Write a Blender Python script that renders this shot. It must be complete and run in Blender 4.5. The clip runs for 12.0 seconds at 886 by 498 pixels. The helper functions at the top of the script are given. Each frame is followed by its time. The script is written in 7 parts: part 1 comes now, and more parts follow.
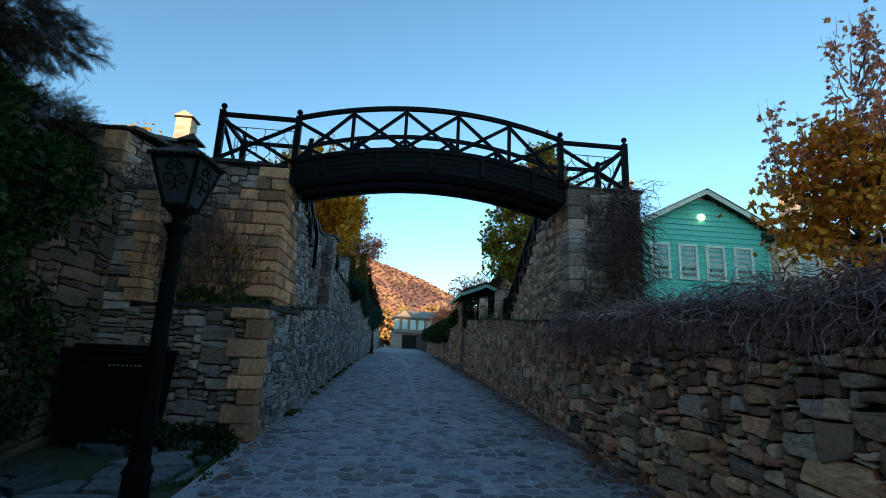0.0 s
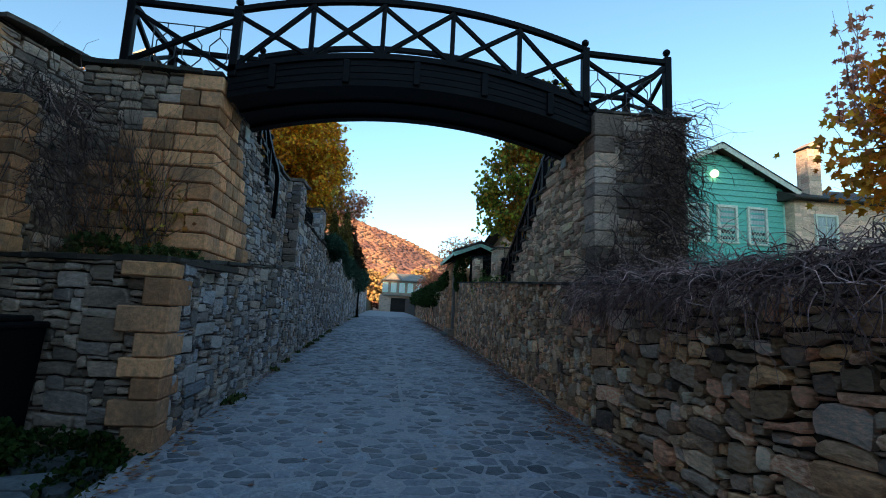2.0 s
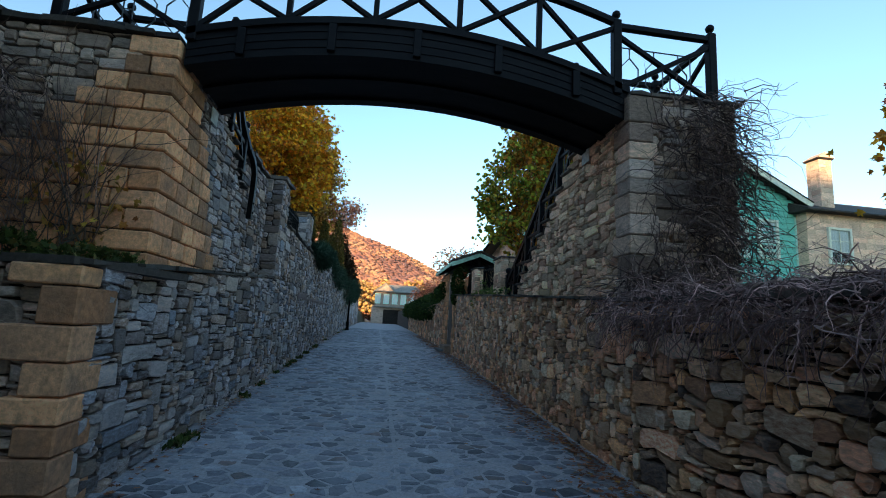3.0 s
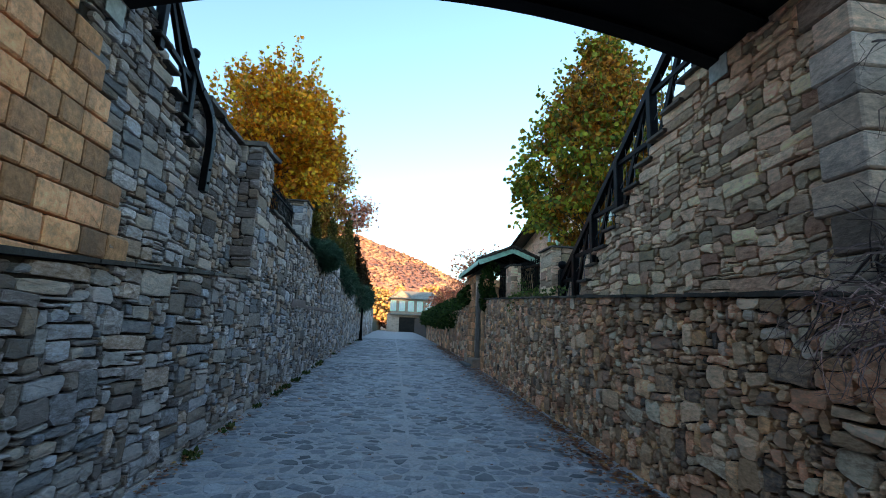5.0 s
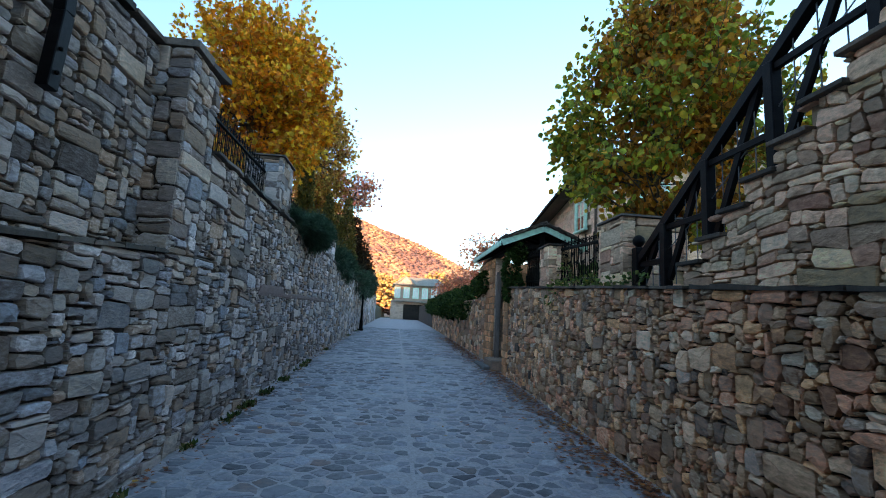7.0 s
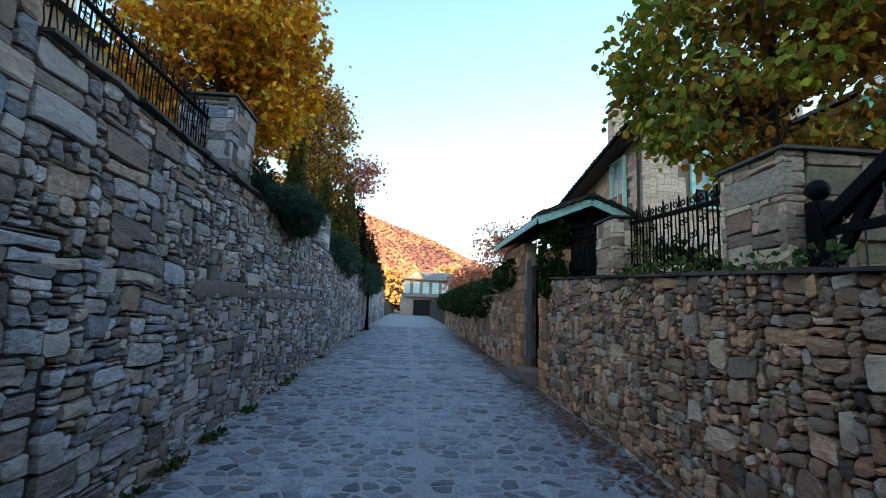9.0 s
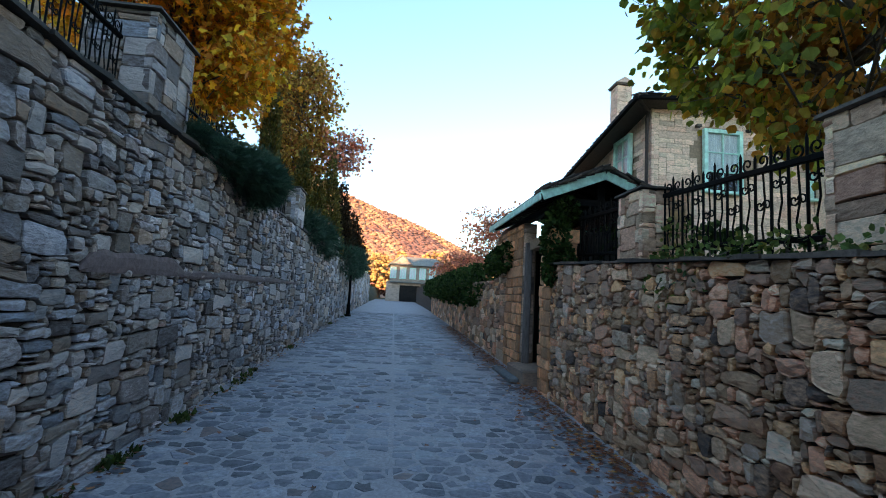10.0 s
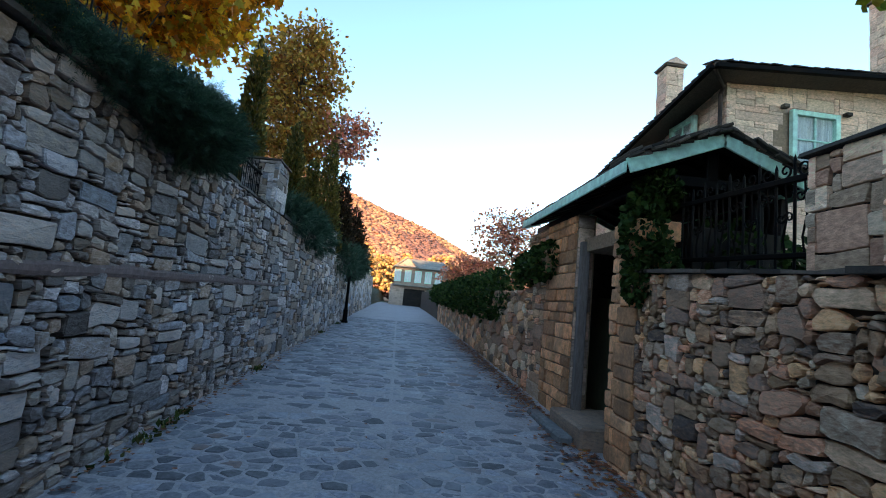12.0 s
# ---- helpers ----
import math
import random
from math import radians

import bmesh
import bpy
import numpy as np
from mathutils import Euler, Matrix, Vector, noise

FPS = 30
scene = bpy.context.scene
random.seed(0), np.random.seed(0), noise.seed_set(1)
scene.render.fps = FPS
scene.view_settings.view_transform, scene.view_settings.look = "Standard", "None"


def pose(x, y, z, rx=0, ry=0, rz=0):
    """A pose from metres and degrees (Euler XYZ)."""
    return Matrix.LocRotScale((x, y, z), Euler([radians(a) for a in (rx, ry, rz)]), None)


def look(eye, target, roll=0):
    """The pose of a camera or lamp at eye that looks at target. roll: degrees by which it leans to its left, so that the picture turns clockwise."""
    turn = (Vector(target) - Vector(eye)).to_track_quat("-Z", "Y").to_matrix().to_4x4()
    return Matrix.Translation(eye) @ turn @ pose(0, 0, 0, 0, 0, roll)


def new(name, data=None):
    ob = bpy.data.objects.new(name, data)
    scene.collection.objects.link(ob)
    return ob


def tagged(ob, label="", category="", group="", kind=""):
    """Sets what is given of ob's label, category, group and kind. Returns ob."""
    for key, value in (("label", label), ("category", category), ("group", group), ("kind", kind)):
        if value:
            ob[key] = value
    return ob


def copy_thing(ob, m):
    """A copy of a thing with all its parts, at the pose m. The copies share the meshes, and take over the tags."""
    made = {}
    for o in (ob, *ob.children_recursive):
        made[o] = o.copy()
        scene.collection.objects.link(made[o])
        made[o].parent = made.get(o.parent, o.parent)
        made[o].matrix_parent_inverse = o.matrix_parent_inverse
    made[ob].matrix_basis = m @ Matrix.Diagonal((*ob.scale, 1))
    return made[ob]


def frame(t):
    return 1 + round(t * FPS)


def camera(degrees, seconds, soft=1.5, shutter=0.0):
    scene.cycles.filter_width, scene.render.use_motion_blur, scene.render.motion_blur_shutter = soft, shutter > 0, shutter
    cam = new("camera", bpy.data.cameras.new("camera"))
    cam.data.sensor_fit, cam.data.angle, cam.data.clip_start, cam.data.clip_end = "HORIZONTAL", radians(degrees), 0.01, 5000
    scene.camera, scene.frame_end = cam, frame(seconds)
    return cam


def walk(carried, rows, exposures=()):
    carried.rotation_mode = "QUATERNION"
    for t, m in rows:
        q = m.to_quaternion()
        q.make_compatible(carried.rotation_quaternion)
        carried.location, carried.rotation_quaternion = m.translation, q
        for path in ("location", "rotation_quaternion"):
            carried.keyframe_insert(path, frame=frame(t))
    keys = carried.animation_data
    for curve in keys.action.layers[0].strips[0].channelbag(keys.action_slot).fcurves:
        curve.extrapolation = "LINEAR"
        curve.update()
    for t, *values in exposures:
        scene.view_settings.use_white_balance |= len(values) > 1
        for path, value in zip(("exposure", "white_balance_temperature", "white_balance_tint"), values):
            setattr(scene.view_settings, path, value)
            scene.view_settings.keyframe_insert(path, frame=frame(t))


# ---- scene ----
cam = camera(86.6, 12.0, soft=1.0)
METRES, EYE, TILT, LEAN, TURN = 16.0, 1.55, 0.0, 0.0, -5.4
ROWS = [
    (0.0, 0.0, 0.0, 0.0, -0.5, 12.07, -2.35),
    (0.5, 0.0009, 0.0258, -0.0007, -0.7, 11.21, -1.83),
    (1.0, 0.002, 0.0575, 0.0007, -0.17, 10.2, -1.21),
    (1.5, 0.0015, 0.0964, 0.005, -0.56, 8.98, -1.93),
    (2.0, 0.0029, 0.1374, 0.0065, -1.75, 7.72, -2.64),
    (2.5, -0.0012, 0.1793, 0.0094, -2.33, 7.91, -3.28),
    (3.0, -0.003, 0.2188, 0.0123, -2.65, 9.19, -3.19),
    (5.0, -0.0173, 0.3962, 0.019, -0.7, 9.86, -2.24),
    (5.5, -0.0178, 0.4386, 0.0212, -1.08, 10.17, -2.7),
    (6.0, -0.0212, 0.4818, 0.0255, -1.96, 9.39, -3.0),
    (6.5, -0.0286, 0.5258, 0.0293, -0.52, 8.22, -2.84),
    (8.5, -0.0408, 0.6962, 0.0357, 0.01, 8.43, -3.04),
    (9.0, -0.0433, 0.7381, 0.0394, 1.02, 7.51, -2.04),
    (9.5, -0.042, 0.7824, 0.0403, 0.3, 6.49, -2.86),
    (10.0, -0.0442, 0.825, 0.041, -0.59, 5.95, -3.23),
    (10.5, -0.0451, 0.8667, 0.042, -1.23, 5.59, -3.15),
    (11.0, -0.0484, 0.9093, 0.0453, -1.19, 5.92, -3.91),
    (11.5, -0.0542, 0.9506, 0.0483, -0.62, 6.63, -4.81),
    (12.0, -0.0593, 0.9949, 0.0499, -0.14, 6.43, -5.42),
]
BASE_EV = 2.5
EXPOSURE = [(0.0, -1.05, 6700, -7), (1.0, -0.95, 6850, -5), (2.0, -0.78, 7150, 0), (3.0, -0.58, 7500, 2), (4.0, -0.28, 7700, 1), (5.0, -0.08, 7750, 2), (6.0, 0.1, 7800, 4), (6.5, 0.1, 7800, 5), (8.5, -0.05, 7800, 7), (10.5, -0.1, 7700, 7), (12.0, -0.15, 7700, 7)]
walk(cam, [(t, pose(0, 0, EYE, TILT, LEAN, TURN) @ pose(METRES * x, METRES * y, METRES * z, 90 + pitch, roll, yaw)) for t, x, y, z, yaw, pitch, roll in ROWS],
     exposures=[(t, e + BASE_EV, k, tint) for t, e, k, tint in EXPOSURE])

# ---- world and sun ----
SUN_AZ, SUN_EL = 210.0, 9.0          # compass degrees from +y turning to +x; the sun stands low behind the walker
world = bpy.data.worlds.new("world")
scene.world = world
world.use_nodes = True
wn = world.node_tree
sky = wn.nodes.new("ShaderNodeTexSky")
sky.sky_type, sky.sun_disc = 'NISHITA', False
sky.sun_elevation, sky.sun_rotation = radians(SUN_EL), radians(SUN_AZ)
sky.altitude, sky.air_density, sky.dust_density, sky.ozone_density = 900, 1.0, 0.3, 2.6
wn.links.new(sky.outputs[0], wn.nodes["Background"].inputs[0])
wn.nodes["Background"].inputs[1].default_value = 0.15
sun_dir = Vector((math.sin(radians(SUN_AZ)) * math.cos(radians(SUN_EL)), math.cos(radians(SUN_AZ)) * math.cos(radians(SUN_EL)), math.sin(radians(SUN_EL))))
sun = new("sun", bpy.data.lights.new("sun", "SUN"))
sun.data.energy, sun.data.angle, sun.data.color = 3.2, radians(0.6), (1.0, 0.70, 0.46)
sun.matrix_world = look(sun_dir * 100, (0, 0, 0))

# ---- materials ----


def ramp_node(nt, stops, mode='LINEAR'):
    r = nt.nodes.new("ShaderNodeValToRGB")
    r.color_ramp.interpolation = mode
    while len(r.color_ramp.elements) < len(stops):
        r.color_ramp.elements.new(0.5)
    for e, (p, c) in zip(r.color_ramp.elements, stops):
        e.position, e.color = p, (*c, 1)
    return r


def noise_node(nt, scale, detail=5, rough=0.6, src=None, dist=0.0):
    n = nt.nodes.new("ShaderNodeTexNoise")
    n.inputs["Scale"].default_value, n.inputs["Detail"].default_value = scale, detail
    n.inputs["Roughness"].default_value, n.inputs["Distortion"].default_value = rough, dist
    if src:
        nt.links.new(src, n.inputs["Vector"])
    return n


def mix_node(nt, a, b, fac, blend='MIX'):
    m = nt.nodes.new("ShaderNodeMix")
    m.data_type, m.blend_type = 'RGBA', blend
    for sock, val in ((m.inputs[0], fac), (m.inputs[6], a), (m.inputs[7], b)):
        if isinstance(val, (int, float)):
            sock.default_value = val
        elif isinstance(val, tuple):
            sock.default_value = (*val, 1)
        else:
            nt.links.new(val, sock)
    return m.outputs[2]


def math_node(nt, op, a, b=0.0):
    m = nt.nodes.new("ShaderNodeMath")
    m.operation = op
    for sock, val in ((m.inputs[0], a), (m.inputs[1], b)):
        if isinstance(val, (int, float)):
            sock.default_value = val
        else:
            nt.links.new(val, sock)
    return m.outputs[0]


def surface(name, stops, grain=14.0, stain=1.6, stain_col=(0.05, 0.045, 0.04), stain_amt=0.45, rough=0.85, bump=0.5, bump_dist=0.01,
            pieces=True, metal=0.0, stretch=(1, 1, 1), spec=0.3, vary=0.48, through_light=None):
    """A material with a colour for each piece, a fine grain, and larger stains."""
    m = bpy.data.materials.new(name)
    m.use_nodes = True
    nt = m.node_tree
    b = nt.nodes["Principled BSDF"]
    geo = nt.nodes.new("ShaderNodeNewGeometry")
    mp = nt.nodes.new("ShaderNodeMapping")
    mp.inputs["Scale"].default_value = stretch
    nt.links.new(geo.outputs["Position"], mp.inputs["Vector"])
    pos = mp.outputs[0]
    fine = noise_node(nt, grain, 8, 0.7, pos)
    big = noise_node(nt, stain, 5, 0.6, pos, 0.4)
    if pieces:
        info = nt.nodes.new("ShaderNodeObjectInfo")
        val = math_node(nt, 'FRACT', math_node(nt, 'ADD', info.outputs["Random"], geo.outputs["Random Per Island"]))
        val2 = math_node(nt, 'FRACT', math_node(nt, 'MULTIPLY', val, 7.31))
    else:
        val = big.outputs[0]
        val2 = None
    shift = math_node(nt, 'ADD', val, math_node(nt, 'MULTIPLY', math_node(nt, 'SUBTRACT', fine.outputs[0], 0.5), 0.25 if pieces else 0.5))
    col = ramp_node(nt, stops)
    nt.links.new(shift, col.inputs[0])
    out = col.outputs[0]
    lo, hi = (0.48, 1.42) if pieces else (0.62, 1.25)
    fr = ramp_node(nt, [(0.3, (lo, lo, lo)), (0.7, (hi, hi, hi))])
    nt.links.new(fine.outputs[0], fr.inputs[0])
    out = mix_node(nt, out, fr.outputs[0], 0.8, 'MULTIPLY')
    if val2 is not None:
        vr = ramp_node(nt, [(0.0, (0.98 - vary,) * 3), (1.0, (0.97 + vary,) * 3)])
        nt.links.new(val2, vr.inputs[0])
        out = mix_node(nt, out, vr.outputs[0], 1.0, 'MULTIPLY')
    sr = ramp_node(nt, [(0.48, (0, 0, 0)), (0.68, (1, 1, 1))])
    nt.links.new(big.outputs[0], sr.inputs[0])
    out = mix_node(nt, out, stain_col, math_node(nt, 'MULTIPLY', sr.outputs[0], stain_amt))
    nt.links.new(out, b.inputs["Base Color"])
    b.inputs["Metallic"].default_value = metal
    b.inputs["Specular IOR Level"].default_value = spec
    rr = math_node(nt, 'ADD', rough - 0.1, math_node(nt, 'MULTIPLY', fine.outputs[0], 0.2))
    nt.links.new(rr, b.inputs["Roughness"])
    bp = nt.nodes.new("ShaderNodeBump")
    bp.inputs["Strength"].default_value, bp.inputs["Distance"].default_value = bump, bump_dist
    rel = math_node(nt, 'ADD', fine.outputs[0], math_node(nt, 'MULTIPLY', noise_node(nt, grain * 0.3, 4, 0.6, pos).outputs[0], 1.5))
    nt.links.new(rel, bp.inputs["Height"])
    nt.links.new(bp.outputs[0], b.inputs["Normal"])
    if through_light:
        tr = nt.nodes.new("ShaderNodeBsdfTranslucent")
        mx = nt.nodes.new("ShaderNodeMixShader")
        mx.inputs[0].default_value = through_light
        nt.links.new(out, tr.inputs[0])
        nt.links.new(b.outputs[0], mx.inputs[1])
        nt.links.new(tr.outputs[0], mx.inputs[2])
        nt.links.new(mx.outputs[0], nt.nodes["Material Output"].inputs[0])
    return m


M_STONE_W = surface("grey_fieldstone", [(0.0, (0.225, 0.163, 0.142)), (0.12, (0.411, 0.376, 0.394)), (0.24, (0.435, 0.337, 0.276)), (0.36, (0.397, 0.243, 0.166)), (0.48, (0.493, 0.409, 0.370)),
                    (0.60, (0.326, 0.239, 0.209)), (0.72, (0.574, 0.494, 0.476)), (0.86, (0.415, 0.290, 0.223)), (1.0, (0.406, 0.410, 0.457))], stretch=(1, 1, 2.6), stain_amt=0.3, bump=1.0, bump_dist=0.016)
M_STONE_E = surface("brown_fieldstone", [(0.0, (0.26, 0.18, 0.15)), (0.13, (0.776, 0.423, 0.230)), (0.26, (0.744, 0.463, 0.293)), (0.40, (0.651, 0.292, 0.174)), (0.53, (0.776, 0.402, 0.192)),
                    (0.66, (0.50, 0.37, 0.29)), (0.78, (0.776, 0.331, 0.183)), (0.90, (0.790, 0.610, 0.430)), (1.0, (0.721, 0.382, 0.247))], stretch=(1, 1, 2.6), stain_amt=0.35, bump=1.1, bump_dist=0.018)
M_STONE_P = surface("tan_fieldstone", [(0.0, (0.370, 0.239, 0.177)), (0.25, (0.556, 0.367, 0.265)), (0.45, (0.411, 0.303, 0.252)), (0.65, (0.618, 0.402, 0.285)), (0.82, (0.505, 0.371, 0.296)), (1.0, (0.597, 0.370, 0.247))],
                    stretch=(1, 1, 2.2), stain_amt=0.5, bump=1.0)
# base colours kept low to carry the yard's deep shade; greenish stains are moss
M_STONE_D = surface("shade_toned_mossy_stone", [(0.0, (0.108, 0.065, 0.049)), (0.4, (0.194, 0.111, 0.076)), (0.7, (0.143, 0.096, 0.055)), (1.0, (0.258, 0.150, 0.105))], stretch=(1, 1, 2.2), stain_amt=0.4, stain_col=(0.03, 0.04, 0.02), bump=1.0)
M_POINTING = surface("tan_lime_pointing", [(0.2, (0.229, 0.148, 0.096)), (0.8, (0.381, 0.252, 0.164))], pieces=False, grain=24, bump=0.8)
M_STONE_A = surface("rosy_grey_fieldstone", [(0.0, (0.800, 0.393, 0.257)), (0.2, (0.800, 0.533, 0.345)), (0.4, (0.800, 0.462, 0.301)), (0.6, (0.800, 0.564, 0.386)), (0.8, (0.800, 0.457, 0.302)), (0.93, (0.800, 0.575, 0.364)), (1.0, (0.800, 0.512, 0.272))],
                    stretch=(1, 1, 2.2), stain_amt=0.3, bump=1.0, bump_dist=0.014)
M_BAND = surface("weathered_levelling_mortar", [(0.2, (0.158, 0.101, 0.091)), (0.8, (0.277, 0.178, 0.162))], pieces=False, grain=16, stain_amt=0.4, bump=1.0)
M_HOUSE = surface("pale_house_stone", [(0.0, (0.800, 0.475, 0.335)), (0.3, (0.800, 0.561, 0.402)), (0.6, (0.800, 0.524, 0.379)), (1.0, (0.800, 0.577, 0.401))], stretch=(1, 1, 2), stain_amt=0.2, bump=0.6, vary=0.2)
M_ROOFGREY = surface("weathered_grey_slate", [(0.0, (0.16, 0.145, 0.125)), (1.0, (0.28, 0.25, 0.21))], grain=6, stain_amt=0.3, bump=0.6)
M_QUOIN = surface("dressed_sandstone", [(0.0, (0.737, 0.308, 0.142)), (0.35, (0.800, 0.380, 0.183)), (0.65, (0.699, 0.322, 0.167)), (1.0, (0.800, 0.387, 0.193))],
                  grain=17, stain=2.2, stain_col=(0.17, 0.115, 0.08), stain_amt=0.55, bump=1.0, bump_dist=0.012)
M_MORTAR = surface("dark_joint_earth", [(0.2, (0.048, 0.031, 0.022)), (0.8, (0.068, 0.046, 0.034))], pieces=False, grain=30, bump=0.8)
M_SLATE = surface("dark_slate", [(0.0, (0.036, 0.029, 0.025)), (0.5, (0.073, 0.056, 0.046)), (1.0, (0.116, 0.086, 0.066))], grain=18, stain_amt=0.2, rough=0.75, bump=0.6)
M_COBBLE = surface("grey_cobble", [(0.0, (0.170, 0.170, 0.191)), (0.3, (0.262, 0.259, 0.293)), (0.55, (0.207, 0.200, 0.217)), (0.8, (0.336, 0.325, 0.346)), (0.93, (0.276, 0.267, 0.283)), (1.0, (0.331, 0.235, 0.210))],
                   grain=20, stain=0.9, stain_col=(0.33, 0.345, 0.37), stain_amt=0.55, rough=0.7, bump=0.4, bump_dist=0.006)
M_GROUT = surface("pale_joint_cement", [(0.2, (0.343, 0.318, 0.328)), (0.8, (0.478, 0.437, 0.447))], pieces=False, grain=26, stain=0.8, stain_col=(0.18, 0.17, 0.17), stain_amt=0.5, bump=0.4)
M_SOIL = surface("soil_and_moss", [(0.2, (0.05, 0.045, 0.03)), (0.5, (0.08, 0.075, 0.04)), (0.8, (0.06, 0.08, 0.035))], pieces=False, grain=9, stain=0.4, bump=1.0, bump_dist=0.03)
M_RUSSET = surface("russet_woodland", [(0.36, (0.25, 0.115, 0.095)), (0.46, (0.37, 0.175, 0.115)), (0.54, (0.43, 0.215, 0.13)), (0.64, (0.48, 0.275, 0.15))], pieces=False, grain=0.5, stain=0.05, stain_col=(0.50, 0.22, 0.13), stain_amt=0.3, bump=0.8, bump_dist=0.8)
M_FLAG = surface("pale_flagstone", [(0.0, (0.090, 0.096, 0.099)), (1.0, (0.180, 0.186, 0.189))], grain=12, stain_amt=0.4, bump=0.5)
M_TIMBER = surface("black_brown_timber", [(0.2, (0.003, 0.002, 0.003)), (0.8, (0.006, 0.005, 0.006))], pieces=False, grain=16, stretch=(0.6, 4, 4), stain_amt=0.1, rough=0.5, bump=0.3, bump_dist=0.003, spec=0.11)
M_JAMB = surface("weathered_grey_timber", [(0.2, (0.14, 0.11, 0.10)), (0.8, (0.26, 0.21, 0.19))], pieces=False, grain=14, stretch=(4, 4, 0.5), stain_amt=0.3, rough=0.85, bump=0.5, bump_dist=0.004)
M_IRON = surface("black_iron", [(0.2, (0.003, 0.003, 0.003)), (0.8, (0.004, 0.003, 0.003))], pieces=False, grain=40, stain_amt=0.15, stain_col=(0.06, 0.03, 0.015), rough=0.7, bump=0.2, bump_dist=0.002, spec=0.08)
M_TEAL = surface("teal_board_paint", [(0.2, (0.13, 0.50, 0.40)), (0.8, (0.21, 0.64, 0.50))], pieces=False, grain=8, stretch=(1, 1, 3), stain_amt=0.15, stain_col=(0.07, 0.22, 0.2), rough=0.6, bump=0.15)
M_TEALTRIM = surface("pale_teal_paint", [(0.2, (0.43, 0.780, 0.60)), (0.8, (0.56, 0.800, 0.70))], pieces=False, grain=8, stain_amt=0.2, stain_col=(0.2, 0.35, 0.3), rough=0.6, bump=0.15)
M_CREAM = surface("cream_window_paint", [(0.2, (0.713, 0.713, 0.562)), (0.8, (0.800, 0.800, 0.670))], pieces=False, grain=10, stain_amt=0.1, rough=0.6, bump=0.1)
M_BARK = surface("grey_brown_bark", [(0.2, (0.06, 0.045, 0.035)), (0.8, (0.14, 0.11, 0.085))], pieces=False, grain=14, stretch=(1, 1, 0.3), rough=0.9, bump=1.0, bump_dist=0.02)
M_TWIG = surface("dry_vine_twig", [(0.0, (0.143, 0.081, 0.074)), (0.6, (0.286, 0.163, 0.146)), (0.85, (0.468, 0.281, 0.246)), (1.0, (0.728, 0.450, 0.384))], grain=20, stain_amt=0.1, bump=0.3)
M_VINE = surface("dark_vine_stem", [(0.0, (0.06, 0.034, 0.03)), (0.6, (0.12, 0.07, 0.06)), (0.88, (0.20, 0.12, 0.10)), (1.0, (0.42, 0.27, 0.23))], grain=20, stain_amt=0.1, bump=0.3)
M_CURTAIN = surface("white_curtain", [(0.3, (0.55, 0.55, 0.52)), (0.7, (0.75, 0.75, 0.72))], pieces=False, grain=5, stretch=(8, 8, 0.5), stain_amt=0.0, rough=0.9, bump=0.3)
# near-black brown: shade of openings and undersides as colour, also the garage door
M_DARK = surface("shade_dark_brown", [(0.2, (0.012, 0.009, 0.008)), (0.8, (0.03, 0.022, 0.018))], pieces=False, grain=6, stain_amt=0.0, rough=0.8, bump=0.1)
M_RUST = surface("rusty_sheet", [(0.2, (0.03, 0.022, 0.02)), (0.8, (0.085, 0.05, 0.036))], pieces=False, grain=14, stain_amt=0.3, rough=0.6, bump=0.2, metal=0.3)
M_WIRE = surface("grey_steel_wire", [(0.2, (0.07, 0.075, 0.085)), (0.8, (0.13, 0.135, 0.15))], pieces=False, stain_amt=0.1, rough=0.5, bump=0.0)
M_BAR = surface("pale_paint_bar", [(0.2, (0.45, 0.45, 0.43)), (0.8, (0.55, 0.55, 0.52))], pieces=False, stain_amt=0.0, bump=0.0)
M_PLASTIC = surface("black_painted_metal", [(0.2, (0.004, 0.004, 0.005)), (0.8, (0.008, 0.008, 0.008))], pieces=False, grain=9, stain_amt=0.0, rough=0.7, bump=0.1, spec=0.1)


def foliage(name, stops, light=0.45, spec=0.25):
    return surface(name, stops, grain=10, stain=0.7, stain_amt=0.0, rough=0.6, bump=0.2, bump_dist=0.003, through_light=light, spec=spec)


M_LEAF_GOLD = foliage("golden_maple_leaf", [(0.0, (0.725, 0.222, 0.017)), (0.25, (0.800, 0.353, 0.021)), (0.45, (0.800, 0.484, 0.034)), (0.62, (0.580, 0.419, 0.048)), (0.78, (0.800, 0.288, 0.017)), (1.0, (0.608, 0.184, 0.021))])
M_LEAF_MIX = foliage("green_gold_linden_leaf", [(0.0, (0.119, 0.166, 0.022)), (0.25, (0.225, 0.266, 0.032)), (0.45, (0.427, 0.376, 0.032)), (0.6, (0.237, 0.255, 0.032)), (0.78, (0.546, 0.244, 0.022)), (1.0, (0.166, 0.199, 0.027))])
M_LEAF_RUST = foliage("orange_maple_leaf", [(0.0, (0.78, 0.29, 0.03)), (0.4, (0.80, 0.40, 0.04)), (0.7, (0.72, 0.19, 0.025)), (1.0, (0.78, 0.34, 0.03))])
# rust leaves inside the maple crown, darkened in colour for its inner shade
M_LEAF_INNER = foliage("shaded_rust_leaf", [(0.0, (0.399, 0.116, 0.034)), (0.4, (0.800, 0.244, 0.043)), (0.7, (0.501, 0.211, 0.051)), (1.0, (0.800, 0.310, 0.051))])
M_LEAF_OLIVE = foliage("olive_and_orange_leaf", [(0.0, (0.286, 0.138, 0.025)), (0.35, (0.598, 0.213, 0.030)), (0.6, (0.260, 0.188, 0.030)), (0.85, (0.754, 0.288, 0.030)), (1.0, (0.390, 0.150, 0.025))])
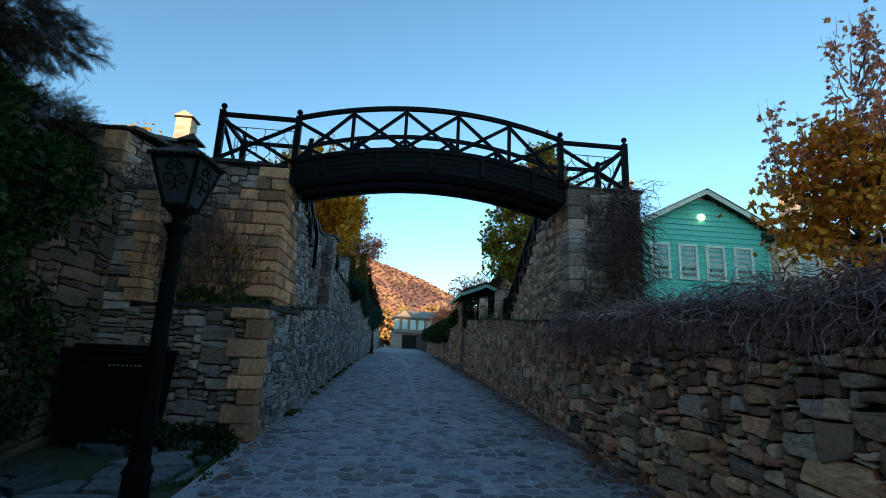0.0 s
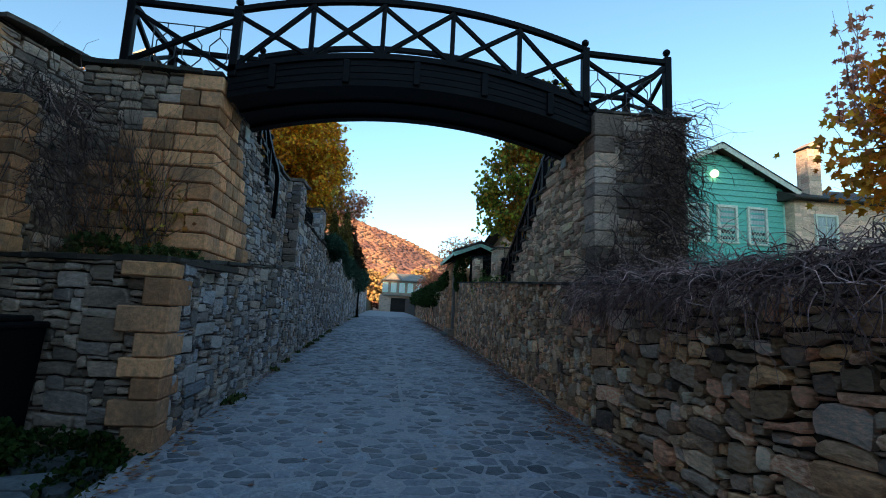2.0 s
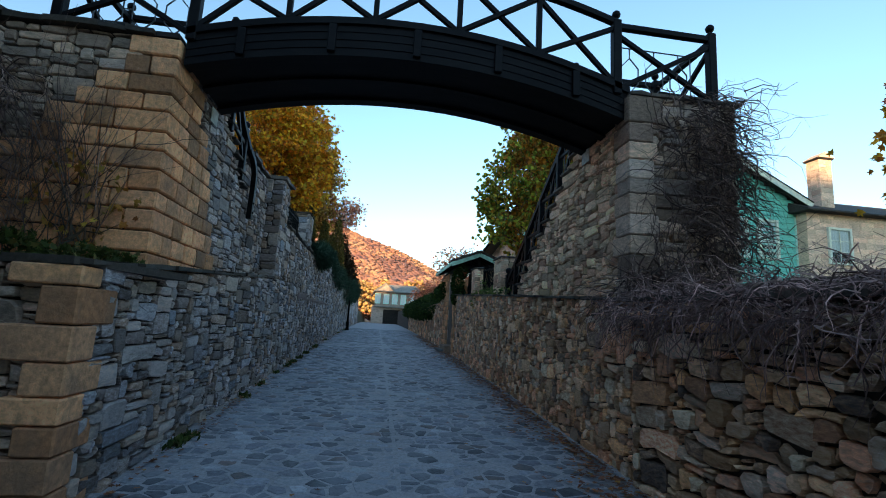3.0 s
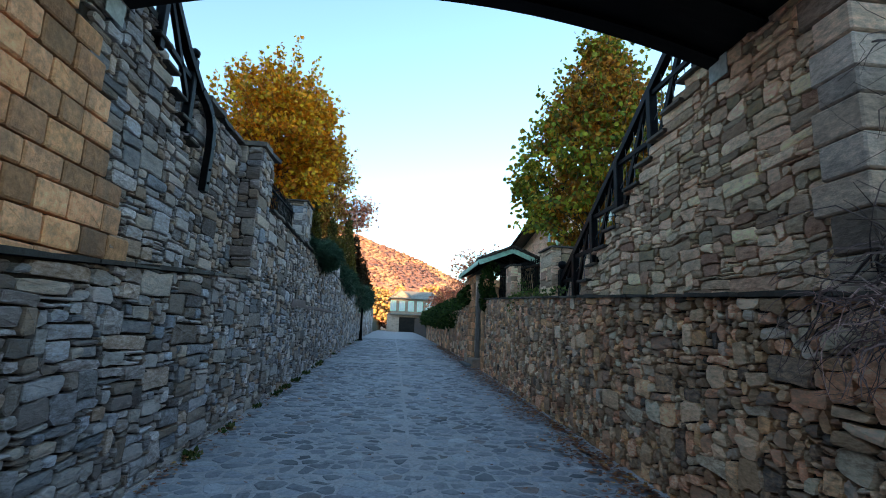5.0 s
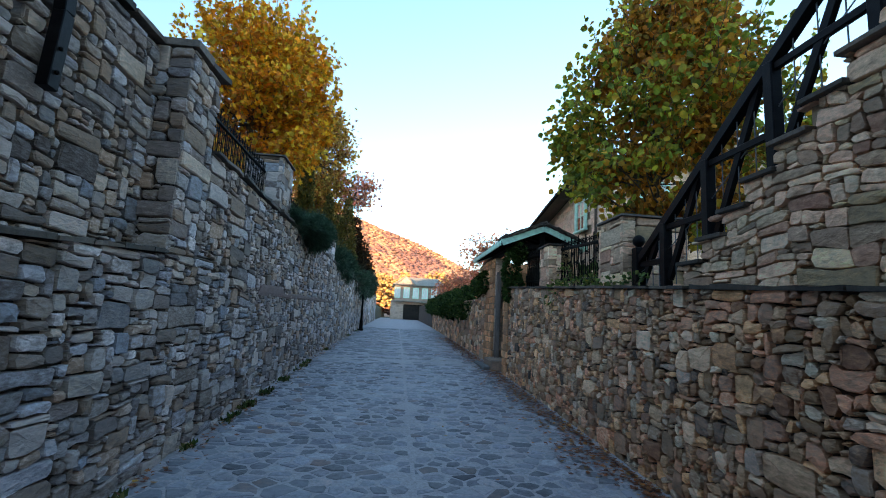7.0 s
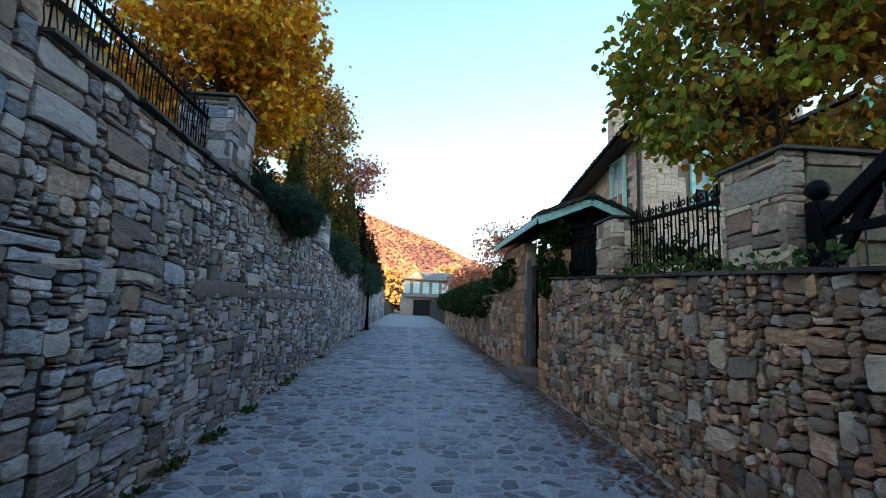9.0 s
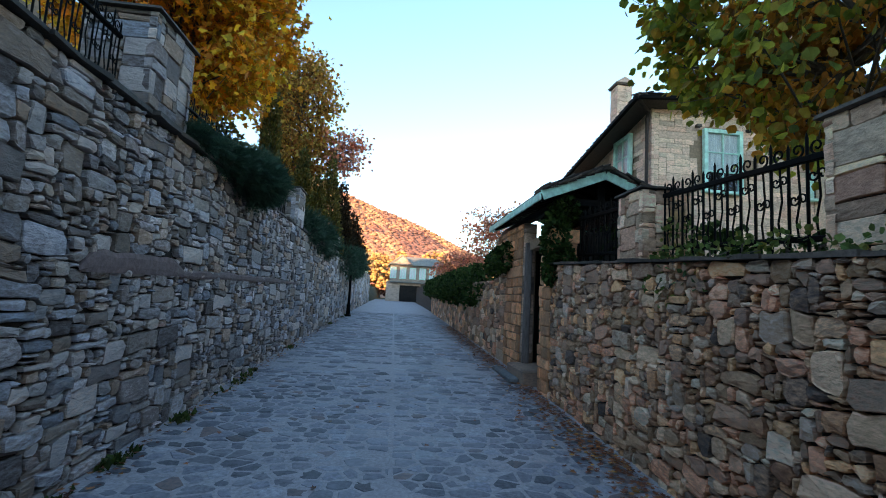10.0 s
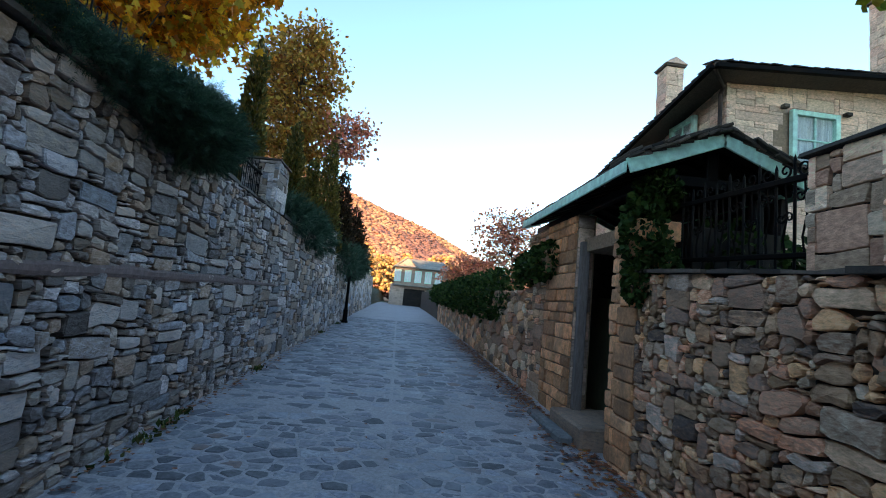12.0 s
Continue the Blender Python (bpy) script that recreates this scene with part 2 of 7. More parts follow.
M_LEAF_RED = foliage("red_brown_leaf", [(0.0, (0.680, 0.185, 0.127)), (0.5, (0.680, 0.304, 0.151)), (1.0, (0.680, 0.201, 0.149))])
M_LEAF_THIN = foliage("olive_gold_leaf", [(0.0, (0.476, 0.144, 0.033)), (0.4, (0.474, 0.306, 0.056)), (0.7, (0.481, 0.205, 0.050)), (1.0, (0.472, 0.329, 0.059))])
M_NEEDLE = foliage("dark_conifer_needle", [(0.0, (0.023, 0.019, 0.009)), (0.5, (0.051, 0.031, 0.021)), (1.0, (0.060, 0.040, 0.016))], 0.12, 0.08)
M_JUNIPER = foliage("blue_green_juniper", [(0.0, (0.022, 0.052, 0.034)), (0.5, (0.048, 0.098, 0.058)), (1.0, (0.028, 0.062, 0.032))], 0.15)
M_THUJA = foliage("bronze_thuja", [(0.0, (0.101, 0.098, 0.017)), (0.5, (0.181, 0.115, 0.024)), (1.0, (0.072, 0.090, 0.024))], 0.2)
M_IVY = foliage("dark_ivy_leaf", [(0.0, (0.018, 0.039, 0.010)), (0.5, (0.033, 0.066, 0.017)), (1.0, (0.060, 0.085, 0.019))], 0.2, 0.08)
M_CLIMB = foliage("green_climber_leaf", [(0.0, (0.06, 0.11, 0.025)), (0.5, (0.11, 0.17, 0.04)), (0.85, (0.17, 0.20, 0.05)), (1.0, (0.26, 0.20, 0.04))], 0.4)
M_GRASS = foliage("dull_green_grass", [(0.0, (0.046, 0.076, 0.017)), (0.6, (0.073, 0.104, 0.025)), (1.0, (0.146, 0.123, 0.042))], 0.3)
M_FALLEN = foliage("fallen_leaf", [(0.0, (0.17, 0.06, 0.04)), (0.5, (0.27, 0.095, 0.045)), (0.85, (0.38, 0.14, 0.05)), (1.0, (0.48, 0.25, 0.05))], 0.1)
M_PURPLEWOOD = surface("bare_wood", [(0.3, (0.16, 0.08, 0.075)), (0.7, (0.25, 0.12, 0.095))], pieces=False, grain=0.4, stain=0.05, stain_amt=0.0, rough=0.9, bump=0.3, bump_dist=0.3)
M_GOLDWOOD = foliage("yellow_wood", [(0.0, (0.425, 0.232, 0.077)), (0.5, (0.468, 0.288, 0.105)), (1.0, (0.383, 0.192, 0.070))], 0.1)


def glass(name, tint=(0.9, 0.95, 0.95)):
    m = bpy.data.materials.new(name)
    m.use_nodes = True
    nt = m.node_tree
    b = nt.nodes["Principled BSDF"]
    b.inputs["Base Color"].default_value = (*tint, 1)
    b.inputs["Transmission Weight"].default_value = 1.0
    n = noise_node(nt, 6.0, 2)
    rr = math_node(nt, 'MULTIPLY', n.outputs[0], 0.12)
    nt.links.new(rr, b.inputs["Roughness"])
    b.inputs["IOR"].default_value = 1.25
    return m


M_GLASS = glass("window_glass")
# grey tone stands for the bright sky and wall seen through the lantern
M_FROST = surface("view_toned_lantern_glass", [(0.2, (0.140, 0.154, 0.161)), (0.8, (0.182, 0.196, 0.203))], pieces=False, grain=8, stain_amt=0.2, rough=0.4, bump=0.05, through_light=0.6)
M_LAMPON = bpy.data.materials.new("lit_lamp_bowl")
M_LAMPON.use_nodes = True
lb = M_LAMPON.node_tree.nodes["Principled BSDF"]
lb.inputs["Base Color"].default_value = (0.9, 0.85, 0.7, 1)
lb.inputs["Emission Color"].default_value = (1.0, 0.85, 0.55, 1)
lb.inputs["Emission Strength"].default_value = 2.0

# ---- building helpers ----


class Geo:
    """A growing mesh: vertices and faces."""

    def __init__(self):
        self.v, self.f = [], []

    def add(self, vs, fs):
        o = len(self.v)
        self.v.extend(vs)
        self.f.extend([tuple(i + o for i in q) for q in fs])
        return self

    def box(self, a, b, bev=0.0, m=None):
        """A box from corner a to corner b with chamfered edges."""
        c = [(a[i] + b[i]) / 2 for i in range(3)]
        h = [abs(b[i] - a[i]) / 2 for i in range(3)]
        t = min(bev, min(h) * 0.6)
        vs, idx = [], {}
        for sx in (-1, 1):
            for sy in (-1, 1):
                for sz in (-1, 1):
                    s = (sx, sy, sz)
                    for ax in range(3):
                        p = [c[i] + s[i] * (h[i] if (i == ax or t == 0) else h[i] - t) for i in range(3)]
                        if t == 0 and ax > 0:
                            idx[(s, ax)] = idx[(s, 0)]
                            continue
                        idx[(s, ax)] = len(vs)
                        vs.append(p)
        fs = []
        for ax in range(3):
            i, j = (ax + 1) % 3, (ax + 2) % 3
            for sg in (-1, 1):
                q = []
                for si, sj in ((-1, -1), (1, -1), (1, 1), (-1, 1)):
                    s = [0, 0, 0]
                    s[ax], s[i], s[j] = sg, si, sj
                    q.append(idx[(tuple(s), ax)])
                fs.append(q if sg > 0 else q[::-1])
        if t > 0:
            for ax in range(3):
                i, j = (ax + 1) % 3, (ax + 2) % 3
                for si in (-1, 1):
                    for sj in (-1, 1):
                        lo, hi = [0, 0, 0], [0, 0, 0]
                        lo[ax], lo[i], lo[j] = -1, si, sj
                        hi[ax], hi[i], hi[j] = 1, si, sj
                        q = [idx[(tuple(lo), i)], idx[(tuple(hi), i)], idx[(tuple(hi), j)], idx[(tuple(lo), j)]]
                        fs.append(q if si * sj < 0 else q[::-1])
            for sx in (-1, 1):
                for sy in (-1, 1):
                    for sz in (-1, 1):
                        s = (sx, sy, sz)
                        q = [idx[(s, 0)], idx[(s, 1)], idx[(s, 2)]]
                        fs.append(q if sx * sy * sz > 0 else q[::-1])
        if m is not None:
            vs = [tuple(m @ Vector(p)) for p in vs]
        return self.add([tuple(p) for p in vs], fs)

    def beam(self, p, q, w, h, bev=0.006, up=(0, 0, 1)):
        """A squared bar from p to q, w across and h high."""
        p, q = Vector(p), Vector(q)
        d = (q - p)
        x = d.normalized()
        y = Vector(up).cross(x)
        if y.length < 1e-4:
            y = Vector((0, 1, 0)).cross(x)
        y.normalize()
        z = x.cross(y)
        m = Matrix(((x.x, y.x, z.x, p.x), (x.y, y.y, z.y, p.y), (x.z, y.z, z.z, p.z), (0, 0, 0, 1)))
        return self.box((0, -w / 2, -h / 2), (d.length, w / 2, h / 2), bev, m)

    def tube(self, pts, rads, n=6, caps=True):
        """A round bar through pts with a radius at each."""
        pts = [Vector(p) for p in pts]
        if isinstance(rads, (int, float)):
            rads = [rads] * len(pts)
        vs, fs = [], []
        side = None
        for k, p in enumerate(pts):
            d = (pts[min(k + 1, len(pts) - 1)] - pts[max(k - 1, 0)])
            d = d.normalized() if d.length > 1e-9 else Vector((0, 0, 1))
            if side is None:
                side = d.orthogonal().normalized()
            side = (side - d * side.dot(d))
            side = side.normalized() if side.length > 1e-6 else d.orthogonal().normalized()
            other = d.cross(side)
            for i in range(n):
                a = 2 * math.pi * i / n
                vs.append(tuple(p + (side * math.cos(a) + other * math.sin(a)) * rads[k]))
        for k in range(len(pts) - 1):
            for i in range(n):
                j = (i + 1) % n
                fs.append((k * n + i, k * n + j, (k + 1) * n + j, (k + 1) * n + i))
        if caps:
            fs.append(tuple(range(n))[::-1])
            fs.append(tuple((len(pts) - 1) * n + i for i in range(n)))
        return self.add(vs, fs)

    def lathe(self, x, y, prof, n=12):
        """A turned form about the upright through x, y; prof: (radius, z) from below."""
        return self.tube([(x, y, z) for r, z in prof], [max(r, 0.0005) for r, z in prof], n)

    def ball(self, c, r, n=10):
        prof = [(r * math.sin(math.pi * k / 6), c[2] - r * math.cos(math.pi * k / 6)) for k in range(7)]
        return self.lathe(c[0], c[1], prof, n)

    def prism(self, poly, h, axis='z', base=0.0):
        """A flat polygon given by (a, b) pairs, pushed along an axis from base to base + h."""
        n = len(poly)

        def pt(a, b, c):
            return {'z': (a, b, c), 'y': (a, c, b), 'x': (c, a, b)}[axis]
        vs = [pt(a, b, base) for a, b in poly] + [pt(a, b, base + h) for a, b in poly]
        fs = [tuple(range(n))[::-1], tuple(range(n, 2 * n))] + [(i, (i + 1) % n, n + (i + 1) % n, n + i) for i in range(n)]
        return self.add(vs, fs)

    def mesh(self, name, mat=None, smooth=False, origin=(0, 0, 0)):
        me = bpy.data.meshes.new(name)
        o = origin
        me.from_pydata([(p[0] - o[0], p[1] - o[1], p[2] - o[2]) for p in self.v], [], self.f)
        if smooth:
            me.polygons.foreach_set("use_smooth", [True] * len(me.polygons))
        if mat:
            me.materials.append(mat)
        return me


def fix_normals(me):
    bm = bmesh.new()
    bm.from_mesh(me)
    bmesh.ops.recalc_face_normals(bm, faces=bm.faces)
    bm.to_mesh(me)
    bm.free()


def part(name, geo, mat, parent, label="", smooth=False, fix=True):
    """One mesh under a thing or a part; geo is in the parent's own space."""
    me = geo.mesh(name, mat, smooth)
    if fix:
        fix_normals(me)
    ob = new(name, me)
    ob.parent = parent
    return tagged(ob, label)


def solid(name, geo, mat, label, category="", kind="", smooth=False, group="", fix=True):
    """A top-level mesh in world space."""
    me = geo.mesh(name, mat, smooth)
    if fix:
        fix_normals(me)
    return tagged(new(name, me), label, category, group, kind)


def thing(name, at, label, category, group="", turn=0.0):
    """An empty at a thing's base, which carries its parts."""
    ob = new(name)
    ob.matrix_basis = pose(*at, 0, 0, turn)
    ob.empty_display_size = 0.1
    return tagged(ob, label, category, group)


def gz(y):
    """The lane's height at y."""
    return float(np.interp(y, (-20, -8, 0, 6, 9, 12.5, 17.5, 23, 30, 46, 60, 90, 400), (-0.9, -0.5, -0.16, 0.07, 0.22, 0.37, 0.56, 0.76, 0.92, 1.18, 1.35, 1.55, 1.6)))


# ---- masonry ----


def clip_poly(poly, nx, ny, c):
    """The part of a convex polygon where nx*x + ny*y <= c."""
    out = []
    for i in range(len(poly)):
        a, b = poly[i], poly[(i + 1) % len(poly)]
        da, db = nx * a[0] + ny * a[1] - c, nx * b[0] + ny * b[1] - c
        if da <= 0:
            out.append(a)
        if da * db < 0:
            t = da / (da - db)
            out.append((a[0] + (b[0] - a[0]) * t, a[1] + (b[1] - a[1]) * t))
    return out


def area_of(poly):
    return 0.5 * sum(poly[i][0] * poly[(i + 1) % len(poly)][1] - poly[(i + 1) % len(poly)][0] * poly[i][1] for i in range(len(poly)))


def cells(rng, u0, u1, w0, w1, du, dw, keep=0.8):
    """Irregular stones: the nearest-seed cells of scattered seeds, stretched along u."""
    nu, nw = max(1, round((u1 - u0) / du)), max(1, round((w1 - w0) / dw))
    seeds = {}
    for i in range(-1, nu + 1):
        for j in range(-1, nw + 1):
            inside = 0 <= i < nu and 0 <= j < nw
            if inside and rng.random() > keep:
                continue
            seeds[(i, j)] = ((i + 0.5 + (0.5 if j % 2 else 0) * 0.9 + rng.uniform(-0.36, 0.36)), (j + 0.5 + rng.uniform(-0.36, 0.36)))
    out = []
    for (i, j), (a, b) in seeds.items():
        if not (0 <= i < nu and 0 <= j < nw):
            continue
        poly = [(a - 1.6, b - 1.6), (a + 1.6, b - 1.6), (a + 1.6, b + 1.6), (a - 1.6, b + 1.6)]
        for di in range(-3, 4):
            for dj in range(-3, 4):
                o = seeds.get((i + di, j + dj))
                if o and (di or dj):
                    nx, ny = o[0] - a, o[1] - b
                    poly = clip_poly(poly, nx, ny, nx * (a + o[0]) / 2 + ny * (b + o[1]) / 2)
        poly = [(u0 + p * (u1 - u0) / nu, w0 + q * (w1 - w0) / nw) for p, q in poly]
        for nx, ny, c in ((1, 0, u1), (-1, 0, -u0), (0, 1, w1), (0, -1, -w0)):
            poly = clip_poly(poly, nx, ny, c) if len(poly) > 2 else poly
        if len(poly) > 2:
            out.append(poly)
    return out


def courses(rng, u0, u1, w0, w1, cell=(0.065, 0.05), big=1.0, wave=0.05, jig=0.5, flat=1.0, ratios=(0.9, 1.3, 1.7, 2.1, 2.7, 3.5)):
    """Random rubble: flat stones of many sizes packed into each other with broken courses."""
    cu, cw = cell
    nu, nw = max(1, round((u1 - u0) / cu)), max(1, round((w1 - w0) / cw))
    cu, cw = (u1 - u0) / nu, (w1 - w0) / nw
    used = [[False] * nu for _ in range(nw)]
    ph = rng.uniform(0, 90)

    def warp(a, b):
        x, y = u0 + a * cu, w0 + b * cw
        k = 0.35 if a in (0, nu) else 1.0
        y2 = y + wave * noise.noise(Vector((x * 0.8, y * 1.0, ph))) + 0.45 * wave * noise.noise(Vector((x * 2.4, y * 2.6, ph + 7)))
        q = Vector((x * 6.1, y * 9.3, ph + 20))
        return x + k * jig * cu * 1.1 * noise.noise(q), y2 + jig * cw * 1.2 * noise.noise(q + Vector((31, 0, 9)))
    out = []
    for j in range(nw):
        for i in range(nu):
            if used[j][i]:
                continue
            r = rng.random()
            h = 1 if r < 0.26 * flat else 2 if r < 0.66 else 3 if r < 0.66 + 0.22 + 0.04 / big else 4 if r < 1 - 0.03 * big else 5
            w = max(2, round(h * rng.choice(ratios) * (1.5 if h == 1 else 1.0) * 0.95))
            w = min(w, 10, nu - i)
            h = min(h, nw - j)
            run = 0
            while run < w and not used[j][i + run]:
                run += 1
            w = run
            if i + w == nu - 1 and not used[j][nu - 1] and w < 8:
                w += 1
            h = min(h, max(1, 2 * w))
            ok = 1
            while ok < h and not any(used[j + ok][i:i + w]):
                ok += 1
            h = ok
            for b in range(h):
                for a in range(w):
                    used[j + b][i + a] = True
            q = [(i, j), (i + w * rng.uniform(0.35, 0.65), j), (i + w, j), (i + w, j + h), (i + w * rng.uniform(0.3, 0.7), j + h), (i, j + h)]
            if w < 3:
                q = [q[0], q[2], q[3], q[5]]
            out.append([warp(a, b) for a, b in q])
    return out


def ashlar(rng, u0, u1, w0, w1, h=(0.2, 0.3), lens=(0.3, 0.6)):
    """Even courses of dressed blocks."""
    out, w = [], w0
    while w < w1 - 0.02:
        hb = rng.uniform(*h)
        hb = w1 - w if w1 - w < hb + 0.1 else hb
        u = u0
        first = True
        while u < u1 - 0.01:
            lb_ = rng.uniform(*lens) * (rng.uniform(0.5, 1) if first else 1)
            first = False
            lb_ = u1 - u if u1 - u < lb_ + 0.12 else lb_
            out.append([(u, w), (u + lb_, w), (u + lb_, w + hb), (u, w + hb)])
            u += lb_
        w += hb
    return out


def shape_stone(rng, poly, joint, proud, bev=0.02, back=0.07, rough=1.0):
    """A stone with worn corners from its outline; points (u, w, d), d towards the viewer."""
    cx, cy = sum(p[0] for p in poly) / len(poly), sum(p[1] for p in poly) / len(poly)
    pts, n, corner = [], len(poly), 0.008 + 0.010 * rough
    for i in range(n):
        p0, p, p1 = poly[i - 1], poly[i], poly[(i + 1) % n]
        la, lb2 = math.dist(p0, p), math.dist(p, p1)
        if la < 0.012:
            continue
        if lb2 > 0 and la > 0 and ((p[0] - p0[0]) * (p1[0] - p[0]) + (p[1] - p0[1]) * (p1[1] - p[1])) / (la * lb2) > 0.85:
            pts.append(p)
            continue
        chip = rough > 0.9 and rng.random() < (0.22 if rough < 1.5 else 0.5)
        ca, cb = min(0.36, corner / max(la, 1e-4) * rng.uniform(0.3, 1.7) * (2.2 if chip else 1)), min(0.36, corner / max(lb2, 1e-4) * rng.uniform(0.3, 1.7) * (2.2 if chip else 1))
        pts.append((p[0] + (p0[0] - p[0]) * ca, p[1] + (p0[1] - p[1]) * ca))
        pts.append((p[0] + (p1[0] - p[0]) * cb, p[1] + (p1[1] - p[1]) * cb))
    if len(pts) < 4:
        return None
    wu, ww = max(p[0] for p in pts) - min(p[0] for p in pts), max(p[1] for p in pts) - min(p[1] for p in pts)
    su, sw = 1 - 2 * joint / max(wu, 0.05), 1 - 2 * joint / max(ww, 0.05)
    if su < 0.3 or sw < 0.3:
        return None
    jit = 0.006 * rough
    joint = joint * (rng.uniform(0.7, 1.9) if rough > 0.9 else 1.0)
    su, sw = max(0.3, 1 - 2 * joint / max(wu, 0.05)), max(0.3, 1 - 2 * joint / max(ww, 0.05))
    ring = [(cx + (p[0] - cx) * su + rng.uniform(-jit, jit), cy + (p[1] - cy) * sw + rng.uniform(-jit, jit)) for p in pts]
    iu, iw = 1 - 2 * min(bev, wu * 0.16) / wu, 1 - 2 * min(bev, ww * 0.2) / ww
    k = len(ring)
    slope_u, slope_w = rng.uniform(-1, 1) * 0.012 * rough / max(wu, 0.1), rng.uniform(-1, 1) * 0.012 * rough / max(ww, 0.08)
    vs = [(p[0], p[1], -back) for p in ring]
    vs += [(p[0], p[1], proud - bev * 0.55 + rng.uniform(-0.004, 0.004) * rough) for p in ring]
    vs += [(cx + (p[0] - cx) * iu, cy + (p[1] - cy) * iw, proud + (p[0] - cx) * slope_u + (p[1] - cy) * slope_w + rng.uniform(-0.005, 0.005) * rough) for p in ring]
    vs.append((cx, cy, proud + rng.uniform(0.0, 0.012) * rough))
    fs = []
    for i in range(k):
        j = (i + 1) % k
        fs += [(i, j, k + j, k + i), (k + i, k + j, 2 * k + j, 2 * k + i), (2 * k + i, 2 * k + j, 3 * k)]
    return vs, fs


PIECES = []          # laid at the end of the file


def lay(parent, polys, frame_of, mat, seed, stretch=None, piece="stone", joint=0.008, proud=(0.005, 0.045), bev=0.014, rough=1.0, limit=300, label=""):
    """Keep stones to lay on a wall or a floor. frame_of: (origin, along, up, out); stretch: (u0, u1, w0, w1) whose stones are single parts."""
    PIECES.append((parent, polys, frame_of, mat, seed, stretch, piece, joint, proud, bev, rough, limit, label))


def lay_all():
    for parent, polys, (org, al, up, out), mat, seed, stretch, piece, joint, proud, bev, rough, limit, label in PIECES:
        rng = random.Random(seed)
        org, al, up, out = Vector(org), Vector(al), Vector(up), Vector(out)
        flip = al.cross(up).dot(out) < 0
        rest, count = Geo(), 0
        off, up_ob = Vector(), parent
        while up_ob:
            off, up_ob = off + up_ob.location, up_ob.parent
        for poly in polys:
            if area_of(poly) < 0:
                poly = poly[::-1]
            s = shape_stone(rng, poly, joint, rng.uniform(*proud), bev, rough=rough)
            if not s:
                continue
            vs = [tuple(org + al * a + up * b + out * c) for a, b, c in s[0]]
            fs = [f[::-1] for f in s[1]] if flip else s[1]
            a, b = poly[0]
            if count < limit and stretch and stretch[0] <= a <= stretch[1] and stretch[2] <= b <= stretch[3]:
                c = vs[-1]
                ob = new(piece, Geo().add(vs, fs).mesh(piece, mat, origin=c))
                ob.location, ob.parent = Vector(c) - off, parent
                count += 1
            else:
                rest.add(vs, fs)
        if rest.v:
            ob = new("rest_of_" + piece + "work", rest.mesh("rest_of_" + piece + "work", mat, origin=tuple(off)))
            ob.parent = parent
            tagged(ob, label or "further stones of the same masonry", kind="stuff")


def trim(polys, top, low=None):
    """Cut outlines to a top line (and a bottom line) that changes along u."""
    out = []
    for poly in polys:
        um = sum(p[0] for p in poly) / len(poly)
        poly = clip_poly(poly, 0, 1, top(um))
        if low and len(poly) > 2:
            poly = clip_poly(poly, 0, -1, -low(um))
        if len(poly) > 2:
            hh = max(p[1] for p in poly) - min(p[1] for p in poly)
            if hh > 0.035:
                out.append(poly)
    return out


def without(polys, *holes):
    """Leave out the stones whose middle lies in one of the rectangles (u0, u1, w0, w1)."""
    out = []
    for poly in polys:
        u, w = sum(p[0] for p in poly) / len(poly), sum(p[1] for p in poly) / len(poly)
        if not any(a < u < b and c < w < d for a, b, c, d in holes):
            out.append(poly)
    return out


def quoins(parent, corner, z0, z1, sx, sy, seed, mat=None, size=(0.34, 0.22), h=(0.2, 0.3), proud=0.05):
    """Dressed corner blocks, long and short by turns; sx, sy: the way that the wall runs from the corner."""
    rng = random.Random(seed)
    z, k = z0, 0
    while z < z1 - 0.03:
        hh = rng.uniform(*h)
        hh = z1 - z if z1 - z < hh + 0.12 else hh
        a, b = (size if k % 2 else size[::-1])
        a, b = a * rng.uniform(0.85, 1.2), b * rng.uniform(0.85, 1.2)
        e = proud + rng.uniform(-0.008, 0.008)
        x0, y0 = corner[0] - sx * e, corner[1] - sy * e
        g = Geo().box((x0, y0, z + 0.006), (x0 + sx * (a + e), y0 + sy * (b + e), z + hh - 0.006), 0.014)
        c = (corner[0], corner[1], z + hh / 2)
        ob = new("quoin", g.mesh("quoin", mat or M_QUOIN, origin=c))
        fix_normals(ob.data)
        ob.location, ob.parent = c, parent
        z, k = z + hh, k + 1


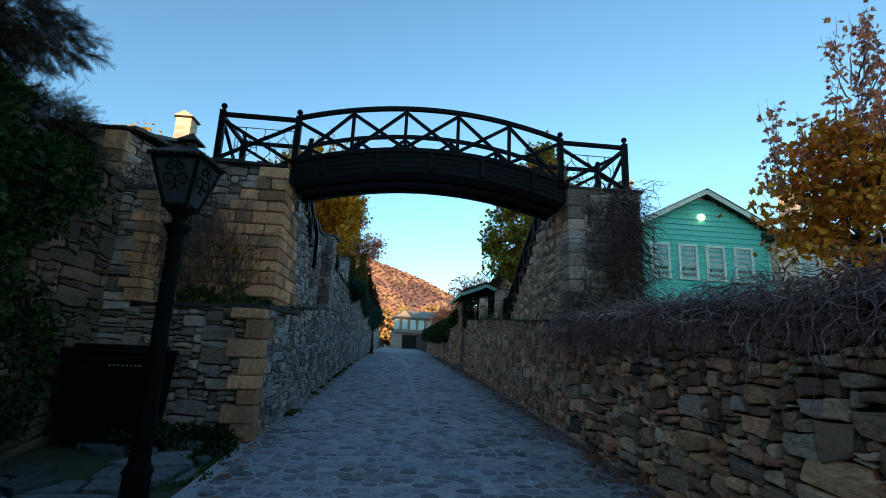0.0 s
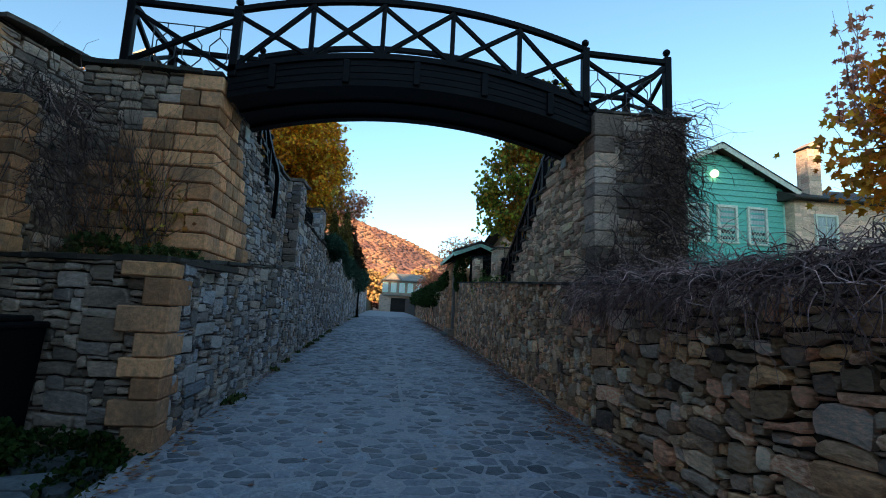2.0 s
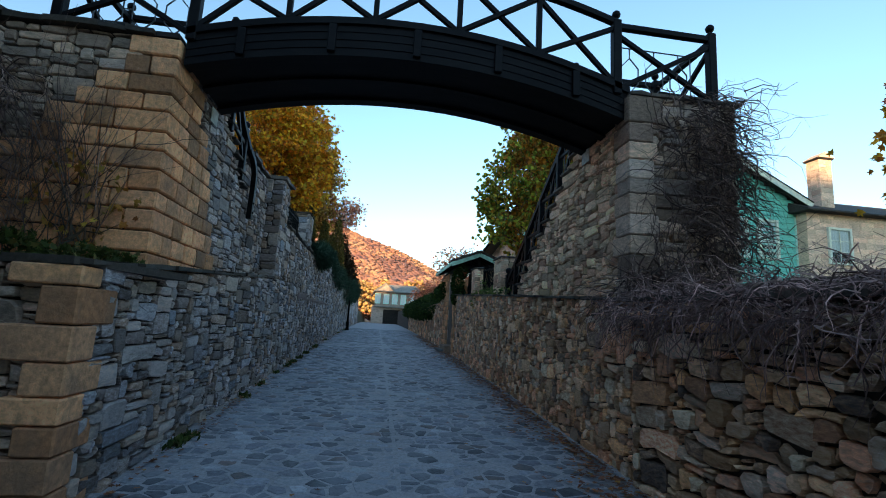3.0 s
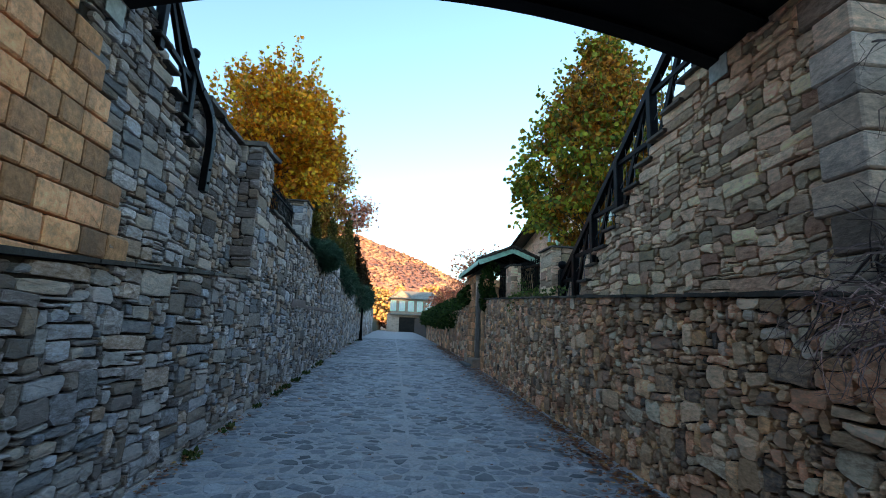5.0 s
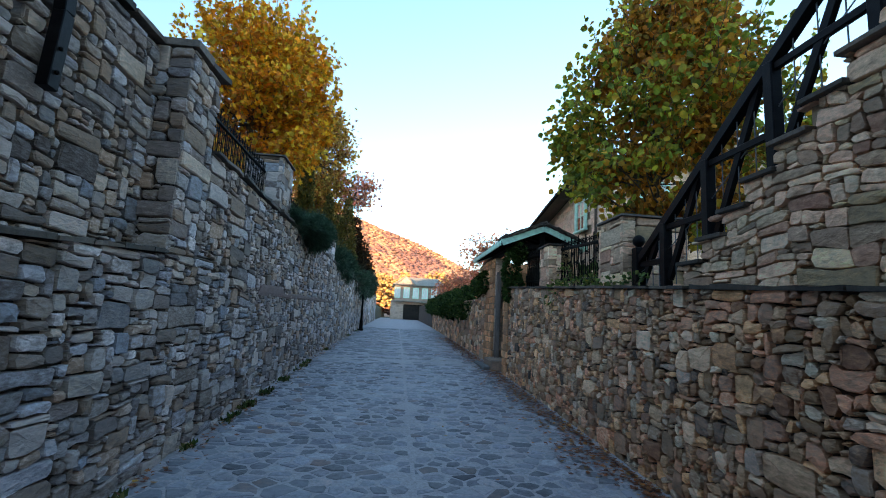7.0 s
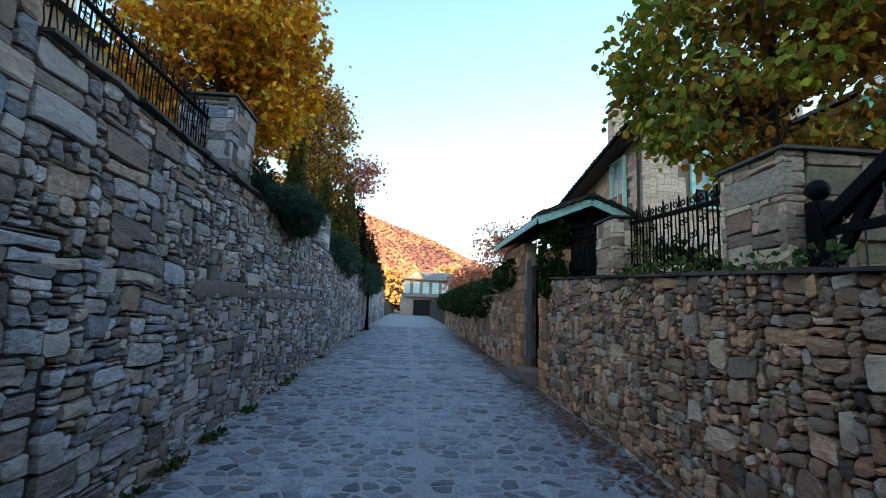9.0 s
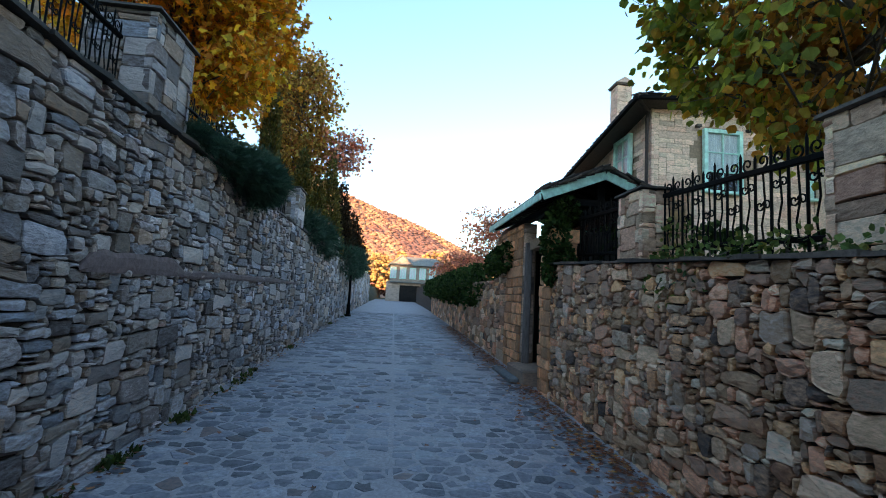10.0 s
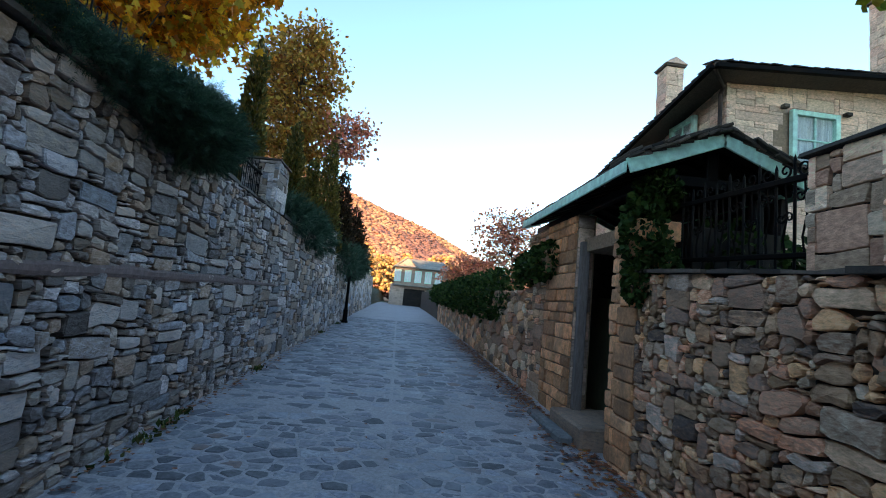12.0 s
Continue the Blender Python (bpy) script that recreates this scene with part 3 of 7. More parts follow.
def coping(parent, p, q, depth, out, rng, thick=0.055, over=0.06, lens=(0.25, 0.65), mat=None, name="coping_slab"):
    """Flat slabs along a wall's top from p to q (front edge), reaching depth behind; out: outward."""
    p, q, out = Vector(p), Vector(q), Vector(out)
    d = (q - p).length
    x = (q - p).normalized()
    t = 0.0
    while t < d - 0.05:
        ln = rng.uniform(*lens)
        ln = d - t if d - t < ln + 0.25 else ln
        a, b = p + x * (t + 0.004), p + x * (t + ln - 0.004)
        o = over + rng.uniform(-0.035, 0.035)
        th = thick * rng.uniform(0.75, 1.25)
        dz = Vector((0, 0, th))
        jig = [rng.uniform(-0.03, 0.03) for _ in range(4)]
        lo = [a + out * (o + jig[0]), b + out * (o + jig[1]), b - out * (depth + jig[2]), a - out * (depth + jig[3])]
        mid = (a + b) / 2 + out * (o + rng.uniform(-0.02, 0.03))
        lo = [lo[0], mid, lo[1], lo[2], lo[3]]
        hi = [v + dz + Vector((0, 0, rng.uniform(-0.010, 0.012))) for v in lo]
        c = (a + b) / 2
        g = Geo().add([tuple(v) for v in lo + hi], [(0, 1, 2, 3, 4), (9, 8, 7, 6, 5)] + [(i, i + 5, (i + 1) % 5 + 5, (i + 1) % 5) for i in range(5)])
        ob = new(name, g.mesh(name, mat or M_SLATE, origin=tuple(c)))
        fix_normals(ob.data)
        ob.location, ob.parent = c, parent
        t += ln

# ---- ground and lane ----
LX0, LX1 = -1.95, 3.15                       # the faces of the walls along the lane


def land(x, y):
    """Height of the ground sheet."""
    base = gz(y) - 0.06
    if y > 120:
        return base - 0.5
    if x < -2.45 and y > 9.6:
        return base + (3.45 - base) * min(1, (-2.45 - x) / 0.3)
    if x < -4.9:
        return base + (3.3 - base) * min(1, (-4.9 - x) / 0.3)
    if x > 3.75:
        return base + (2.2 + 0.02 * max(0, y) - base) * min(1, (x - 3.75) / 0.3)
    return base


gxs = [-1500, -600, -250, -100, -50, -25, -14, -9, -6, -5.3, -4.95, -4.6, -3.6, -2.8, -2.6, -2.3, -1, 0.5, 2, 3.3, 3.7, 4.1, 4.5, 6, 9, 14, 25, 50, 100, 250, 600, 1500]
gys = [-900, -300, -120, -60, -30, -20, -12, -8, -4, 0, 3, 6, 7, 7.9, 8.3, 8.9, 9.3, 10, 12.5, 15, 17.5, 20, 23, 26, 30, 36, 46, 60, 75, 90, 118, 124, 200, 400, 900, 3000]
g = Geo()
g.v = [(x, y, land(x, y)) for y in gys for x in gxs]
nx = len(gxs)
g.f = [(j * nx + i, j * nx + i + 1, (j + 1) * nx + i + 1, (j + 1) * nx + i) for j in range(len(gys) - 1) for i in range(nx - 1)]
solid("ground", g, M_SOIL, "dark soil with moss and dead grass", "ground", "structure", fix=False)

g = Geo()
rys = [-8 + 0.5 * k for k in range(185)]
g.v = [(x, y, gz(y) - 0.0105) for y in rys for x in (LX0 - 0.12, LX1 + 0.12)]
g.f = [(2 * k, 2 * k + 1, 2 * k + 3, 2 * k + 2) for k in range(len(rys) - 1)]
road = solid("road", g, M_GROUT, "lane paved with irregular grey stones in pale joints", "road", "structure", fix=False)
rng = random.Random(11)
for ya, yb, du, dw, near in ((-1.5, 8.0, 0.20, 0.165, True), (8.0, 22.0, 0.20, 0.17, True), (22.0, 42.0, 0.30, 0.22, False)):
    n = 8
    step = (yb - ya) / n
    for k in range(n):                                                   # short lengths follow the slope
        y0, y1 = ya + k * step, ya + (k + 1) * step
        rise = Vector((0, y1 - y0, gz(y1) - gz(y0))).normalized()
        polys = cells(rng, LX0 + 0.02, LX1 - 0.02, 0.0, step, du, dw, 0.9)
        polys = [p for p in polys if abs(p[0][0] - 0.62) > rng.uniform(-0.2, 0.22)]      # worn cement strip in the middle
        stretch = (-1.2, 2.6, 0, 99) if near and 3 < y0 < 15 else None
        lay(road, polys, ((0, y0, gz(y0) - 0.005), (1, 0, 0), rise, Vector((1, 0, 0)).cross(rise)), M_COBBLE, 100 + k + int(ya), stretch, "paving_stone",
            joint=0.014, proud=(-0.006, 0.003), bev=0.016, rough=0.7, limit=40, label="further grey paving stones of the lane")


g = Geo()
rys = [8.0 + 0.3 * k for k in range(120)]
g.v = [(0.62 + s * (0.55 + 0.45 * noise.noise(Vector((y * 1.3, 2, 9)))) + 0.01 * noise.noise(Vector((y, s, 0))), y, gz(y) + 0.0005) for y in rys for s in (-0.05, 0.05)]
g.f = [(2 * k, 2 * k + 1, 2 * k + 3, 2 * k + 2) for k in range(len(rys) - 1)]
ob = new("centre_joint", g.mesh("centre_joint", M_GROUT))
ob.parent = road

# ---- wall on the west side of the lane ----
def core(name, geo, label):
    return solid(name, geo, M_MORTAR, label, "wall", "structure")


def profile_wall(name, face, thick, sgn, ys, lows, highs, label):
    """A wall core along y; face: its x, sgn: which way the thickness goes; highs by y."""
    g = Geo()
    n = len(ys)
    for x in (face + sgn * 0.045, face + sgn * thick):
        g.v += [(x, y, lo) for y, lo in zip(ys, lows)] + [(x, y, hi) for y, hi in zip(ys, highs)]
    for k in range(n - 1):
        g.f += [(k, k + 1, n + k + 1, n + k), (2 * n + k, 3 * n + k, 3 * n + k + 1, 2 * n + k + 1), (n + k, n + k + 1, 3 * n + k + 1, 3 * n + k)]
    g.f += [(0, n, 3 * n, 2 * n), (n - 1, 3 * n - 1, 4 * n - 1, 2 * n - 1)]
    return core(name, g, label)


def low_w(y):
    return gz(y) - 0.05


# lower part, with a ledge, from the corner to the pilaster
ledge = lambda y: float(np.interp(y, (7.5, 15.2), (2.06, 2.62)))
ysl = [7.76, 9, 10.5, 12, 13.5, 15.2]
wall_w1 = profile_wall("wall_west_lower", LX0 - 0.03, 0.9, -1, ysl, [low_w(y) - 0.2 for y in ysl], [ledge(y) for y in ysl], "grey fieldstone lane wall under a slate ledge")
rng = random.Random(21)
polys = trim(courses(rng, 7.68, 15.2, 0.0, 2.8, (0.066, 0.045), 1.6), ledge, low_w)
lay(wall_w1, polys, ((LX0 - 0.03, 0, 0), (0, 1, 0), (0, 0, 1), (1, 0, 0)), M_STONE_W, 31, (7.6, 13.6, -1, 9), joint=0.008, proud=(0.0, 0.04), bev=0.010, rough=1.35)
rng = random.Random(22)
coping(wall_w1, (LX0, 7.44, 2.06), (LX0, 14.0, 2.54), 0.42, (1, 0, 0), rng, 0.036, 0.035, (0.3, 0.8))
quoins(wall_w1, (LX0 - 0.05, 7.46), gz(7.5) - 0.06, 2.05, -1, 1, 23, size=(0.44, 0.24))

# front of the lower part, facing down the lane's mouth
FD = Vector((0.972, -0.235, 0))                                          # the front runs a little back towards the yard
FO = (LX0 - 0.05, 7.46, 0)
g = Geo().prism([(-2.05, 7.53), (-2.05, 9.3), (-4.5, 9.3), (-4.5, 8.13)], 2.23, 'z', -0.2)
wall_w2 = core("wall_west_front", g, "fieldstone front wall with sandstone corner blocks")
rng = random.Random(24)
lay(wall_w2, trim(courses(rng, -2.45, -0.27, 0.0, 2.06, (0.075, 0.048), wave=0.03, jig=0.5), lambda u: 2.05), (FO, FD, (0, 0, 1), (-0.235, -0.972, 0)), M_STONE_P, 33, (-4.4, 2, -1, 9))
coping(wall_w2, (-4.05, 7.95, 2.05), (-2.0, 7.46, 2.05), 1.3, (-0.235, -0.972, 0), rng, 0.05, 0.06)

# upper part: the abutment of the bridge, with the stair cut into its top
STEP_L = [(11.1 + 0.24 * k, 4.97 - 0.19 * (k + 1)) for k in range(6)]


def top_wl(y):
    if y < 11.1:
        return 4.95
    if y > 12.4:
        return 4.70
    return 4.95 - 0.19 * (int((y - 11.1) / 0.24) + 1)


FW = -2.32
FC = FW - 0.045
g = Geo().box((-4.2, 9.14, 1.6), (FC, 11.1, 4.95)).box((-3.2, 11.1, 1.6), (FC, 12.5, 3.7)).box((-2.95, 12.4, 1.6), (FC + 0.01, 14.7, 4.70))
for y, z in STEP_L[:5]:
    g.box((-3.2, y, 3.4), (FC, y + 0.24, z))
wall_w3 = core("wall_west_upper", g, "tall fieldstone abutment under the footbridge")
rng = random.Random(25)
polys = trim(courses(rng, 9.4, 14.05, 2.1, 5.0, (0.06, 0.045), wave=0.04), top_wl, ledge)
dressed = lambda u: 5.3 - (u - 9.6) * 1.9                              # sandstone near the corner, higher up the nearer it is
dressed_f = lambda u: 4.95 + (u + 2.62) * 1.35
polys = [p for p in polys if sum(q[1] for q in p) / len(p) > dressed(sum(q[0] for q in p) / len(p)) - 0.05]
lay(wall_w3, polys, ((FW, 0, 0), (0, 1, 0), (0, 0, 1), (1, 0, 0)), M_STONE_W, 35, (9.0, 13.4, -1, 9), proud=(0.0, 0.03))
rng = random.Random(26)
polys = trim(courses(rng, -4.2, -2.3, 2.1, 4.95, (0.075, 0.047), wave=0.03, jig=0.4), lambda u: 4.95)
polys = [p for p in polys if sum(q[1] for q in p) / len(p) > dressed_f(sum(q[0] for q in p) / len(p)) - 0.05]
lay(wall_w3, polys, ((0, 9.1, 0), (1, 0, 0), (0, 0, 1), (0, -1, 0)), M_STONE_P, 38, (-5, 0, 0, 9), proud=(0.0, 0.028))
z, k, front, side = 2.11, 0, [], []
while z < 4.93:                                                        # corner blocks bonded into dressed courses
    h = rng.uniform(0.205, 0.255)
    h = 4.95 - z if 4.95 - z < h + 0.1 else h
    a, b = ((0.50, 0.25) if k % 2 else (0.27, 0.44))
    a, b = a * rng.uniform(0.9, 1.15), b * rng.uniform(0.9, 1.15)
    e = 0.042 + rng.uniform(-0.004, 0.004)
    ob = new("quoin", Geo().box((FW - a + 0.006, 9.1 - e, z + 0.009), (FW + e, 9.1 + b - 0.006, z + h - 0.009), 0.018).mesh("quoin", M_QUOIN, origin=(FW, 9.1, z)))
    fix_normals(ob.data)
    ob.location, ob.parent = (FW, 9.1, z), wall_w3
    u = FW - a
    while u > -4.15 and z + h * 0.5 < dressed_f(u - 0.12):
        ln = rng.uniform(0.24, 0.5)
        front.append([(max(u - ln, -4.2), z), (u, z), (u, z + h), (max(u - ln, -4.2), z + h)])
        u -= ln
    u = 9.1 + b
    while u < 11.2 and z + h * 0.5 < dressed(u + 0.12):
        ln = rng.uniform(0.26, 0.46)
        side.append([(u, z), (u + ln, z), (u + ln, z + h), (u, z + h)])
        u += ln
    z, k = z + h, k + 1
lay(wall_w3, front, ((0, 9.1, 0), (1, 0, 0), (0, 0, 1), (0, -1, 0)), M_QUOIN, 39, (-9, 0, 0, 9), "block", joint=0.010, rough=0.8, bev=0.018, proud=(0.032, 0.042))
lay(wall_w3, side, ((FW, 0, 0), (0, 1, 0), (0, 0, 1), (1, 0, 0)), M_QUOIN, 37, (9, 12, 0, 9), "block", joint=0.010, rough=0.8, bev=0.018, proud=(0.032, 0.042))
coping(wall_w3, (-4.2, 9.08, 4.95), (FW + 0.02, 9.08, 4.95), 2.0, (0, -1, 0), rng, 0.06, 0.07)
coping(wall_w3, (FW + 0.02, 12.38, 4.71), (FW + 0.02, 14.0, 4.74), 0.6, (1, 0, 0), rng, 0.06, 0.07)
lay(wall_w3, courses(random.Random(27), -2.95, FW - 0.02, 3.75, 4.7, (0.075, 0.05), wave=0.02, jig=0.35), ((0, 12.38, 0), (1, 0, 0), (0, 0, 1), (0, -1, 0)), M_STONE_W, 29, (-9, 9, 0, 9), proud=(0.0, 0.03))
for y, z in STEP_L[:5]:
    ob = new("stair_tread", Geo().box((-3.2, y - 0.05, z - 0.005), (FW + 0.09, y + 0.25, z + 0.04), 0.01).mesh("stair_tread", M_SLATE))
    ob.parent = wall_w3
# pilaster at the end of the upper part
g = Geo().box((-2.8, 14.04, gz(14.4) - 0.1), (LX0 - 0.05, 15.22, 3.9)).box((-2.8, 14.04, 3.9), (LX0 - 0.05, 14.74, 4.74))
pil = core("wall_west_pilaster", g, "squared stone pilaster ending the tall wall")
lay(pil, trim(courses(random.Random(42), 14.01, 14.78, 2.45, 4.74, (0.085, 0.056), 1.2, 0.02, 0.35, 0.6), lambda u: 4.74, ledge), ((LX0 - 0.02, 0, 0), (0, 1, 0), (0, 0, 1), (1, 0, 0)), M_STONE_W, 43, (0, 99, 0, 9), joint=0.007, proud=(0.0, 0.03))
lay(pil, courses(random.Random(44), -2.6, LX0 - 0.01, 2.56, 4.74, (0.085, 0.056), 1.2, 0.02, 0.35, 0.6), ((0, 14.01, 0), (1, 0, 0), (0, 0, 1), (0, -1, 0)), M_STONE_W, 44, (-9, 99, 0, 9), joint=0.007, proud=(0.0, 0.03))
coping(pil, (LX0, 13.97, 4.74), (LX0, 14.82, 4.74), 0.9, (1, 0, 0), random.Random(44), 0.07, 0.06)

# the long wall past the pilaster
def top_wlong(y):
    return float(np.interp(y, (15, 25, 40, 62), (3.86, 3.78, 3.72, 4.1)))


ysl = [14.75, 20, 25, 30, 36, 46, 56, 62]
wall_w4 = profile_wall("wall_west_long", LX0 - 0.03, 0.6, -1, ysl, [low_w(y) - 0.3 for y in ysl], [top_wlong(y) for y in ysl], "long grey fieldstone retaining wall along the lane")
rng = random.Random(45)
WF = ((LX0 - 0.03, 0, 0), (0, 1, 0), (0, 0, 1), (1, 0, 0))
a = without(courses(rng, 14.78, 25.0, 0.2, 4.1, (0.06, 0.042), 2.4, 0.07, 0.7, 0.9, (0.8, 1.1, 1.5, 2.0, 2.7, 3.5)), (18.66, 18.88, 2.42, 2.6), (16.3, 16.45, 3.26, 3.38))
lay(wall_w4, trim(a, top_wlong, lambda y: low_w(y) if y > 15.2 else 2.6), WF, M_STONE_W, 46, (14.7, 20.0, -1, 9), joint=0.008, proud=(0.0, 0.04), bev=0.010, rough=1.35)
lay(wall_w4, trim(courses(rng, 25.0, 40.0, 0.3, 4.0, (0.1, 0.065)), top_wlong, low_w), WF, M_STONE_W, 47, None)
lay(wall_w4, trim(courses(rng, 40.0, 62.0, 0.3, 4.2, (0.17, 0.1)), top_wlong, low_w), WF, M_STONE_W, 48, None)
g, rng = Geo(), random.Random(57)
bys = [17.2 + 0.16 * k for k in range(55)]
for y in bys:                                                          # smeared mortar with an uneven upper and lower edge
    z = 2.25 + 0.010 * (y - 16.6) + 0.02 * noise.noise(Vector((y * 0.9, 1, 4)))
    h = float(np.interp(y, (17.2, 17.4, 18.8, 19.1, 19.6, 23, 26), (0.05, 0.19, 0.20, 0.07, 0.11, 0.10, 0.04))) + rng.uniform(-0.014, 0.014)
    q = 0.008 + rng.uniform(-0.006, 0.010)
    g.v += [(LX0 - 0.1, y, z), (LX0 + q - 0.012, y, z), (LX0 + q, y, z + 0.3 * h), (LX0 + q + rng.uniform(-0.006, 0.006), y, z + 0.75 * h), (LX0 + q - 0.014, y, z + h), (LX0 - 0.1, y, z + h)]
g.f = [(6 * k + c, 6 * k + c + 6, 6 * k + c + 7, 6 * k + c + 1) for k in range(len(bys) - 1) for c in range(5)]
ob = new("levelling_band", g.mesh("levelling_band", M_BAND))
ob.parent = wall_w4
coping(wall_w4, (LX0, 14.8, 3.86), (LX0, 24.9, 3.78), 0.6, (1, 0, 0), random.Random(49), 0.042, 0.045, (0.3, 0.9))
coping(wall_w4, (LX0, 25.8, 3.78), (LX0, 40, 3.72), 0.6, (1, 0, 0), random.Random(50), 0.06, 0.05, (0.8, 1.4))


def stone_pillar(x0, y0, x1, y1, z0, z1, mat, seed, label, group="pillars on the lane walls"):
    """A square pillar of coursed blocks with a slate cap."""
    t = thing("stone_pillar", ((x0 + x1) / 2, (y0 + y1) / 2, z0), label, "pillar", group)
    rng = random.Random(seed)
    cx, cy = (x0 + x1) / 2, (y0 + y1) / 2
    hx, hy, hh = (x1 - x0) / 2, (y1 - y0) / 2, z1 - z0
    part("core", Geo().box((-hx + 0.04, -hy + 0.04, 0), (hx - 0.04, hy - 0.04, hh)), M_MORTAR, t)
    for al, ha, out, hb in (((0, 1, 0), hy, (-1, 0, 0), hx), ((0, 1, 0), hy, (1, 0, 0), hx), ((1, 0, 0), hx, (0, -1, 0), hy), ((1, 0, 0), hx, (0, 1, 0), hy)):
        face = Vector((cx, cy, z0)) + Vector(out) * hb
        lay(t, courses(rng, -ha - 0.015, ha + 0.015, 0.0, hh, (0.095, 0.06), 0.6, 0.012, 0.3, 0.7), (face, al, (0, 0, 1), out), mat, seed * 7 + len(PIECES), (-9, 9, -9, 9), joint=0.006, proud=(-0.014, 0.012), bev=0.006, rough=0.75)
    o = 0.045
    part("cap", Geo().add([(-hx - o, -hy - o, hh), (hx + o, -hy - o, hh), (hx + o, hy + o, hh), (-hx - o, hy + o, hh), (-hx - o + .01, -hy - o + .01, hh + 0.03), (hx + o - .01, -hy - o + .01, hh + 0.03), (hx + o - .01, hy + o - .01, hh + 0.03), (-hx - o + .01, hy + o - .01, hh + 0.03), (0, 0, hh + 0.09)],
                        [(3, 2, 1, 0), (0, 1, 5, 4), (1, 2, 6, 5), (2, 3, 7, 6), (3, 0, 4, 7), (4, 5, 8), (5, 6, 8), (6, 7, 8), (7, 4, 8)]), M_SLATE, t, "dark slate cap")
    return t


stone_pillar(-2.62, 17.85, LX0 + 0.01, 18.7, 3.9, 4.86, M_STONE_W, 51, "grey stone pillar with slate cap on the retaining wall")
stone_pillar(-2.6, 24.95, LX0 + 0.01, 25.75, 3.8, 4.72, M_STONE_W, 52, "grey stone pillar among junipers on the retaining wall")
stone_pillar(-2.6, 33.0, LX0 + 0.01, 33.8, 3.75, 4.5, M_STONE_W, 53, "distant grey stone pillar on the retaining wall")

# near-black boxes set the shade inside the holes as a colour
for y0, z0, w in ((18.68, 2.43, 0.18), (16.31, 3.26, 0.13)):
    ob = new("putlog_hole", Geo().box((LX0 - 0.12, y0, z0), (LX0 - 0.066, y0 + w, z0 + w * 0.9)).mesh("putlog_hole", M_DARK))
    ob.parent = wall_w4

# ---- yard walls by the lamp ----
g = Geo().box((-6.6, 7.99, -0.2), (-4.14, 9.5, 3.95))
wall_y1 = core("wall_yard_block", g, "fieldstone block of the yard with sandstone corners")
rng = random.Random(61)
lay(wall_y1, courses(rng, -6.0, -4.2, 0.0, 3.95, (0.08, 0.05), wave=0.02, jig=0.4), ((0, 7.95, 0), (1, 0, 0), (0, 0, 1), (0, -1, 0)), M_STONE_P, 62, (-9, 0, 0.5, 9))
lay(wall_y1, courses(rng, 8.1, 9.5, 2.0, 3.95, (0.08, 0.06), wave=0.02), ((-4.1, 0, 0), (0, 1, 0), (0, 0, 1), (1, 0, 0)), M_STONE_P, 63, (0, 99, 0, 9))
quoins(wall_y1, (-4.06, 7.95), 2.1, 3.95, -1, 1, 64, size=(0.30, 0.22), h=(0.16, 0.26))
coping(wall_y1, (-6.4, 7.93, 3.95), (-4.08, 7.93, 3.95), 1.5, (0, -1, 0), rng, 0.05, 0.05)
wall_y3 = core("wall_yard_upper", Geo().prism([(-6.9, 9.04), (-5.41, 9.04), (-5.0, 10.6), (-6.9, 10.6)], 2.6, 'z', 2.85), "upper fieldstone wall corner above the yard block")
rng = random.Random(67)
lay(wall_y3, courses(rng, -6.9, -5.4, 3.6, 5.42, (0.085, 0.055), wave=0.03, jig=0.45), ((0, 9.0, 0), (1, 0, 0), (0, 0, 1), (0, -1, 0)), M_STONE_P, 68, (-9, 0, 0, 9))
lay(wall_y3, courses(rng, 0.05, 1.55, 3.6, 5.42, (0.085, 0.055), wave=0.03, jig=0.45), ((-5.37, 9.0, 0), (0.254, 0.967, 0), (0, 0, 1), (0.967, -0.254, 0)), M_STONE_P, 69, (-9, 9, 0, 9))
quoins(wall_y3, (-5.37, 9.0), 3.7, 5.42, -1, 1, 70, size=(0.42, 0.3), h=(0.2, 0.3))
coping(wall_y3, (-6.9, 8.96, 5.43), (-5.33, 8.96, 5.45), 1.5, (0, -1, 0), rng, 0.06, 0.06)
coping(wall_y3, (-5.33, 9.0, 5.47), (-4.95, 10.55, 5.6), 0.5, (0.967, -0.254, 0), rng, 0.05, 0.12, (0.6, 0.9))
g = Geo().box((-5.6, -2.0, -0.7), (-4.66, 7.93, 4.02))
wall_y2 = core("wall_yard_side", g, "rough stone yard wall, its stones coloured dark for deep shade")
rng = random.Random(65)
# the side wall's shade is in the dark stone colour
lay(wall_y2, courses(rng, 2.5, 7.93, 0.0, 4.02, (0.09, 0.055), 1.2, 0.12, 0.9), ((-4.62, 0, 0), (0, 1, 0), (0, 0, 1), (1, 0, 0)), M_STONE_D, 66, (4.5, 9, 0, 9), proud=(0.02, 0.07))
coping(wall_y2, (-4.6, 2.0, 4.02), (-4.6, 7.93, 4.02), 0.6, (1, 0, 0), rng, 0.06, 0.06)

# ---- wall on the east side of the lane ----
def top_e(y):
    return float(np.interp(y, (0, 6.5, 9, 11, 15, 21.2), (1.88, 2.02, 2.16, 2.30, 2.54, 2.88)))


ysl = [-6, 0, 6.5, 9, 11, 15, 20.95]
wall_e1 = profile_wall("wall_east_lower", LX1 + 0.03, 0.6, 1, ysl, [low_w(y) - 0.3 for y in ysl], [top_e(y) for y in ysl], "rough brown fieldstone wall along the lane")
EF = ((LX1 + 0.03, 0, 0), (0, 1, 0), (0, 0, 1), (-1, 0, 0))
rng = random.Random(71)
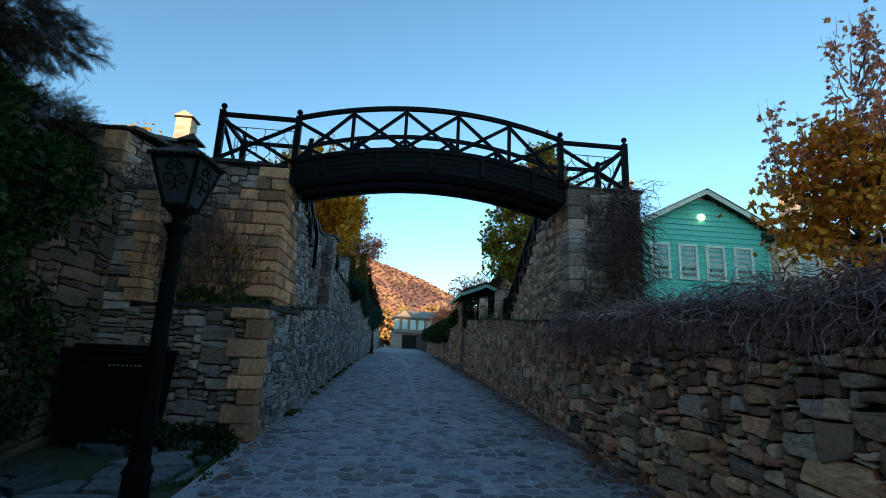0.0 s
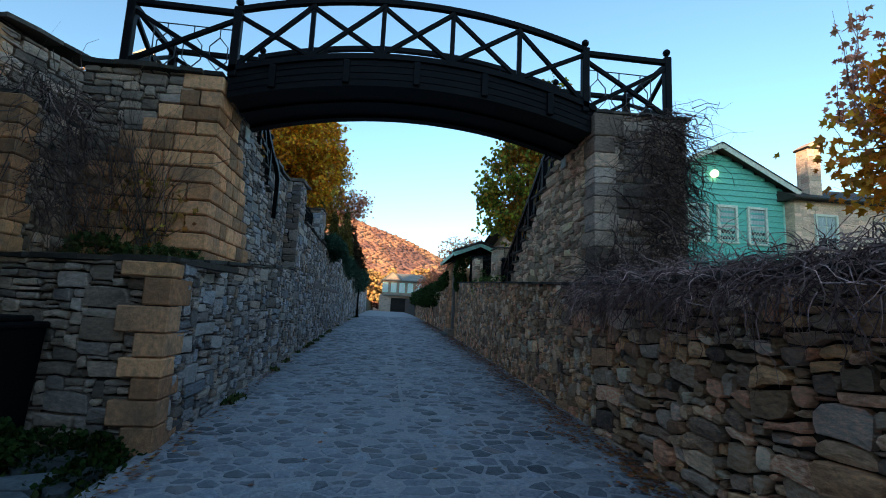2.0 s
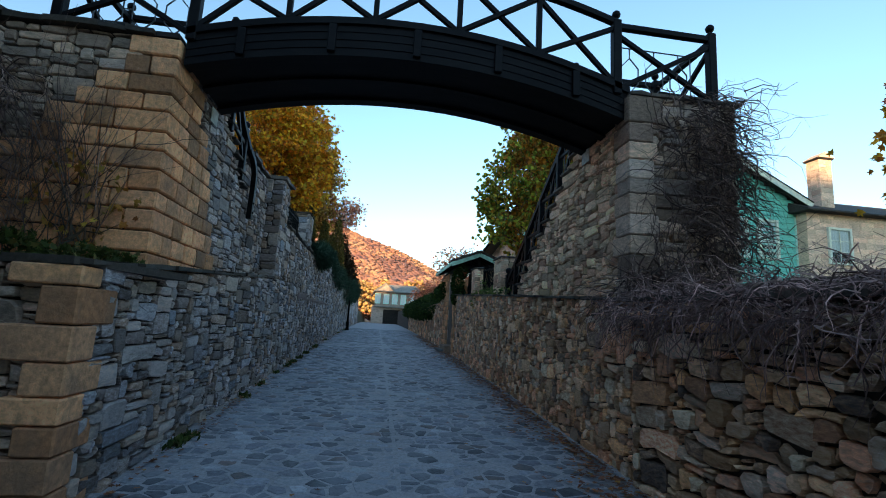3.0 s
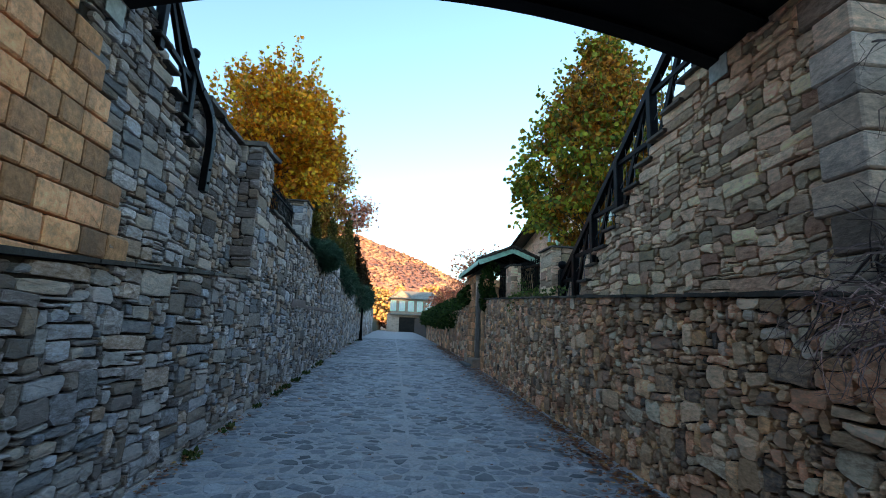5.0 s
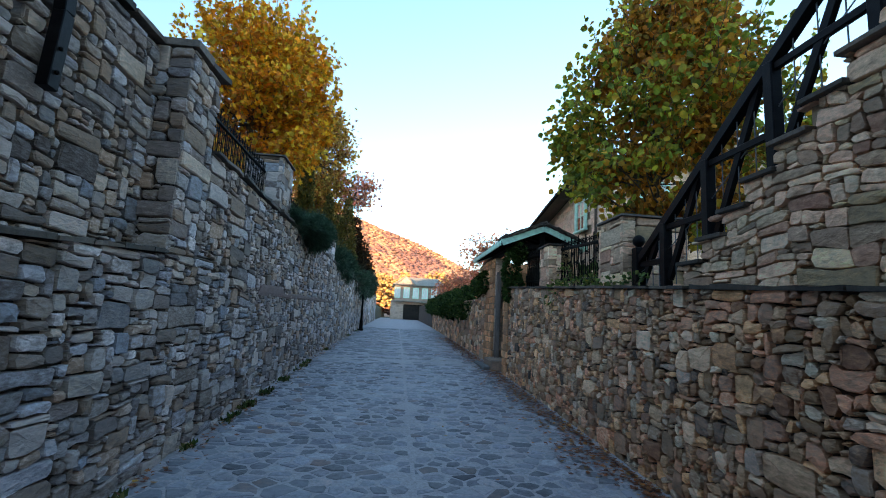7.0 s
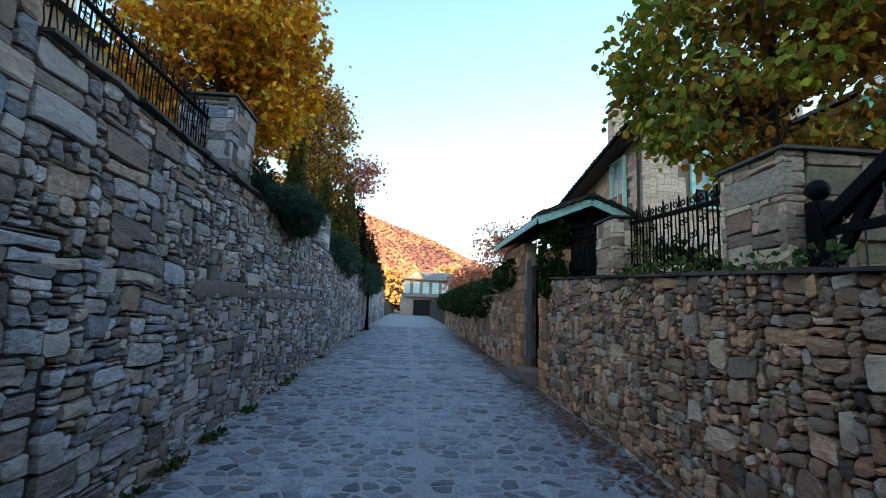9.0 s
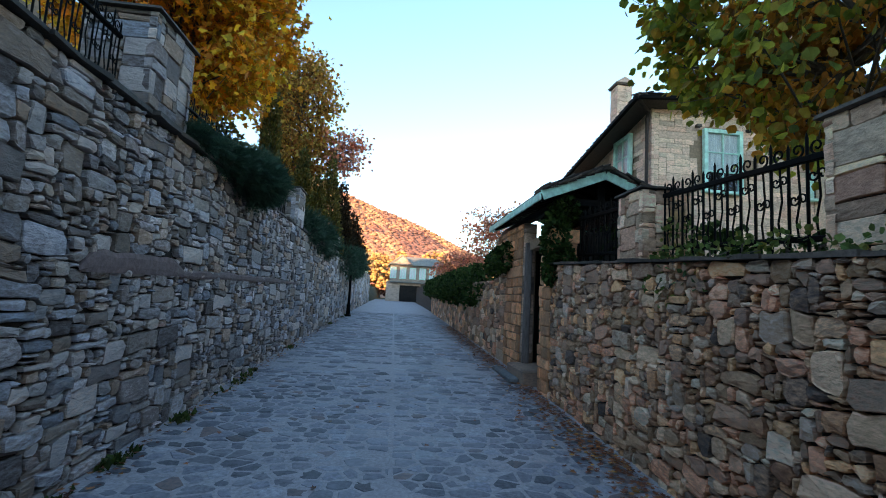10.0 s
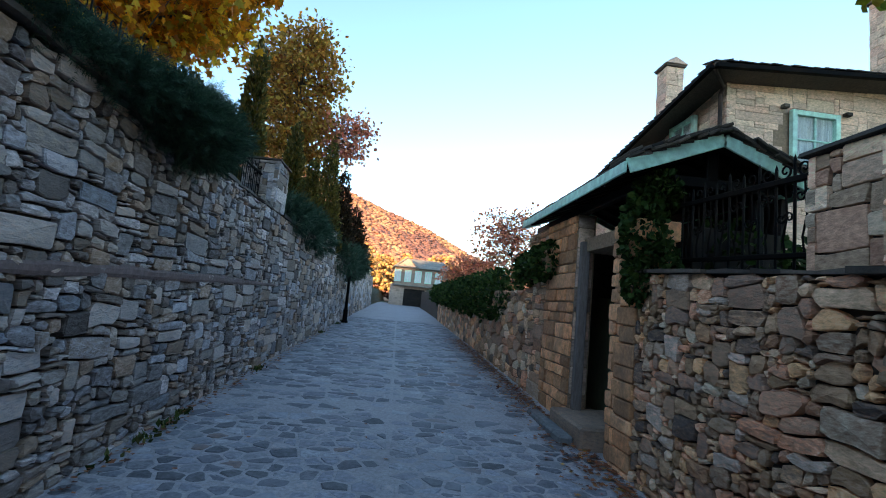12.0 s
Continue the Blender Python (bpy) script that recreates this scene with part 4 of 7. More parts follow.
polys = trim(courses(rng, 0.5, 8.5, -0.3, 2.4, (0.062, 0.05), 1.6, 0.09, 1.0, 0.8, (0.8, 1.1, 1.5, 2.0, 2.6, 3.3)), top_e, low_w)
lay(wall_e1, polys, EF, M_STONE_E, 72, (2.2, 8.5, -1, 9), proud=(0.0, 0.07), joint=0.010, bev=0.012, rough=1.6)
polys = trim(courses(rng, 8.5, 14.5, 0.0, 2.8, (0.046, 0.044), 2.2, 0.08, 1.1, 0.8, (0.8, 1.0, 1.3, 1.7, 2.2, 3.0)), top_e, low_w)
lay(wall_e1, polys, EF, M_STONE_E, 73, (8.5, 14.5, 0.6, 9), proud=(0.0, 0.032), joint=0.0055, bev=0.009, rough=1.6)
polys = trim(courses(rng, 14.5, 20.9, 0.2, 3.1, (0.047, 0.043), 2.2, 0.08, 1.1, 0.8, (0.8, 1.0, 1.3, 1.7, 2.2, 3.0)), top_e, low_w)
lay(wall_e1, polys, EF, M_STONE_E, 74, (14.5, 20.9, 0.7, 9), proud=(0.0, 0.032), joint=0.0055, bev=0.009, rough=1.6)
polys = trim(cells(rng, -6, 0.5, -0.8, 2.0, 0.4, 0.18, 0.84), top_e, low_w)
lay(wall_e1, polys, EF, M_STONE_E, 75, None)
coping(wall_e1, (LX1, 8.7, 2.15), (LX1, 15.0, 2.54), 0.5, (-1, 0, 0), random.Random(76), 0.032, 0.035, (0.25, 0.7))
coping(wall_e1, (LX1, 15.0, 2.54), (LX1, 20.9, 2.87), 0.5, (-1, 0, 0), random.Random(77), 0.03, 0.035, (0.25, 0.7))
coping(wall_e1, (LX1, 0.0, 1.88), (LX1, 8.7, 2.14), 0.5, (-1, 0, 0), random.Random(78), 0.05, 0.03)

# abutment and stair on the east side
FE = 3.45
STEP_R = [(10.67 + 0.333 * k, 4.76 - 0.222 * k) for k in range(10)]


def top_er(y):
    if y < 10.67:
        return 4.95
    return 4.76 - 0.222 * int((y - 10.67) / 0.333)


g = Geo().box((FE + 0.045, 9.1, 1.6), (5.0, 10.67, 4.95))
for y, z in STEP_R:
    g.box((FE + 0.045, y, 1.6), (5.0, y + 0.336, z - 0.02))
wall_e2 = solid("wall_east_upper", g, M_POINTING, "fieldstone abutment with a stair stepping down its top", "wall", "structure")
rng = random.Random(81)
polys = trim(courses(rng, 9.2, 14.0, 2.1, 5.0, (0.062, 0.042), 0.3, 0.1, 0.7, 1.1), top_er, top_e)
lay(wall_e2, polys, ((FE, 0, 0), (0, 1, 0), (0, 0, 1), (-1, 0, 0)), M_STONE_A, 82, (9.0, 13.6, 0, 9), joint=0.006, proud=(-0.010, 0.012), bev=0.006, rough=0.95)
lay(wall_e2, courses(rng, 3.6, 5.0, 2.1, 4.95, (0.08, 0.056)), ((0, 9.05, 0), (1, 0, 0), (0, 0, 1), (0, -1, 0)), M_STONE_P, 83, (0, 9, 0, 9))
quoins(wall_e2, (FE, 9.05), 2.2, 4.95, 1, 1, 84, M_STONE_P, size=(0.38, 0.3), h=(0.2, 0.3), proud=0.05)
coping(wall_e2, (FE - 0.02, 9.03, 4.95), (5.05, 9.03, 4.95), 1.7, (0, -1, 0), rng, 0.05, 0.05)
for y, z in STEP_R:
    ob = new("stair_tread", Geo().box((FE - 0.06, y - 0.03, z - 0.02), (5.0, y + 0.36, z + 0.02), 0.004).mesh("stair_tread", M_SLATE))
    ob.parent = wall_e2

# pillars on the east wall
stone_pillar(3.4, 15.28, 4.35, 16.05, 2.55, 3.58, M_STONE_A, 85, "broad stone pillar with slate cap under a linden")
stone_pillar(3.36, 18.35, 3.95, 18.95, 2.75, 3.62, M_STONE_A, 86, "tan stone pillar with slate cap beside the iron fence")

# ---- footbridge ----
def arch(x, z_end, z_mid):
    """Height of a shallow arch over the lane between the abutments."""
    u = (x - 0.55) / 2.95
    return z_mid + (z_end - z_mid) * u * u


bridge = thing("footbridge", (0.55, 9.85, 4.95), "black-brown arched timber footbridge across the lane on stone abutments", "footbridge")
OB = Vector((0.55, 9.85, 4.95))


def bl(p):
    return Vector(p) - OB


def arch_strip(x0, x1, y0, y1, lo, hi, n=24):
    """A bent plank between two arches lo and hi, each (end, middle)."""
    g = Geo()
    for k in range(n + 1):
        x = x0 + (x1 - x0) * k / n
        for y, e in ((y0, lo), (y1, lo), (y1, hi), (y0, hi)):
            g.v.append(tuple(bl((x, y, arch(x, *e)))))
    for k in range(n):
        for i in range(4):
            j = (i + 1) % 4
            g.f.append((4 * k + i, 4 * k + j, 4 * k + 4 + j, 4 * k + 4 + i))
    g.f += [(3, 2, 1, 0), (4 * n, 4 * n + 1, 4 * n + 2, 4 * n + 3)]
    return g


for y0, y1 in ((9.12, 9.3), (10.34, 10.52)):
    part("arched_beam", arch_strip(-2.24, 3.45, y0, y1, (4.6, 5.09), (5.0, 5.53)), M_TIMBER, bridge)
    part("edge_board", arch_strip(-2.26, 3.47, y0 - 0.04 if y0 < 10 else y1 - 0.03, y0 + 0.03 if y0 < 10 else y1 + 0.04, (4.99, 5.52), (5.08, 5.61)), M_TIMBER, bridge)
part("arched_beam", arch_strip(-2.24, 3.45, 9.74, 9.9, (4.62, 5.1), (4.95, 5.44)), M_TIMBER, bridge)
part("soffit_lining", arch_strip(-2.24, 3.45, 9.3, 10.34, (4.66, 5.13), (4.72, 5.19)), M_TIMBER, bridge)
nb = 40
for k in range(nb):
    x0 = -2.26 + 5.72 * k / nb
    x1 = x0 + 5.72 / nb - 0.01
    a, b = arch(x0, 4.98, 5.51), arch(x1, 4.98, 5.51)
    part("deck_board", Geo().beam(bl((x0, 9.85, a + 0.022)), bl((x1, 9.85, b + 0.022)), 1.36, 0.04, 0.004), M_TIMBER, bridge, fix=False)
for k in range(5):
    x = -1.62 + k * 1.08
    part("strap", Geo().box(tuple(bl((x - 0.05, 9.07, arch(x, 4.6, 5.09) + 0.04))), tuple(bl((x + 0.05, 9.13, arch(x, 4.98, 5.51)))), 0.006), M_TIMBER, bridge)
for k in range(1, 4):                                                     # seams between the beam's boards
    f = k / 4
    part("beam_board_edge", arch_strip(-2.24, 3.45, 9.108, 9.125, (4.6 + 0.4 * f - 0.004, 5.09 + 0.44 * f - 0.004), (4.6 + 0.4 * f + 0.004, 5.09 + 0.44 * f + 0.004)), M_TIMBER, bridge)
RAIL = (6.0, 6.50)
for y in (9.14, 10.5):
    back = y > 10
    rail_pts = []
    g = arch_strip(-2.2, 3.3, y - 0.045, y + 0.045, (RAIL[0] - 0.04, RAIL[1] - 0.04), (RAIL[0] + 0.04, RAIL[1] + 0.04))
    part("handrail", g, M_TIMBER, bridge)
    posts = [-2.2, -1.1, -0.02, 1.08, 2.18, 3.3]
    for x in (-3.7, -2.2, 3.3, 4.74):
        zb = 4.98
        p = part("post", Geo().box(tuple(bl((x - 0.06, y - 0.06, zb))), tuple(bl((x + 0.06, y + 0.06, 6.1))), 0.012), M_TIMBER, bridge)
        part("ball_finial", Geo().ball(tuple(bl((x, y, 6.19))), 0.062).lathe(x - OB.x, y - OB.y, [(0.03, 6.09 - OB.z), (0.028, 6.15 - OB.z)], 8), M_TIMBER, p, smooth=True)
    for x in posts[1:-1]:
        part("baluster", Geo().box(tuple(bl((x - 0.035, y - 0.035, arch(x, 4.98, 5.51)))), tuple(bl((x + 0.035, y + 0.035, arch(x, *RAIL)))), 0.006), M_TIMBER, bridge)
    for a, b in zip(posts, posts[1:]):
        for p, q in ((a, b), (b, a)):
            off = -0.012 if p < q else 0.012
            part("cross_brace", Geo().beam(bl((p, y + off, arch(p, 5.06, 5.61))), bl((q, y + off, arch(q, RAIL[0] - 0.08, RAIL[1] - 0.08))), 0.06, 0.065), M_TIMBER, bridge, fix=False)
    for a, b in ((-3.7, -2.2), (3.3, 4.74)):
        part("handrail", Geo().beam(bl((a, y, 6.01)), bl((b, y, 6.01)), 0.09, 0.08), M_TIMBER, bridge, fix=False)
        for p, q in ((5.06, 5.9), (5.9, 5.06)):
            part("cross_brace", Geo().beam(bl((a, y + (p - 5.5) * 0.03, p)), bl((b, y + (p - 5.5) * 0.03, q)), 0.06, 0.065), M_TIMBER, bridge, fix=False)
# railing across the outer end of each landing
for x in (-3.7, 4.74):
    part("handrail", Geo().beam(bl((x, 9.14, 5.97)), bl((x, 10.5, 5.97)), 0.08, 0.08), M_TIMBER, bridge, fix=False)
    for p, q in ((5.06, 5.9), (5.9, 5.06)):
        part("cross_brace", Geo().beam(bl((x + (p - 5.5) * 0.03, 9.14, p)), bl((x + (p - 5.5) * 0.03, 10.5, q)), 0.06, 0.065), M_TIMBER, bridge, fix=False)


def wire_panel(p, q, h, name, label):
    """A light panel of thin bars in a honeycomb pattern between two posts."""
    p, q = Vector(p), Vector(q)
    t = thing(name, tuple((p + q) / 2), label, "trellis", "wire panels of the bridge landings")
    o = (p + q) / 2
    def at(u, z):
        return p + (q - p) * u + Vector((0, 0, z * h)) - o
    part("border", Geo().tube([at(0, 0), at(0, 1), at(1, 1), at(1, 0), at(0, 0)], 0.012, 5), M_WIRE, t)
    for k in range(3):
        u0, u1 = k / 3, (k + 1) / 3
        um = (u0 + u1) / 2
        for pts in ([(um, 0), (um, 0.18), (u0 + 0.05, 0.36), (u0 + 0.05, 0.64), (um, 0.82), (um, 1)], [(um, 0.18), (u1 - 0.05, 0.36), (u1 - 0.05, 0.64), (um, 0.82)]):
            part("thin_bar", Geo().tube([at(a, b) for a, b in pts], 0.010, 4), M_WIRE, t)
        part("thin_bar", Geo().tube([at(u0 - 0.05 if k else 0, 0.5), at(u0 + 0.05, 0.5)], 0.010, 4), M_WIRE, t)
    return t


wire_panel((-3.5, 9.4, 5.04), (-2.34, 9.4, 5.04), 0.84, "wire_trellis", "thin grey wire trellis panel on the bridge landing")
wire_panel((3.45, 9.4, 5.04), (4.6, 9.4, 5.04), 0.84, "wire_trellis", "thin grey wire trellis panel on the bridge landing")

# stair railings
for side, x in (("lane", 3.56), ("garden", 4.85)):
    r = thing("stair_railing", (x, 13.0, 3.5), "heavy black timber railing with cross braces beside the stone stair", "railing", "timber stair railings")
    o = Vector((x, 13.0, 3.5))
    def rl(y):
        return 5.78 + (2.87 - 5.78) * (y - 10.8) / (15.2 - 10.8)
    def sl(y):
        return max(2.62, 4.93 - (y - 10.67) * 0.667)
    part("handrail", Geo().beam(Vector((x, 10.75, rl(10.75))) - o, Vector((x, 15.22, rl(15.22))) - o, 0.10, 0.11), M_TIMBER, r, fix=False)
    stands = (10.85, 11.82, 12.78, 13.69, 14.5)
    for y in stands:
        part("post", Geo().box((-0.055, y - 13.0 - 0.055, sl(y) - 0.2 - 3.5), (0.055, y - 13.0 + 0.055, rl(y) - 3.5), 0.01), M_TIMBER, r)
    nw = part("newel", Geo().box((-0.07, 15.15 - 13 - 0.07, 2.56 - 3.5), (0.07, 15.15 - 13 + 0.07, 3.12 - 3.5), 0.012), M_TIMBER, r)
    part("ball_finial", Geo().ball((0, 15.15 - 13, 3.21 - 3.5), 0.085).lathe(0, 15.15 - 13, [(0.04, 3.11 - 3.5), (0.035, 3.16 - 3.5)], 8), M_TIMBER, nw, smooth=True)
    for ya, yb in zip(stands, stands[1:] + (15.1,)):
        part("brace", Geo().beam(Vector((x + 0.01, ya + 0.16, rl(ya + 0.16) - 0.03)) - o, Vector((x + 0.01, yb - 0.06, sl(yb) + 0.02)) - o, 0.055, 0.085), M_TIMBER, r, fix=False)
        part("level_bar", Geo().beam(Vector((x, ya, rl(yb) - 0.06)) - o, Vector((x, yb, rl(yb) - 0.06)) - o, 0.05, 0.07), M_TIMBER, r, fix=False)
        for f in (0.25, 0.5, 0.75):
            ym = ya + (yb - ya) * f
            part("wire", Geo().tube([Vector((x, ym, sl(ym) - 0.05)) - o, Vector((x, ym, rl(ym))) - o], 0.006, 4), M_WIRE, r)
        part("wire", Geo().tube([Vector((x, ya, (sl(ya) + rl(ya)) / 2)) - o, Vector((x, yb, (sl(yb) + rl(yb)) / 2)) - o], 0.006, 4), M_WIRE, r)

r = thing("stair_railing", (-2.3, 12.0, 4.5), "short black timber stair railing whose end curls down the wall", "railing", "timber stair railings")
o = Vector((-2.3, 12.0, 4.5))
top = [(-2.3, 10.6, 5.95), (-2.3, 11.2, 5.50), (-2.3, 11.75, 5.06), (-2.26, 12.2, 4.70)]
for a, b in zip(top, top[1:]):
    part("handrail", Geo().beam(Vector(a) - o, Vector(b) - o, 0.10, 0.09), M_TIMBER, r, fix=False)
curl = [(-2.25, 12.15, 4.73), (-2.23, 12.32, 4.64), (-2.22, 12.45, 4.52), (-2.21, 12.52, 4.36), (-2.21, 12.54, 4.1), (-2.21, 12.5, 3.5)]
for a, b in zip(curl, curl[1:]):
    part("rail_end", Geo().beam(Vector(a) - o, Vector(b) - o, 0.11, 0.09, up=(1, 0, 0)), M_TIMBER, r, fix=False)
for y, zt in ((11.15, 5.52), (11.98, 5.05)):
    part("post", Geo().box((-0.05, y - 12 - 0.05, top_wl(y) - 4.5 - 0.1), (0.05, y - 12 + 0.05, zt - 4.5), 0.01), M_TIMBER, r)
part("cross_brace", Geo().beam((0, 11.15 - 12, 4.85 - 4.5), (0, 12.1 - 12, 4.75 - 4.5), 0.05, 0.07), M_TIMBER, r, fix=False)
part("cross_brace", Geo().beam((0, 11.15 - 12, 5.5 - 4.5), (0, 12.1 - 12, 4.25 - 4.5), 0.05, 0.07), M_TIMBER, r, fix=False)
part("post_ball", Geo().ball((0.0, 11.98 - 12, 5.12 - 4.5), 0.065), M_TIMBER, r, smooth=True)
for z in (3.62, 3.8):
    part("bolt", Geo().ball((0.145, 12.5 - 12, z - 4.5), 0.018, 6), M_IRON, r)
# flashing sheets where the beams meet the abutments
for x, s in ((FW + 0.045, 1), (FE - 0.02, -1)):
    solid("metal_flashing", Geo().box((x, 10.24, 4.44), (x + 0.012 * s, 10.5, 4.66), 0.003), M_BAR, "pale metal sheet beside the bridge's beam end", "flashing", group="beam end flashings")

# ---- street lamps ----
def street_lamp(at, turn, label="black iron street lamp with a four-sided scrolled lantern"):
    """A round post with a square lantern that widens upwards under a hipped sheet roof and a small square cap."""
    t = thing("street_lamp", at, label, "street lamp", "street lamps of the lane", turn)
    part("post", Geo().lathe(0, 0, [(0.15, 0), (0.15, 0.1), (0.11, 0.16), (0.095, 0.55), (0.11, 0.58), (0.075, 0.64), (0.062, 1.2), (0.058, 2.36)], 14), M_IRON, t)
    part("collar", Geo().lathe(0, 0, [(0.062, 2.34), (0.066, 2.38), (0.105, 2.44), (0.105, 2.455), (0.05, 2.47), (0.05, 2.52), (0.10, 2.57), (0.125, 2.6)], 12), M_IRON, t)
    z0, z1, z2 = 2.614, 2.99, 3.13
    r0, r1, rr = 0.129, 0.265, 0.312

    def cor(r, k, z):
        a = math.pi / 2 * k
        return Vector((r * math.cos(a), r * math.sin(a), z))
    lan = part("lantern_frame", Geo().tube([cor(r1, k, z1) for k in range(5)], 0.017, 5).tube([cor(r0, k, z0) for k in range(5)], 0.016, 5), M_IRON, t)
    part("base_plate", Geo().add([tuple(cor(r0 + 0.02, k, z0 - 0.025)) for k in range(4)] + [tuple(cor(r0 + 0.02, k, z0)) for k in range(4)], [(3, 2, 1, 0), (4, 5, 6, 7), (0, 1, 5, 4), (1, 2, 6, 5), (2, 3, 7, 6), (3, 0, 4, 7)]), M_IRON, lan)
    for k in range(4):
        part("corner_bar", Geo().beam(cor(r0, k, z0), cor(r1, k, z1), 0.026, 0.026, 0.004), M_IRON, lan, fix=False)
        a, b, c, d = cor(r0, k, z0), cor(r0, k + 1, z0), cor(r1, k + 1, z1), cor(r1, k, z1)
        inn = [v * 0.97 for v in (a, b, c, d)]
        inn = [Vector((v.x, v.y, w.z)) for v, w in zip(inn, (a, b, c, d))]
        part("glass_pane", Geo().add([tuple(v) for v in (a, b, c, d)] + [tuple(v) for v in inn], [(0, 1, 2, 3), (7, 6, 5, 4), (0, 3, 7, 4), (1, 5, 6, 2), (3, 2, 6, 7), (0, 4, 5, 1)]), M_FROST, lan, "pale glass pane, toned for the bright view behind it")
        out = (cor(1, k, 0) + cor(1, k + 1, 0)).normalized() * 0.008
        for sg in (-1, 1):                                                # two facing scrolls with tails on each pane
            for cx_, cz_, rad, flip in ((0.34, 0.50, 0.075, 1), (0.20, 0.80, 0.046, -1)):
                pts = []
                for q in range(26):
                    th = q / 25 * 7.2
                    ra = rad * (1 - q / 32)
                    f = cz_ + flip * ra * math.sin(th - 1.4) / (z1 - z0)
                    lo, hi = a.lerp(d, f), b.lerp(c, f)
                    wid = (hi - lo).length
                    u = 0.5 + sg * (cx_ * 0.5 + 0.04 - ra * math.cos(th - 1.4) / wid)
                    pts.append(lo.lerp(hi, u) + out)
                part("scroll", Geo().tube(pts, 0.0058, 4), M_IRON, lan)
        e0, e1, h0, h1 = cor(rr, k, z1 + 0.02), cor(rr, k + 1, z1 + 0.02), cor(0.07, k, z2), cor(0.07, k + 1, z2)
        dz = Vector((0, 0, 0.014))
        sheet = [e0, e1, h1, h0, e0 + dz, e1 + dz, h1 + dz, h0 + dz]
        part("roof_sheet", Geo().add([tuple(v) for v in sheet], [(3, 2, 1, 0), (4, 5, 6, 7), (0, 1, 5, 4), (1, 2, 6, 5), (2, 3, 7, 6), (3, 0, 4, 7)]), M_RUST, t, "rusty lantern roof sheet")
        g = Geo()
        for q in range(7):                                                # scalloped edge under the roof
            p = e0.lerp(e1, (q + 0.5) / 7)
            g.ball(tuple(p), 0.018, 6)
        part("scalloped_edge", g, M_RUST, t)
    part("vent", Geo().lathe(0, 0, [(0.06, z2 - 0.01), (0.055, z2 + 0.06)], 8), M_RUST, t)
    part("top_cap", Geo().add([tuple(cor(0.115, k, z2 + 0.05)) for k in range(4)] + [tuple(cor(0.115, k, z2 + 0.062)) for k in range(4)] + [(0, 0, z2 + 0.15)],
                              [(3, 2, 1, 0), (0, 1, 5, 4), (1, 2, 6, 5), (2, 3, 7, 6), (3, 0, 4, 7), (4, 5, 8), (5, 6, 8), (6, 7, 8), (7, 4, 8)]), M_RUST, t, "square rusty cap")
    part("bulb_holder", Geo().lathe(0, 0, [(0.03, 2.62), (0.03, 2.72), (0.045, 2.78), (0.045, 2.84), (0.01, 2.9)], 8), M_BAR, t, "pale bulb on its holder")
    return t


lamp = street_lamp((-1.822, 3.95, 0.0), 39.8)
far_lamp = copy_thing(lamp, pose(-1.66, 37.3, 1.0, 0, 0, 20))
tagged(far_lamp, "slender black street lamp beside the retaining wall")

# ---- container with worn lettering in the yard ----
bx = thing("rubbish_container", (-3.85, 7.35, 0.1), "black metal container with worn pale lettering against the wall", "container")
part("body", Geo().add([(-0.5, -0.3, 0.08), (0.5, -0.3, 0.08), (0.5, 0.36, 0.08), (-0.5, 0.36, 0.08), (-0.58, -0.36, 1.2), (0.58, -0.36, 1.2), (0.58, 0.36, 1.2), (-0.58, 0.36, 1.2)],
                       [(3, 2, 1, 0), (4, 5, 6, 7), (0, 1, 5, 4), (1, 2, 6, 5), (2, 3, 7, 6), (3, 0, 4, 7)]), M_PLASTIC, bx)
part("lid", Geo().box((-0.61, -0.4, 1.2), (0.61, 0.38, 1.27), 0.02).box((-0.5, -0.3, 1.27), (0.5, 0.3, 1.33), 0.03), M_PLASTIC, bx)
part("rim", Geo().box((-0.6, -0.39, 1.1), (0.6, -0.352, 1.19), 0.01), M_PLASTIC, bx)
for k in range(8):
    part("lettering_bar", Geo().box((0.02 + k * 0.055, -0.353, 1.05), (0.055 + k * 0.055, -0.343, 1.05 + (0.05 if k % 3 else 0.035)), 0.003), M_BAR, bx, "worn pale lettering")
for x in (-0.4, 0.4):
    for y in (-0.22, 0.26):
        part("foot", Geo().lathe(x, y, [(0.05, 0.0), (0.05, 0.09)], 8), M_PLASTIC, bx)

# flagstones beside the lamp
rng = random.Random(91)
fl = solid("flagstone_path", Geo().box((-4.5, 3.2, -0.30), (-2.1, 7.6, -0.12)), M_SOIL, "mossy flagstone strip between lamp and wall", "path", "structure")
rise = Vector((0, 1, 0.037)).normalized()
lay(fl, [p for p in cells(rng, -4.4, -2.12, 3.3, 7.5, 0.5, 0.34, 0.8) if rng.random() < 0.82], ((0, 0, -0.17), (1, 0, 0), rise, Vector((1, 0, 0)).cross(rise)), M_FLAG, 92, (-9, 9, 0, 9), "flagstone", joint=0.05, proud=(0.02, 0.06), bev=0.02, rough=0.8)

# ---- iron fences ----
def scroll_pts(cx, cz, r, a0, turns, sg, n=14):
    return [(cx + sg * r * (1 - q / n * 0.8) * math.cos(a0 + turns * 2 * math.pi * q / n), cz + r * (1 - q / n * 0.8) * math.sin(a0 + turns * 2 * math.pi * q / n)) for q in range(n + 1)]


